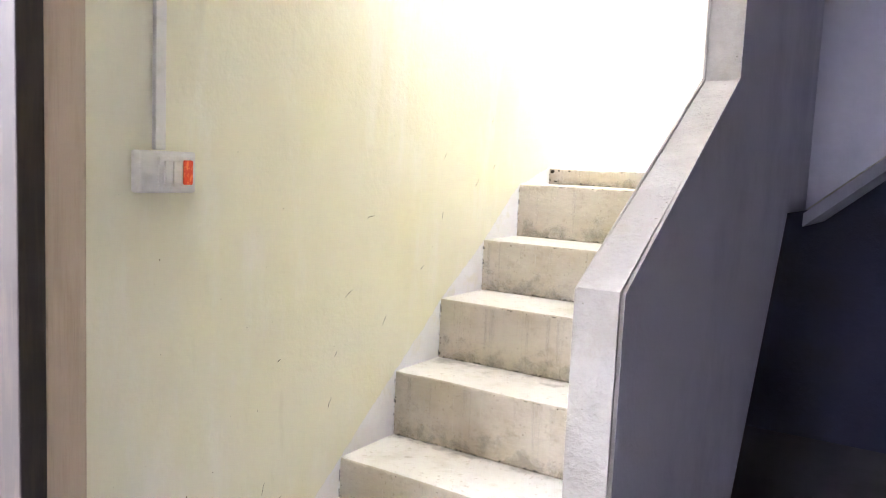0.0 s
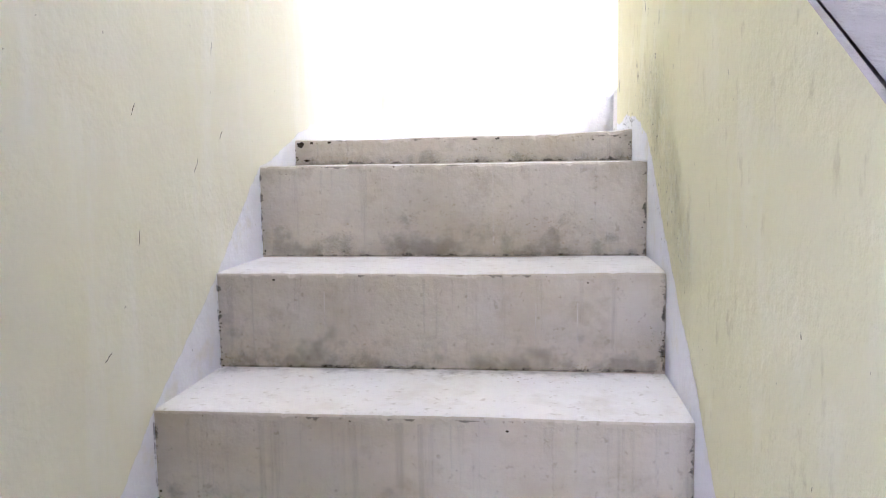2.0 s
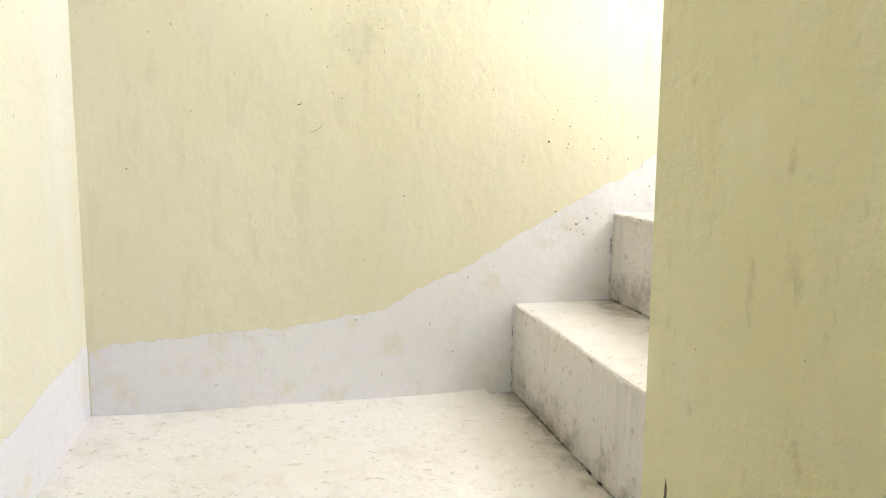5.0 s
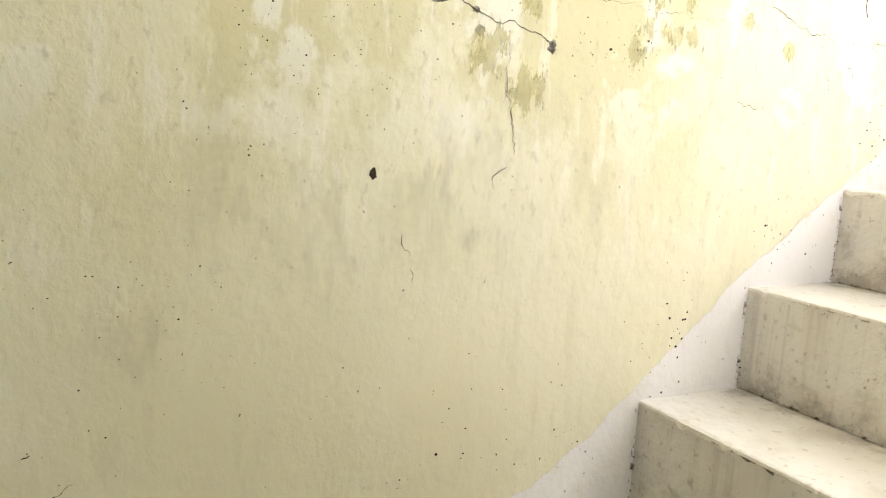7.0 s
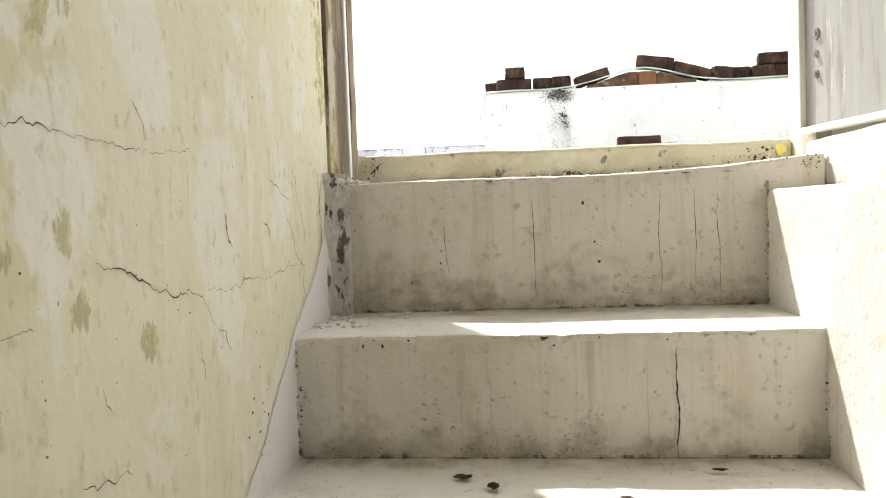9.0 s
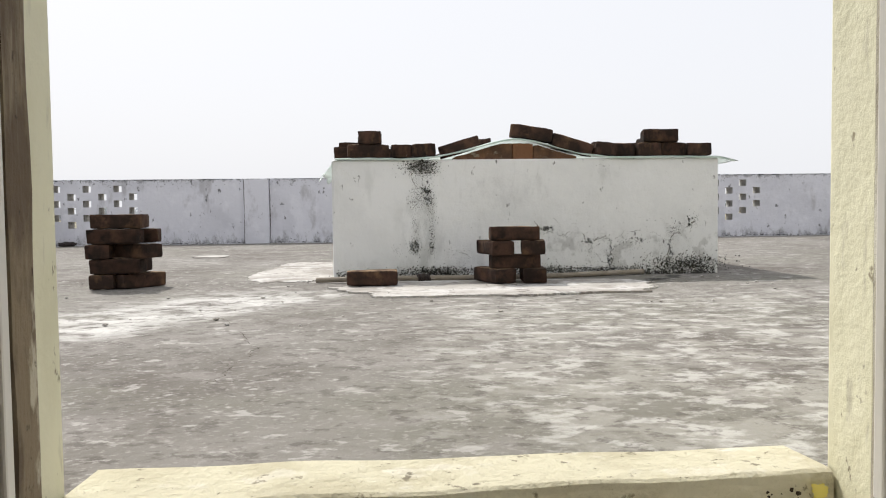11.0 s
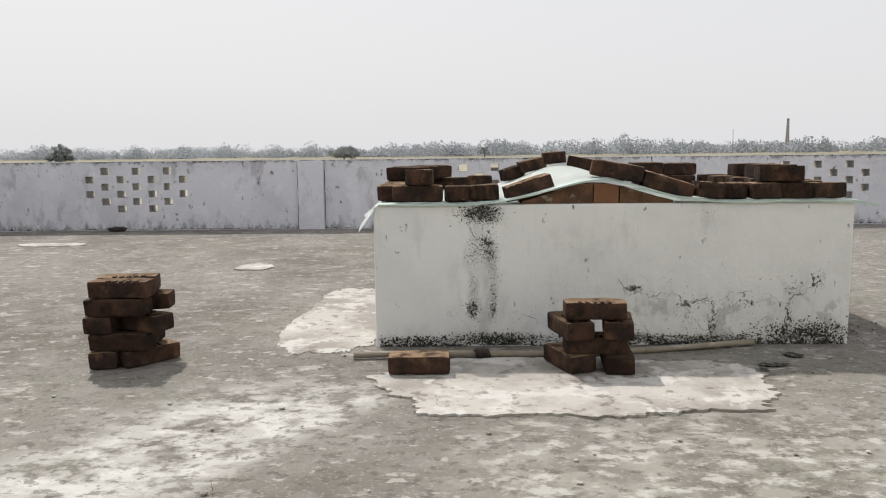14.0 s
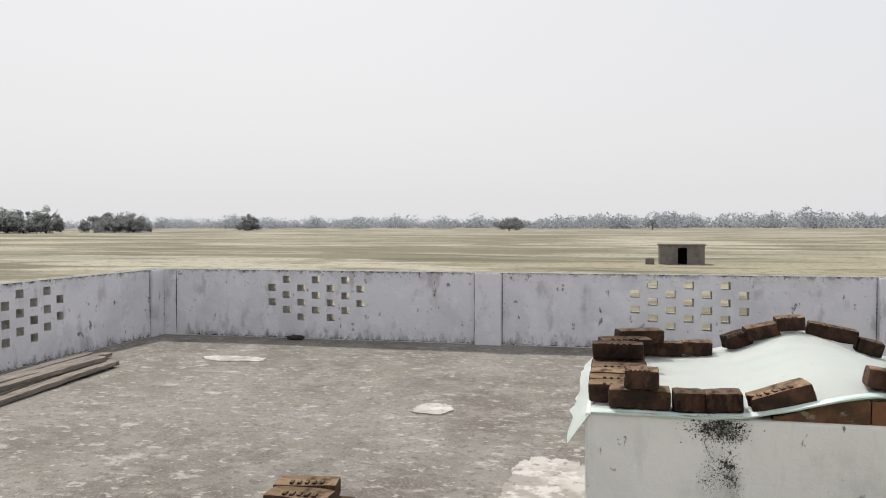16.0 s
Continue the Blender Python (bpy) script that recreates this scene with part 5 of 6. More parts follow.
tagged(brick(5.485, -0.297, R2 + 0.001, 91, "", "", kind=2), "single brown brick lying before the tank", "brick")

# ---- plastic sheet over a brick mound on the tank, weighted with bricks ----
mound = thing("brick_mound", "orange bricks and mortar under the plastic sheet", "bricks", (0, 0, TZ))


def hump(x, y):
    """Height of the cover over the tank top."""
    a = math.exp(-((y + 1.04) / 0.27) ** 2)
    return 0.108 * a * (0.9 + 0.35 * max(0.0, min(1.0, (x - TX0) / 1.2)))


for k, (y0, y1, h) in enumerate(((-0.72, -0.88, 0.045), (-0.88, -1.02, 0.07), (-1.025, -1.13, 0.07), (-1.135, -1.36, 0.06))):
    bm = bmesh.new()
    n = 10
    last = None
    for i in range(n + 1):
        y = y0 + (y1 - y0) * i / n
        hh = max(0.012, min(h + 0.01, hump(TX0 + 0.02, y) - 0.012)) + 0.003 * noise.noise((y * 40, k, 0.0))
        ring = [bm.verts.new(p) for p in ((TX0 + 0.012, y, 0.0), (TX0 + 0.010 + 0.004 * noise.noise((y * 30, 5, k)), y, hh), (TX0 + 0.25, y, hh), (TX0 + 0.25, y, 0.0))]
        if last:
            for j in range(4):
                bm.faces.new((last[j], last[(j + 1) % 4], ring[(j + 1) % 4], ring[j]))
        else:
            bm.faces.new(ring)
        last = ring
    bm.faces.new(last[::-1])
    part("brick", bm, (BRICKBROWN, BRICKBROWN, REDBRICK, BRICKBROWN)[k], mound)

sheet = thing("plastic_sheet", "pale green plastic sheet draped over the tank", "sheet", (0, 0, TZ))


def sheet_z(x, y):
    z = 0.008 + hump(x, y) + 0.004 * noise.noise((x * 5, y * 5, 0.0))
    if y > TY1 - 0.02:                       # hangs over the end of the tank
        z -= (y - TY1 + 0.02) * (1.1 + 0.9 * noise.noise((x * 3, 2.0, 0.0)))
    if y < TY1 - 1.98:
        z -= max(0.0, (TY1 - 2.02 - y)) * 0.25
    return z


bm = bmesh.new()
nx, ny = 36, 90
rows = []
for x in steps(TX0 - 0.012, TX1 + 0.05, nx):
    row = []
    for y in steps(TY1 + 0.062, TY0 - 0.10, ny):
        rag = 0.03 * noise.noise((y * 9, 1.0, 0.0)) if x < TX0 else 0.0
        row.append(bm.verts.new((x - rag * 0.4, y + 0.02 * noise.noise((x * 8, y, 3.0)), sheet_z(x, y))))
    rows.append(row)
for i in range(nx):
    for j in range(ny):
        bm.faces.new((rows[i][j], rows[i + 1][j], rows[i + 1][j + 1], rows[i][j + 1]))
bmesh.ops.solidify(bm, geom=bm.faces[:], thickness=0.003)
part("cover", bm, SHEET, sheet, smooth=True)
bm = bmesh.new()
last = None
for k, y in enumerate(steps(TY1 - 0.02, TY0 - 0.08, 140)):
    h = sheet_z(TX0, y) - 0.002 + 0.004 * noise.noise((y * 12, 4.0, 0.0))
    x = TX0 - 0.014 - 0.006 * noise.noise((y * 7, 8.0, 0.0))
    w = 0.007 + 0.006 * noise.noise((y * 5.0, 2.0, 2.0))
    ring = [bm.verts.new(p) for p in ((x, y, h - w), (x - 0.004, y, h), (x + 0.03, y, h + 0.005), (x + 0.03, y, h - w * 0.2))]
    if last:
        for j in range(4):
            bm.faces.new((last[j], last[(j + 1) % 4], ring[(j + 1) % 4], ring[j]))
    else:
        bm.faces.new(ring)
    last = ring
bm.faces.new(last[::-1])
part("hem", bm, SHEETEDGE, sheet, "sea green folded hem")

G3, L3 = "bricks weighting the sheet", "dark brick with a painted sunlit top weighting the plastic sheet"


shift = random.Random(31)


def top_brick(x, y, rz, lv=0, ry=0.0, rx=0.0, kind=None, extra=0.0, sx=1.0):
    x, rz, sx, rx = x + shift.gauss(0, 0.007), rz + shift.gauss(0, 3.5), sx * shift.uniform(0.93, 0.99), rx + shift.gauss(0, 1.2)
    brick(x, y, TZ + sheet_z(x, min(y, TY1 - 0.03)) + 0.004 + lv * S + extra, rz, G3, L3, rx, ry, kind, sx)


# front row, left to right
for y, rz, lv, tilt, kind, ex, sx in ((-0.278, 90, 0, 0, 2, 0, 0.97), (-0.28, 86, 1, 0, 3, 0, 0.58), (-0.447, 88, 0, 0, 4, 0, 0.47), (-0.563, 94, 0, 3, 2, 0, 0.54),
                                      (-0.740, 97, 0, 17, 3, -0.012, 1.0), (-1.132, 84, 0, -9, 2, 0.0, 0.97), (-1.345, 86, 0, -17, 4, 0.002, 1.0),
                                      (-1.512, 92, 0, -6, 3, 0.002, 0.56), (-1.628, 88, 0, 0, 2, 0, 0.54), (-1.752, 92, 0, 0, 4, 0, 0.56), (-1.884, 90, 0, 0, 2, 0, 0.58),
                                      (-2.022, 95, 0, 0, 1, 0, 0.6), (-1.82, 87, 1, 0, 0, 0, 0.80)):
    top_brick(TX0 + 0.07 + 0.02 * noise.noise((y * 5, 0, 0)), y, rz, lv, tilt, 0.0, kind, ex, sx)
# left end: row running away from the viewer, partly two high
for k, x in enumerate((6.07, 6.19, 6.31, 6.43, 6.56, 6.70)):
    top_brick(x, -0.205, 90 + 5 * math.sin(k * 2.1), 0, 0, 0, (0, 1, 2, 1, 0, 4)[k])
for k, (x, y, lv) in enumerate(((6.60, -0.20, 1), (6.74, -0.23, 1), (7.06, -0.30, 1))):
    top_brick(x, y, 90 + 9 * k, lv, 0, 0, k)
# back row
for y, rz, tilt, sx in ((-0.18, 88, 0, 0.6), (-0.30, 92, 0, 0.6), (-0.43, 95, 0, 0.7), (-0.58, 86, 0, 0.65), (-0.76, 105, 16, 0.6), (-0.88, 98, 12, 0.7),
                        (-1.01, 92, 5, 0.6), (-1.20, 88, -10, 1), (-1.36, 85, -14, 0.5), (-1.54, 88, 0, 0.8), (-1.73, 91, 0, 0.8), (-1.95, 89, 0, 0.9)):
    top_brick(TX1 - 0.10, y, rz, 0, tilt, 0, None, 0.006 * (tilt != 0), sx)
for y in (-1.54, -1.73):
    top_brick(TX1 - 0.10, y, 90, 1, 0, 0, None, 0.0, 0.8)
# far end
for k, x in enumerate((6.20, 6.33, 6.50, 6.66, 6.80, 6.96)):
    top_brick(x, -1.99 + 0.03 * math.sin(k * 3), 88 + 7 * math.sin(k * 1.7), 0, 0, 0, (1, 0, 2, 4, 0, 1)[k])
for x, y in ((6.42, -1.97), (6.75, -2.0)):
    top_brick(x, y, 95, 1, 0, 0, 0)

# ---- bamboo pole on the terrace in front of the tank ----
pole = thing("bamboo_pole", "weathered bamboo pole tied with dark rag on the terrace", "pole", (0, 0, ROOF_Z))
bm = bmesh.new()
pts = [Vector((5.69 + 0.17 * t ** 3 + 0.012 * math.sin(t * 9), -0.02 - 1.68 * t, 0.017 + 0.003 * math.sin(t * 7))) for t in steps(0, 1, 14)]
for a, b in zip(pts, pts[1:]):
    add_tube(bm, a, b, 0.013, 0.0125, 10)
    add_tube(bm, b - (b - a) * 0.02, b + (b - a) * 0.02, 0.0145, 0.0145, 10)
part("cane", bm, POLE, pole)
bm = bmesh.new()
for k in range(5):
    add_tube(bm, (5.69, -0.515 - 0.012 * k, 0.020), (5.692, -0.525 - 0.012 * k, 0.023), 0.021 + 0.004 * (k % 2), 0.019, 9)
part("rag", bm, DARKWOOD, pole, "dark rag tie")

# ---- planks by the side parapet ----
for k, (x0, y0, x1, y1, lv, w) in enumerate(((7.3, 4.05, 9.30, 4.26, 0, 0.10), (7.2, 4.22, 9.38, 4.36, 0, 0.11), (7.3, 4.36, 9.45, 4.46, 1, 0.10), (7.5, 4.42, 9.70, 4.62, 0, 0.10),
                                             (7.4, 4.25, 9.28, 4.33, 1, 0.09), (7.6, 4.60, 9.75, 4.80, 0, 0.10))):
    ang = math.degrees(math.atan2(y1 - y0, x1 - x0))
    ln = math.hypot(x1 - x0, y1 - y0)
    bm = bmesh.new()
    ln -= 0.10 * (k % 3)
    last = None
    for t in steps(-ln / 2, ln / 2, 40):                    # split, worn and slightly bowed
        bow = 0.010 * noise.noise((t * 0.9, k * 3.0, 0.0)) + 0.010
        ring = [bm.verts.new((t + 0.03 * noise.noise((i * 2.0, k, 5.0)) * (abs(t) > ln / 2 - 0.01), dy * w / 2 * (1 + 0.16 * noise.noise((t * 6.0, i * 3.0, k))),
                              bow + dz * 0.042 + 0.006 * noise.noise((t * 9.0, i * 5.0, k + 2.0)) * dz)) for i, (dy, dz) in enumerate(((-1, 0), (1, 0), (1, 0.9), (0.3, 1), (-0.4, 0.93), (-1, 0.86)))]
        if last:
            for i in range(6):
                bm.faces.new((last[i], last[(i + 1) % 6], ring[(i + 1) % 6], ring[i]))
        else:
            bm.faces.new(ring)
        last = ring
    bm.faces.new(last[::-1])
    ob = mesh_ob("plank", bm, PLANK)
    ob.matrix_basis = pose((x0 + x1) / 2, (y0 + y1) / 2, ROOF_Z + 0.006 + 0.046 * lv, 0, 0, ang)
    tagged(ob, "grey weathered timber plank lying by the parapet", "plank", "heap of planks")
lump = bmesh.new()
bmesh.ops.create_icosphere(lump, subdivisions=3, radius=1.0)
for v in lump.verts:
    v.co = Vector((v.co.x * 0.05, v.co.y * 0.10, 0.022 + v.co.z * 0.03)) * (1 + 0.3 * noise.noise(v.co * 3))
ob = mesh_ob("rag", lump, DARKWOOD)
ob.matrix_basis = pose(X_E - 0.12, 3.32, ROOF_Z)
tagged(ob, "small dark crumpled rag by the parapet foot", "rag")

# ---- cracks and flaking on the stair walls ----
north = bpy.data.objects["wall_north"]
onwall = lambda u, w, d: (u, -d, w)


def crack_line(points, width, place, parent, seed):
    """An open crack through a few places, with crumbled widenings."""
    bm = bmesh.new()
    last = None
    for (ua, wa), (ub, wb) in zip(points, points[1:]):
        n = max(4, int(math.hypot(ub - ua, wb - wa) / 0.004))
        for k in range(n):
            t = k / n
            u, w = ua + (ub - ua) * t, wa + (wb - wa) * t
            w += 0.007 * noise.noise((u * 45, seed, 0.0)) + 0.005 * noise.noise((u * 150, seed, 2.0))
            r = width * (0.35 + 1.6 * max(0.0, noise.noise((u * 14, seed, 5.0))) + 0.5 * max(0.0, noise.noise((u * 70, seed, 7.0))))
            pair = [bm.verts.new(place(u, w + r * 0.5, 0.0012)), bm.verts.new(place(u, w - r * (0.5 + 0.5 * noise.noise((u * 90, seed, 9.0))), 0.0012))]
            if last:
                bm.faces.new((last[0], pair[0], pair[1], last[1]))
            last = pair
    return part("crack", bm, CRACK, parent, "open crack through the plaster")


crack_line(((0.40, 1.42), (0.62, 1.388), (0.78, 1.372), (0.848, 1.366), (0.90, 1.364), (0.94, 1.360), (0.971, 1.354), (1.000, 1.340), (1.035, 1.332), (1.047, 1.340), (1.060, 1.339), (1.085, 1.328),
            (1.115, 1.318), (1.140, 1.309), (1.158, 1.318), (1.180, 1.306), (1.210, 1.302), (1.228, 1.289)), 0.0042, onwall, north, 4.0)
crack_line(((0.5, 1.535), (0.80, 1.520), (0.943, 1.517), (1.035, 1.517), (1.088, 1.501), (1.119, 1.509), (1.174, 1.497), (1.22, 1.508), (1.271, 1.511)), 0.0010, onwall, north, 9.0)
crack_line(((1.685, 1.409), (1.70, 1.405), (1.728, 1.402), (1.75, 1.392), (1.79, 1.377), (1.834, 1.363), (1.86, 1.369), (1.895, 1.358), (1.935, 1.318)), 0.0019, onwall, north, 12.0)
crack_line(((1.38, 1.515), (1.428, 1.512), (1.476, 1.524), (1.546, 1.509), (1.598, 1.522), (1.68, 1.516), (1.796, 1.512), (1.887, 1.521)), 0.0010, onwall, north, 15.0)
crack_line(((1.318, 1.368), (1.38, 1.371), (1.443, 1.361), (1.49, 1.367), (1.54, 1.363), (1.60, 1.366)), 0.0010, onwall, north, 18.0)
crack_line(((1.914, 1.365), (1.97, 1.358), (2.04, 1.366), (2.12, 1.360), (2.216, 1.371), (2.30, 1.366)), 0.0010, onwall, north, 21.0)
for k, (u, w, h, l, wd) in enumerate((
        (1.151, 1.285, -92, 0.10, 0.0012), (1.152, 1.205, -86, 0.11, 0.0022), (1.162, 1.09, -80, 0.05, 0.0018), (1.268, 1.512, -78, 0.045, 0.0062), (1.278, 1.468, -64, 0.048, 0.0052),
        (1.972, 1.452, -64, 0.050, 0.0040), (2.107, 1.440, -58, 0.040, 0.0030), (1.938, 1.316, -45, 0.06, 0.0016), (1.647, 1.227, -14, 0.09, 0.0016), (1.885, 1.29, -75, 0.03, 0.0018),
        (0.985, 0.985, -72, 0.045, 0.002), (1.003, 0.93, -70, 0.025, 0.0014), (0.497, 0.634, -4, 0.038, 0.0014), (0.468, 0.697, 8, 0.012, 0.003),
        (2.14, 1.50, -20, 0.10, 0.0016), (2.20, 1.47, -40, 0.18, 0.0016), (2.25, 1.52, -85, 0.16, 0.0018), 
        (2.38, 1.53, -80, 0.24, 0.0022), (2.42, 1.52, -100, 0.20, 0.003), (2.28, 1.38, -100, 0.14, 0.002), (0.985, 1.385, 20, 0.05, 0.0016),
        (1.09, 1.386, -4, 0.035, 0.004), (1.128, 1.40, 60, 0.03, 0.002), (1.685, 1.30, -60, 0.03, 0.0014), (1.76, 1.56, -50, 0.05, 0.0014))):
    crack("crack", (u, w), h, l, wd, onwall, north, 3 + k, 1.0)
for u, w, a, b in ((1.244, 1.43, 0.045, 0.075), (1.205, 1.452, 0.03, 0.035), (1.275, 1.41, 0.025, 0.04), (1.415, 1.43, 0.035, 0.05), (1.435, 1.395, 0.045, 0.065), (1.47, 1.41, 0.03, 0.06), (1.519, 1.394, 0.03, 0.055),
                   (1.57, 1.42, 0.022, 0.03), (1.192, 1.345, 0.045, 0.045), (1.12, 1.265, 0.09, 0.08), (1.19, 1.215, 0.08, 0.09), (1.50, 1.325, 0.11, 0.045), (1.42, 1.33, 0.04, 0.05), (1.41, 1.295, 0.05, 0.05),
                   (1.47, 1.575, 0.07, 0.07), (1.41, 1.59, 0.07, 0.07), (1.36, 1.62, 0.09, 0.08), (1.66, 1.37, 0.03, 0.035), (1.64, 1.44, 0.03, 0.04), (0.96, 1.42, 0.09, 0.06), (1.62, 1.64, 0.09, 0.09),
                   (1.77, 1.33, 0.04, 0.05), (2.44, 1.72, 0.07, 0.20), (2.40, 1.95, 0.10, 0.25)):
    film("old_paint", u - 0.8 * a, u + 0.8 * a, w - 0.85 * b, w + 0.85 * b, onwall, OLDPAINT, north, "older olive paint showing through", lift=0.0004)
for u, w, a, b in ((1.02, 1.00, 0.20, 0.17), (0.83, 0.98, 0.13, 0.18), (0.70, 1.08, 0.08, 0.25), (1.10, 1.10, 0.16, 0.12), (1.235, 0.595, 0.03, 0.03), (0.60, 0.84, 0.10, 0.10),
                   (1.15, 0.95, 0.10, 0.09), (1.35, 1.05, 0.14, 0.16), (1.60, 1.20, 0.14, 0.12)):
    film("damp_bloom", u - a, u + a, w - b, w + b, onwall, GREYDAMP, north, "faint grey green damp", lift=0.0003)
for u, w, a, b in ((1.105, 1.418, 0.040, 0.045), (1.172, 1.42, 0.038, 0.055)):
    film("bare_plaster", u - a, u + a, w - b, w + b, onwall, BARE, north, "bare white plaster", lift=0.0012)


depth_of = [0.0003]


def flake(name, centre, radii, mat, place, parent, seed, label=""):
    depth_of[0] += 0.000004
    bm = bmesh.new()
    n = 64
    vs = []
    for k in range(n):
        a = 2 * math.pi * k / n
        s = 1 + 0.45 * noise.noise((math.cos(a) * 1.6 + seed, math.sin(a) * 1.6, seed)) + 0.22 * noise.noise((math.cos(a) * 3.5, math.sin(a) * 3.5 + seed, 0.0)) + 0.12 * noise.noise((math.cos(a) * 14, math.sin(a) * 14 + seed, 0.0))
        vs.append(bm.verts.new(place(centre[0] + radii[0] * s * math.cos(a), centre[1] + radii[1] * s * math.sin(a), depth_of[0])))
    bm.faces.new(vs)
    return part(name, bm, mat, parent, label)


rnd = random.Random(5)
flake("flake", (0.934, 1.074), (0.0055, 0.008), CRACK, onwall, north, 1.0, "dark hole in the plaster")
for k, (u, w, a, b) in enumerate(((0.911, 1.361, 0.020, 0.011), (0.865, 1.365, 0.012, 0.006), (0.968, 1.354, 0.010, 0.006), (1.022, 1.336, 0.012, 0.006), (1.09, 1.327, 0.007, 0.005), (1.098, 1.297, 0.009, 0.007), (1.232, 1.285, 0.008, 0.010),
                                  (2.445, 1.44, 0.010, 0.03), (2.45, 1.39, 0.008, 0.02))):
    flake("flake", (u, w), (a, b), GOUGE, onwall, north, 15.0 + k, "broken plaster")
smudge("specks", ((0.74, 1.12, 0.07, 0.10, 60, 0.0019), (0.61, 0.83, 0.07, 0.07, 46, 0.0018), (0.86, 1.25, 0.06, 0.08, 60, 0.0018), (0.72, 0.95, 0.15, 0.15, 40, 0.0022), (1.15, 1.2, 0.2, 0.12, 60, 0.0018),
                  (1.0, 0.75, 0.3, 0.15, 40, 0.0018), (0.98, 1.30, 0.12, 0.04, 50, 0.0018), (1.35, 1.30, 0.05, 0.02, 30, 0.0030), (1.7, 1.3, 0.25, 0.15, 50, 0.0018), (1.40, 1.275, 0.02, 0.02, 16, 0.0032)),
       onwall, CRACK, north, "dark pinholes in the plaster", 761)
smudge("specks", ((1.11, 0.60, 0.10, 0.03, 20, 0.003), (1.33, 0.55, 0.04, 0.05, 34, 0.0026), (1.56, 0.76, 0.04, 0.05, 34, 0.0036), (1.80, 0.97, 0.04, 0.05, 26, 0.0036), (2.05, 1.17, 0.03, 0.05, 24, 0.0036), (1.15, 0.40, 0.05, 0.06, 20, 0.003)),
       lambda u, w, d: (u, -0.003 - d, w), CRACK, north, "dark dirt spots on the white band", 762)
inner = bpy.data.objects["wall_stair_inner"]
oninner = lambda u, w, d: (0.918 - d, u, w)
for k in range(64):
    u = -1.35 - abs(rnd.gauss(0, 0.28))
    w = low_line(u) + 0.07 + abs(rnd.gauss(0.0, 0.17)) * rnd.random()
    crack("crack", (u, w), -85 + rnd.uniform(-50, 50), 0.004 + 0.022 * rnd.random() ** 3, rnd.uniform(0.0008, 0.0035), oninner, inner, 200 + k, 1.8)
smudge("flaking", tuple((-1.4 - 0.08 * k, low_line(-1.4 - 0.08 * k) + 0.12, 0.06, 0.05, 60, 0.0022) for k in range(10)), oninner, OLIVE, inner, "flaked spots of older paint", 741)
smudge("specks", tuple((-1.4 - 0.1 * k, low_line(-1.4 - 0.1 * k) + 0.13, 0.08, 0.07, 16, 0.0016) for k in range(8)), oninner, CRACK, inner, "dark specks", 742)
for k, (u, w) in enumerate(((-1.42, 0.33), (-1.62, 0.22), (-1.86, 0.10))):
    flake("flake", (u, w), (0.0015, 0.004), CRACK, oninner, inner, 80.0 + k, "dark chip")
for u, w, a, b in ((-1.47, 0.07, 0.13, 0.10), (-1.62, 0.06, 0.15, 0.13), (-1.75, -0.02, 0.14, 0.17), (-1.87, -0.12, 0.12, 0.16), (-1.98, -0.22, 0.12, 0.15)):
    film("blistered_paint", u - a, u + a, w - b, w + b, oninner, SCAB, inner, "blistered flaking paint", lift=0.0016)
smudge("chips", tuple((-1.42 - 0.055 * k, 0.10 - 0.035 * k, 0.05, 0.06, 16, 0.0034) for k in range(10)), lambda u, w, d: oninner(u, w, d + 0.002), GOUGE, inner, "small chipped holes", 743)
smudge("dirt", tuple((-1.10 - 0.06 * k, 0.028 + 0.01 * (k % 2), 0.03, 0.008, 12, 0.005) for k in range(4)) + ((-1.28, 0.03, 0.012, 0.012, 14, 0.0045),), lambda u, w, d: oninner(u, w, d + 0.004), CRACK, inner, "crumbled dirt at the foot", 744)
for k, (u, w, a, b) in enumerate(((-1.471, 0.282, 0.004, 0.010), (-1.348, 0.137, 0.007, 0.012), (-0.912, 0.152, 0.004, 0.020), (-1.68, 0.222, 0.003, 0.016), (-1.326, 0.171, 0.005, 0.010), (-1.452, 0.31, 0.003, 0.010), (-1.635, 0.15, 0.007, 0.007), (-1.62, 0.08, 0.006, 0.01))):
    flake("flake", (u, w), (a, b), GOUGE, oninner, inner, 90.0 + k, "dark chip")
west = bpy.data.objects["wall_west"]
for k in range(14):
    u = rnd.uniform(-3.1, -1.5)
    crack("scuff", (u, low_line(u) + rnd.uniform(0.15, 0.8)), rnd.uniform(20, 70), rnd.uniform(0.01, 0.05), 0.003, lambda a, b, d: (d, a, b), west, 300 + k, 0.6)

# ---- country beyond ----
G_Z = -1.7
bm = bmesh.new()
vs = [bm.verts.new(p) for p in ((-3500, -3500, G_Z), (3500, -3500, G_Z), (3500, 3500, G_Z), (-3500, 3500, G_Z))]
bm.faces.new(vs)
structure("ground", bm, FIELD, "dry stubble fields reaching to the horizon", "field")


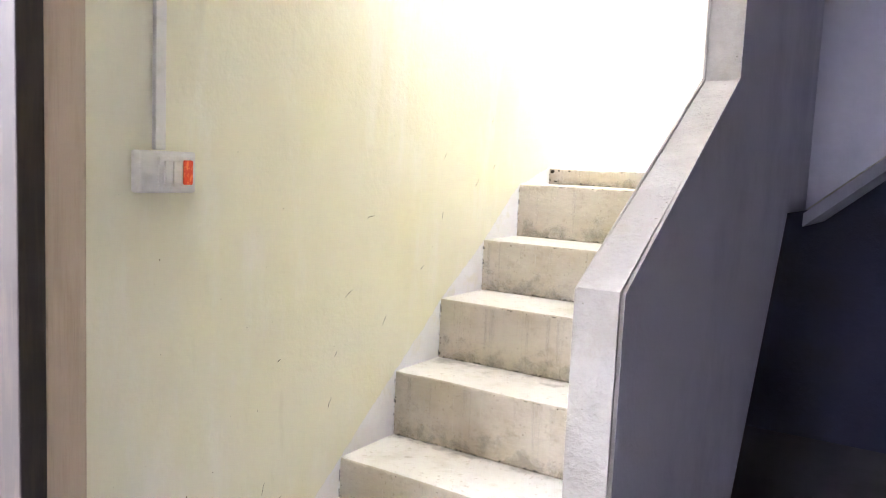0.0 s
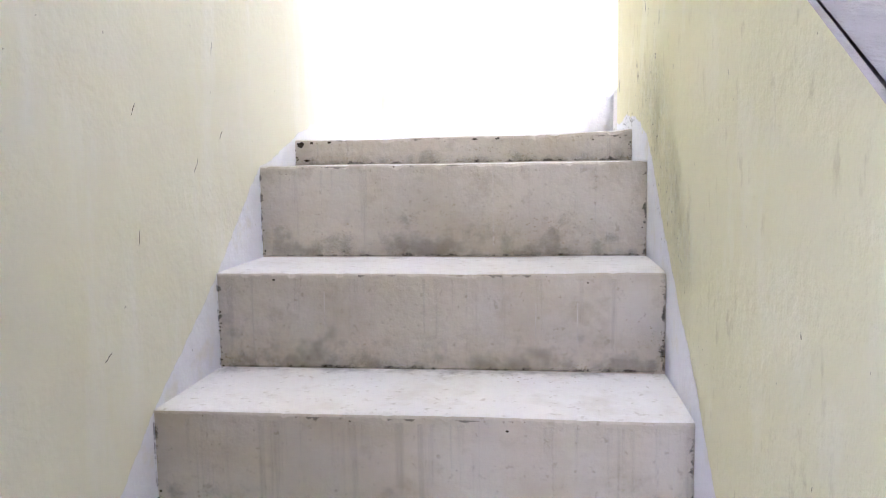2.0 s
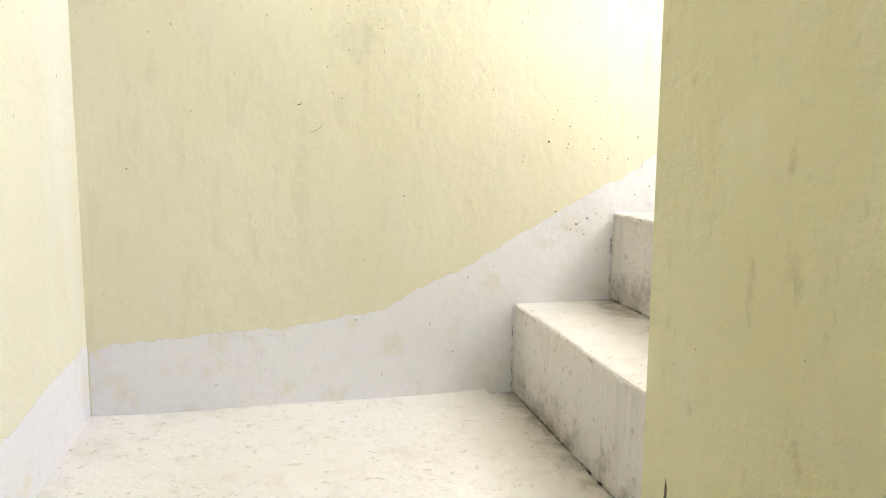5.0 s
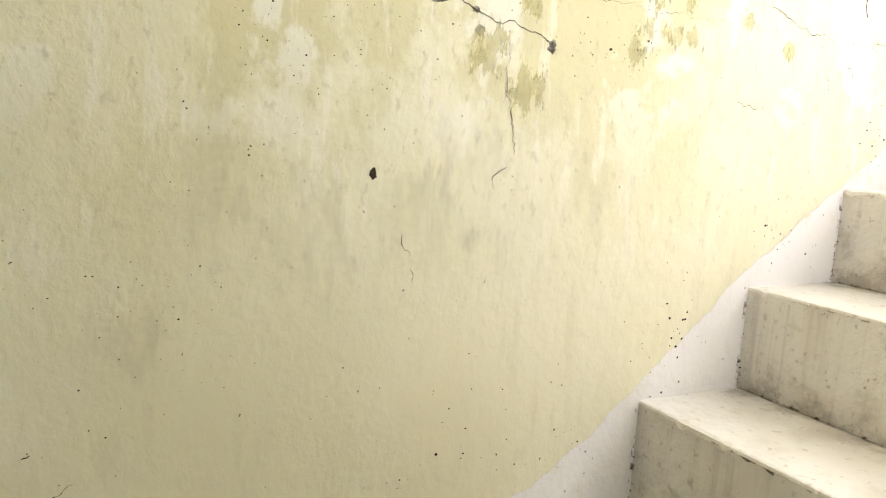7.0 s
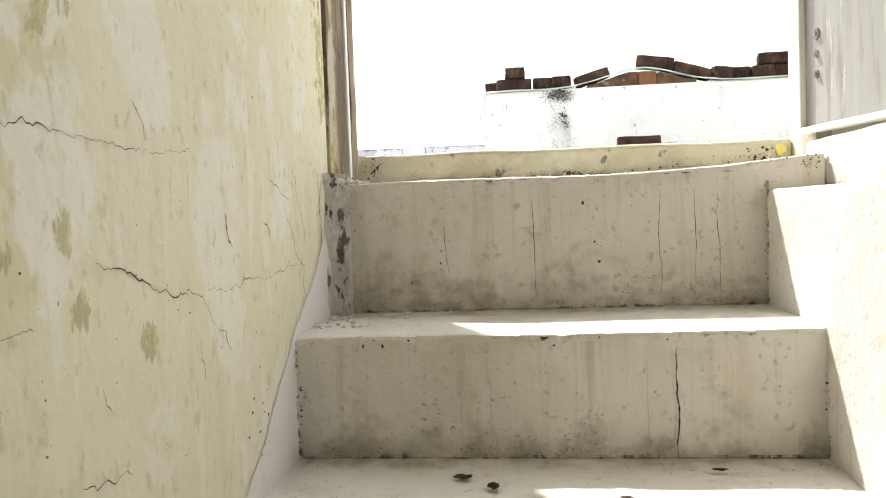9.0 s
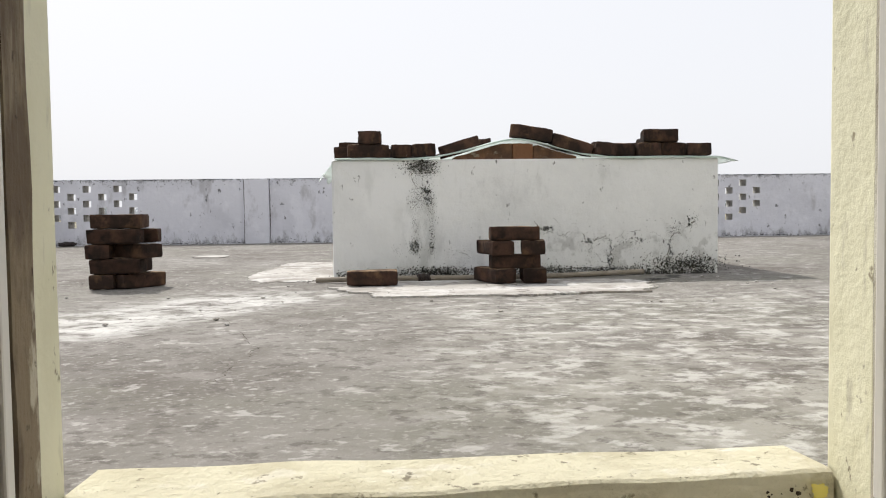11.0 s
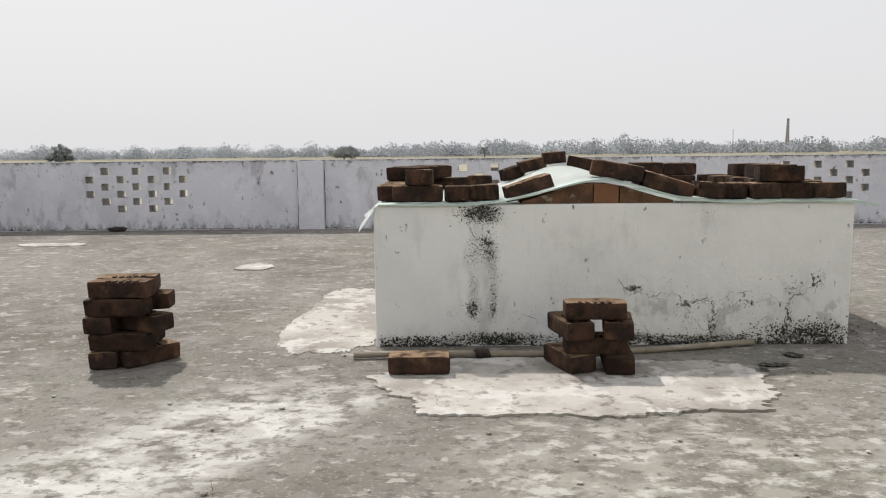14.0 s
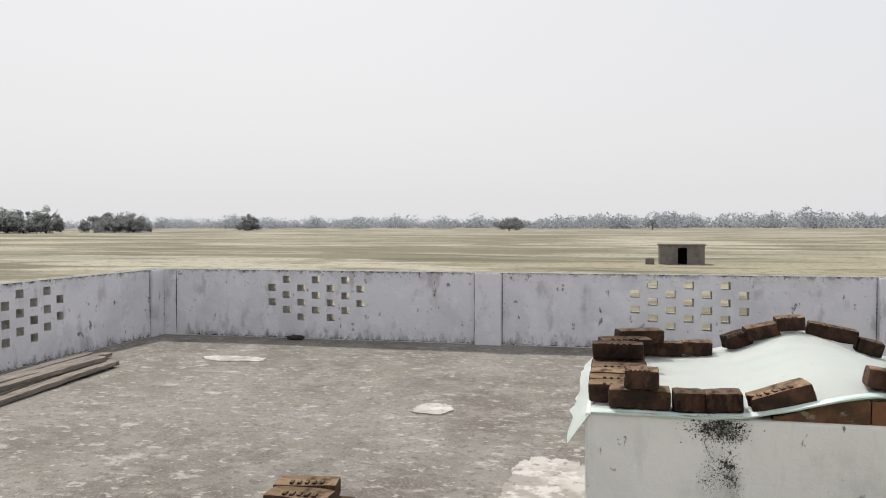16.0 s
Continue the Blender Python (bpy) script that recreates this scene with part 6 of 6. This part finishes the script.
def crown_mesh(seed, spread, height, base, clumps, leaves, size):
    """Crown of many small leaf cards in uneven clumps."""
    rnd = random.Random(seed)
    bm = bmesh.new()
    for _ in range(clumps):
        a, r = rnd.uniform(0, 6.283), math.sqrt(rnd.random()) * spread
        c = Vector((r * math.cos(a), r * math.sin(a), base + height * (0.12 + 0.88 * rnd.random() * (1 - 0.7 * (r / spread) ** 2))))
        rad = rnd.uniform(0.12, 0.30) * spread
        for _ in range(leaves):
            d = Vector((rnd.gauss(0, 1), rnd.gauss(0, 1), rnd.gauss(0, 0.65)))
            p = c + d.normalized() * rad * rnd.random() ** 0.4
            s = size * rnd.uniform(0.5, 1.4)
            u = Vector((rnd.gauss(0, 1), rnd.gauss(0, 1), rnd.gauss(0, 1))).normalized()
            w = u.orthogonal().normalized()
            bm.faces.new([bm.verts.new(p + u * s * i + w * s * 0.7 * j) for i, j in ((-1, 0), (0, -1), (1, 0), (0, 1))])
    return bm


def tree(x, y, h, spread, seed, label, bare=False):
    t = thing("tree", label, "tree", (x, y, G_Z))
    rnd = random.Random(seed)
    bm = bmesh.new()
    add_tube(bm, (0, 0, -0.2), (0.2, 0.1, h * 0.35), h * 0.045, h * 0.03, 8)
    for k in range(7):
        a = k * 0.9 + rnd.random()
        tip = Vector((spread * 0.7 * math.cos(a), spread * 0.7 * math.sin(a), h * rnd.uniform(0.6, 0.92)))
        mid = Vector((0.2, 0.1, h * 0.3)).lerp(tip, 0.5) + Vector((0, 0, h * 0.05))
        add_tube(bm, (0.2, 0.1, h * 0.3), mid, h * 0.022, h * 0.014, 6)
        add_tube(bm, mid, tip, h * 0.014, h * 0.005, 6)
    part("trunk", bm, TRUNK, t)
    part("crown", crown_mesh(seed, spread, h * (0.72 if h < 12 or bare else 0.92), h * (0.16 if h < 12 or bare else 0.0), 20 if bare else 60, 30 if bare else 110, h * 0.040), LEAF, t)
    return t


def at_bearing(yc, dist):
    """A place seen from the roof door at that sideways slope and distance."""
    return 3.08 + dist, -0.21 + yc * dist


for k, (slope, dist, h, sp, bare) in enumerate(((0.1404, 560, 10.5, 10.5, False), (-0.0377, 640, 11, 4.5, True), (0.505, 600, 14, 9.5, False), (0.685, 430, 13, 11, False), (0.715, 430, 14, 13, False),
                                                (0.745, 440, 12, 10, False), (0.83, 380, 15, 9, False), (0.87, 380, 13, 11, False), (0.90, 390, 15, 12, False), (0.94, 370, 20, 14, False))):
    x, y = at_bearing(slope, dist)
    tree(x, y, h, sp, 50 + k, "lone tree far out in the fields, greyed for haze" if k < 3 else "dark tree at the edge of the fields, greyed for haze", bare)
rnd = random.Random(11)
bm = bmesh.new()
for k in range(640):
    slope = rnd.uniform(-1.6, 1.6)
    dist = rnd.uniform(900, 1500)
    x, y = at_bearing(slope, dist)
    dens = noise.noise((slope * 3.1, 0.0, 2.0)) + 0.35 * noise.noise((slope * 13, 1.0, 0.0))
    h = max(9.0, 16 + 17 * dens + rnd.uniform(-3, 5))
    sp = rnd.uniform(9, 26)
    for _ in range(420):
        a, r = rnd.uniform(0, 6.283), math.sqrt(rnd.random())
        p = Vector((x + sp * r * math.cos(a), y + sp * r * math.sin(a), G_Z + h * (0.02 + 0.98 * rnd.random() ** 1.3 * (1 - 0.75 * r * r))))
        s = rnd.uniform(0.7, 1.7)
        u = Vector((rnd.gauss(0, 1), rnd.gauss(0, 1), rnd.gauss(0, 1))).normalized()
        w = u.orthogonal().normalized()
        bm.faces.new([bm.verts.new(p + u * s * i + w * s * 0.7 * j) for i, j in ((-1, 0), (0, -1), (1, 0), (0, 1))])
tagged(mesh_ob("backdrop_treeline", bm, FARLEAF), "line of distant trees with pale haze in their colour", "treeline", kind="stuff")

hut = thing("hut", "small grey brick hut with a dark doorway in the field", "hut", (95.0, -6.9, G_Z), 0)
bm = panel([-2.45, -0.55, 0.45, 2.45], [0, 1.9, 2.15], lambda u, z: -0.55 < u < 0.45 and z < 1.9, lambda u, z, d: (0.2 * d, u, z))
part("wall", bm, HUTWALL, hut)
part("wall", box(0.2, 3.2, 2.25, 2.45, 0, 2.15), HUTWALL, hut)
part("wall", box(0.2, 3.2, -2.45, -2.25, 0, 2.15), HUTWALL, hut)
# Back wall carries the doorway's inner shade as colour.
part("wall", box(3.0, 3.2, -2.24, 2.24, 0, 2.15), DARK, hut)
part("roof", box(-0.15, 3.3, -2.6, 2.6, 2.152, 2.30, 0.02), HUTWALL, hut)
low_wall = thing("low_brick_wall", "low dark brick wall beside the hut", "wall", (95.0, -3.4, G_Z))
part("wall", box(0, 0.4, -0.5, 0.5, 0, 0.7, 0.03), HUTWALL, low_wall)

x, y = at_bearing(-0.418, 1000)
ch = thing("kiln_chimney", "tall tapering brick kiln chimney far away", "chimney", (x, y, G_Z))
bm = bmesh.new()
add_tube(bm, (0, 0, 0), (0, 0, 42), 3.0, 1.4, 20)
shaft = part("shaft", bm, KILN, ch)
bm = bmesh.new()
add_tube(bm, (0, 0, 40.5), (0, 0, 42.3), 1.65, 1.65, 20)
part("rim", bm, KILN, shaft)
x, y = at_bearing(-0.35, 1000)
mast = thing("lattice_mast", "thin radio mast on the horizon", "mast", (x, y, G_Z))
bm = bmesh.new()
add_tube(bm, (0, 0, 0), (0, 0, 30), 0.5, 0.25, 6)
for k in range(3):
    add_tube(bm, (-1.2, 0, 24 + 2 * k), (1.2, 0, 24 + 2 * k), 0.15, 0.15, 5)
part("pole", bm, KILN, mast)

# ---- rain stains on the parapets ----
for name, a, b, where in (("wall_parapet_east", Y_S, Y_N, lambda u, w, d: (X_E - d - 0.001, u, w)), ("wall_parapet_north", 4.0, X_E, lambda u, w, d: (u, Y_N - d - 0.001, w))):
    wall = bpy.data.objects[name]
    film("rain_stain", a, b, PAR_TOP - 0.006, PAR_TOP - 0.068, where, RAINFOOT, wall, "grey rain stain under the top")
    film("mould_line", a, b, PAR_TOP - 0.004, PAR_TOP - 0.040, where, MOULDFOOT, wall, "black mould under the top", lift=0.001)
    film("rain_stain", a, b, ROOF_Z + 0.006, ROOF_Z + 0.19, where, RAINFOOT, wall, "grey splash stain at the foot")
    film("mould_line", a, b, ROOF_Z + 0.006, ROOF_Z + 0.05, where, MOULDFOOT, wall, "black mould at the foot", lift=0.001)

# ---- dirt, rubble and small marks ----
floor_ob = bpy.data.objects["floor_terrace"]
onfloor = lambda u, w, d: (u, w, ROOF_Z + 0.006 + d)
for k, (u, w, h, l, wd) in enumerate(((4.10, 0.05, 195, 0.24, 0.003), (3.86, -0.02, 190, 0.2, 0.003), (3.66, -0.03, 175, 0.3, 0.0025), (4.5, 0.2, 200, 0.3, 0.002))):
    crack("crack", (u, w), h, l, wd, onfloor, floor_ob, 500 + k, 1.0)
for k, (u, w, a, b) in enumerate(((5.56, -1.66, 0.025, 0.06), (5.70, -1.80, 0.035, 0.04), (5.48, -1.60, 0.04, 0.015))):
    flake("damp_mark", (u, w), (a, b), MOULD, onfloor, floor_ob, 30.0 + k, "dark damp mark")
rnd = random.Random(83)
for k in range(16):
    crack("crack", (5.05 + 0.42 * rnd.random(), -0.35 - 0.95 * rnd.random()), rnd.choice((80, 95, 100, 10, -15, 170)), rnd.uniform(0.08, 0.2), rnd.uniform(0.001, 0.0022), onfloor, floor_ob, 520 + k, 1.0)
for k, y in enumerate((-0.30, -0.52, -0.75, -0.98)):
    crack("crack", (4.965 + 0.02 * (k % 2), y), -92 + 6 * (k % 2), 0.24, 0.005, onfloor, floor_ob, 550 + k, 0.8)
thr = bpy.data.objects["door_threshold"]
rnd = random.Random(77)
onthr = lambda u, w, d: (2.735 + 0.045 * (-u) - 0.005 - d, u, w)
smudge("grime", ((-0.035, 1.545, 0.012, 0.012, 40, 0.0040), (-0.24, 1.516, 0.03, 0.003, 16, 0.0034), (-0.30, 1.522, 0.006, 0.005, 8, 0.0045),
                 (-0.47, 1.518, 0.03, 0.003, 20, 0.0036), (-0.66, 1.522, 0.03, 0.004, 18, 0.0034), (-0.85, 1.540, 0.015, 0.007, 26, 0.0045)),
       onthr, CRACK, thr, "dark holes and dirt along the foot", 711)
film("grime", -0.905, 0.01, 1.510, 1.532, onthr, SOOT, thr, "black dirt along the foot", lift=0.002)
film("dirt", -0.905, 0.01, 1.508, 1.556, onthr, RISERDIRT, thr, "brown dirt", lift=0.001)
for k, (y, l, wd) in enumerate(((-0.02, 0.16, 0.003), (-0.30, 0.12, 0.002), (-0.46, 0.12, 0.003), (-0.66, 0.16, 0.002))):
    crack("crack", (y, 1.513 + 0.004 * max(0.0, -y - 0.5) / 0.3), 180, l, wd, onthr, thr, 720 + k, 0.5)
flake("paint_spill", (-0.892, 1.552), (0.011, 0.010), LEMON, onthr, thr, 3.3, "lemon yellow paint spill")
# crumbling plaster in the corner beside the top riser
bm = bmesh.new()
grid = []
for a in steps(0.0, 1.0, 16):
    row = []
    for z in steps(1.235, 1.522, 34):
        out = 0.026 * math.sin(math.pi * a) * (0.3 + noise.noise((a * 4, z * 18, 3.0)) + 0.7 * noise.noise((a * 9, z * 50, 6.0)))
        row.append(bm.verts.new((2.425 + 0.076 * a - 0.3 * out, 0.002 - 0.034 * a ** 1.6 - 0.7 * out, z)))
    grid.append(row)
for a, b in zip(grid, grid[1:]):
    for k in range(len(a) - 1):
        bm.faces.new((a[k], b[k], b[k + 1], a[k + 1]))
lid = [r[-1] for r in grid] + [bm.verts.new((2.50, 0.02, 1.522)), bm.verts.new((2.43, 0.02, 1.522))]
bm.faces.new(lid)
tagged(part("crumbled_corner", bm, CRUMBLE, north, "crumbling white plaster with holes"), kind="structure")
smudge("grime", ((-0.80, 1.519, 0.04, 0.003, 40, 0.002), (-0.86, 1.51, 0.01, 0.008, 30, 0.0025)), lambda u, w, d: (2.497 - d, u, w), CRACK, stairs, "dark chips at the end of the step", 731)
slab = bpy.data.objects["ceiling_room"]
# Dark spots: some dirt, and the shadow below the leaf painted on.
smudge("dirt", tuple((2.62 - 0.10 * k, -0.925 - 0.017 * k, 0.03, 0.008, 60, 0.005) for k in range(8)), lambda u, w, d: (u, w, 1.5555 + d), CRACK, slab, "dirt and painted shadow under the door leaf", 732)
ledge = bpy.data.objects["wall_flight_side"]
film("grime", 1.6, 2.61, 1.464, 1.495, lambda u, w, d: (u, -0.8885 + d, w), SOOT, slab, "black dirt in the joint", lift=0.002)
film("dirt", 1.6, 2.61, 1.464, 1.535, lambda u, w, d: (u, -0.8885 + d, w), RISERDIRT, slab, "brown dirt splashes", lift=0.001)
film("dirt", 1.6, 2.51, -0.885, -0.81, lambda u, w, d: (u, w, 1.467 + d), TREADDIRT, ledge, "ochre dust in the corner", lift=0.001)
smudge("dirt", ((2.40, -0.80, 0.06, 0.006, 60, 0.003), (2.48, -0.82, 0.02, 0.02, 50, 0.004), (2.1, -0.86, 0.2, 0.02, 60, 0.003), (2.3, -0.885, 0.15, 0.004, 60, 0.004)), lambda u, w, d: (u, w, 1.466 + d), DIRT, ledge, "brown dirt on the ledge", 733)
bm = bmesh.new()
for k in range(120):
    if k < 45:                                              # broken mortar at the jamb foot
        p = Vector((2.42 + 0.16 * rnd.random(), -0.012 - 0.05 * rnd.random() ** 2, 1.506))
    elif k < 75:                                            # crumbs on the step below the top one
        p = Vector((2.30 + 0.18 * rnd.random(), -0.01 - 0.14 * rnd.random() ** 2, 1.260))
    elif k < 95:                                            # along the right end of the top step
        p = Vector((2.53 + 0.16 * rnd.random(), -0.80 - 0.08 * rnd.random(), 1.520))
    else:
        p = Vector((2.60 + 0.1 * rnd.random(), -0.2 - 0.6 * rnd.random(), 1.508))
    r = rnd.uniform(0.002, 0.008) * (0.6 if k >= 75 else 1.0)
    geo = bmesh.ops.create_icosphere(bm, subdivisions=1, radius=r)
    for v in geo["verts"]:
        v.co = p + Vector((v.co.x, v.co.y, v.co.z * 0.7)) * rnd.uniform(0.7, 1.3)
tagged(mesh_ob("mortar_crumbs", bm, STEP), "white mortar crumbs on the top steps", "rubble", kind="stuff")
bm = bmesh.new()
for k in range(70):
    p = Vector((4.2 + 2.2 * rnd.random(), 1.2 - 3.4 * rnd.random(), ROOF_Z + 0.004))
    if TX0 - 0.05 < p.x and TY0 < p.y < TY1:
        continue
    r = rnd.uniform(0.003, 0.009)
    geo = bmesh.ops.create_icosphere(bm, subdivisions=1, radius=r)
    for v in geo["verts"]:
        v.co = p + Vector((v.co.x * 1.3, v.co.y * 1.3, v.co.z * 0.6)) * rnd.uniform(0.7, 1.3)
tagged(mesh_ob("grit", bm, PATCH), "loose grit and chips on the terrace", "grit", kind="stuff")
# dark seams beside the pilasters
east = bpy.data.objects["wall_parapet_east"]
for k, y in enumerate((1.035 - 0.02, 1.305 + 0.012, -2.93, -2.605, 5.03, 4.86)):
    crack("seam", (y, PAR_TOP - 0.01), -90, 0.74, 0.012 if k < 4 else 0.02, lambda u, w, d: (X_E - d - 0.001, u, w), east, 600 + k, 0.12)
north_par = bpy.data.objects["wall_parapet_north"]
for k, x in enumerate((X_E - 0.235, X_E - 0.01)):
    crack("seam", (x, PAR_TOP - 0.01), -90, 0.74, 0.02, lambda u, w, d: (u, Y_N - d - 0.001, w), north_par, 620 + k, 0.12)
# knocks and rain runs on the upper steps
onh5 = lambda u, w, d: (2.224 - 0.0045 - d, u, w)
onh6 = lambda u, w, d: (2.503 - 0.0045 - d, u, w)
onh3 = lambda u, w, d: (1.982 - 0.0050 - d, u, w)
crack("rain_run", (-0.575, 1.235), -91, 0.165, 0.0034, onh5, stairs, 801, 0.25, "dark rain run")
for k, (y, top, l, wd) in enumerate(((-0.372, 1.46, 0.19, 0.0018), (-0.208, 1.42, 0.09, 0.0014), (-0.60, 1.47, 0.19, 0.0016), (-0.66, 1.47, 0.17, 0.0014), (-0.70, 1.46, 0.18, 0.0014))):
    crack("rain_run", (y, top), -91, l, wd, onh6, stairs, 810 + k, 0.2, "dark rain run")
for k, (y, w, a, b, where) in enumerate(((-0.130, 1.055, 0.021, 0.007, onh3), (-0.464, 1.452, 0.004, 0.007, onh6), (-0.483, 1.381, 0.004, 0.004, onh6), (-0.49, 1.345, 0.006, 0.004, onh6), (-0.20, 1.35, 0.003, 0.004, onh6),
                                         (-0.11, 1.244, 0.003, 0.006, onh5), (-0.14, 1.243, 0.004, 0.006, onh5), (-0.60, 1.06, 0.02, 0.004, onh3))):
    flake("knock", (y, w), (a * (1.0 if k in (0, 7) else 0.5), b * (1.0 if k in (0, 7) else 0.55)), CRACK, where, stairs, 120.0 + k, "dark knock in the cement")
for k, (x, y, a, b) in enumerate(((2.128, -0.266, 0.010, 0.014), (2.092, -0.310, 0.012, 0.008), (2.05, -0.48, 0.006, 0.010), (2.16, -0.62, 0.006, 0.012))):
    flake("knock", (x, y), (a, b), CRACK, lambda u, w, d: (u, w, 1.0735 + d), stairs, 140.0 + k, "dark hole in the tread")
smudge("chips", ((1.487, -0.337, 0.010, 0.012, 16, 0.004),), lambda u, w, d: (1.487 - 0.005 - d, w, 0.60 + (u - 1.487)), GOUGE, stairs, "chipped cement", 821)
# chipped black corner of the landing edge and knocks on the steps
landing = bpy.data.objects["landing"]
onedge = lambda u, w, d: (u, LOW[0][0] - 0.006 - d, w)
for k, (u, w, a, b) in enumerate(((0.018, -0.014, 0.012, 0.008), (0.05, -0.010, 0.004, 0.004), (0.10, -0.009, 0.005, 0.003), (0.035, -0.058, 0.007, 0.003), (0.50, -0.008, 0.008, 0.002), (0.56, -0.008, 0.006, 0.002))):
    flake("chip", (u, w), (a, b), CRACK, onedge, landing, 50.0 + k, "dark chip in the edge")
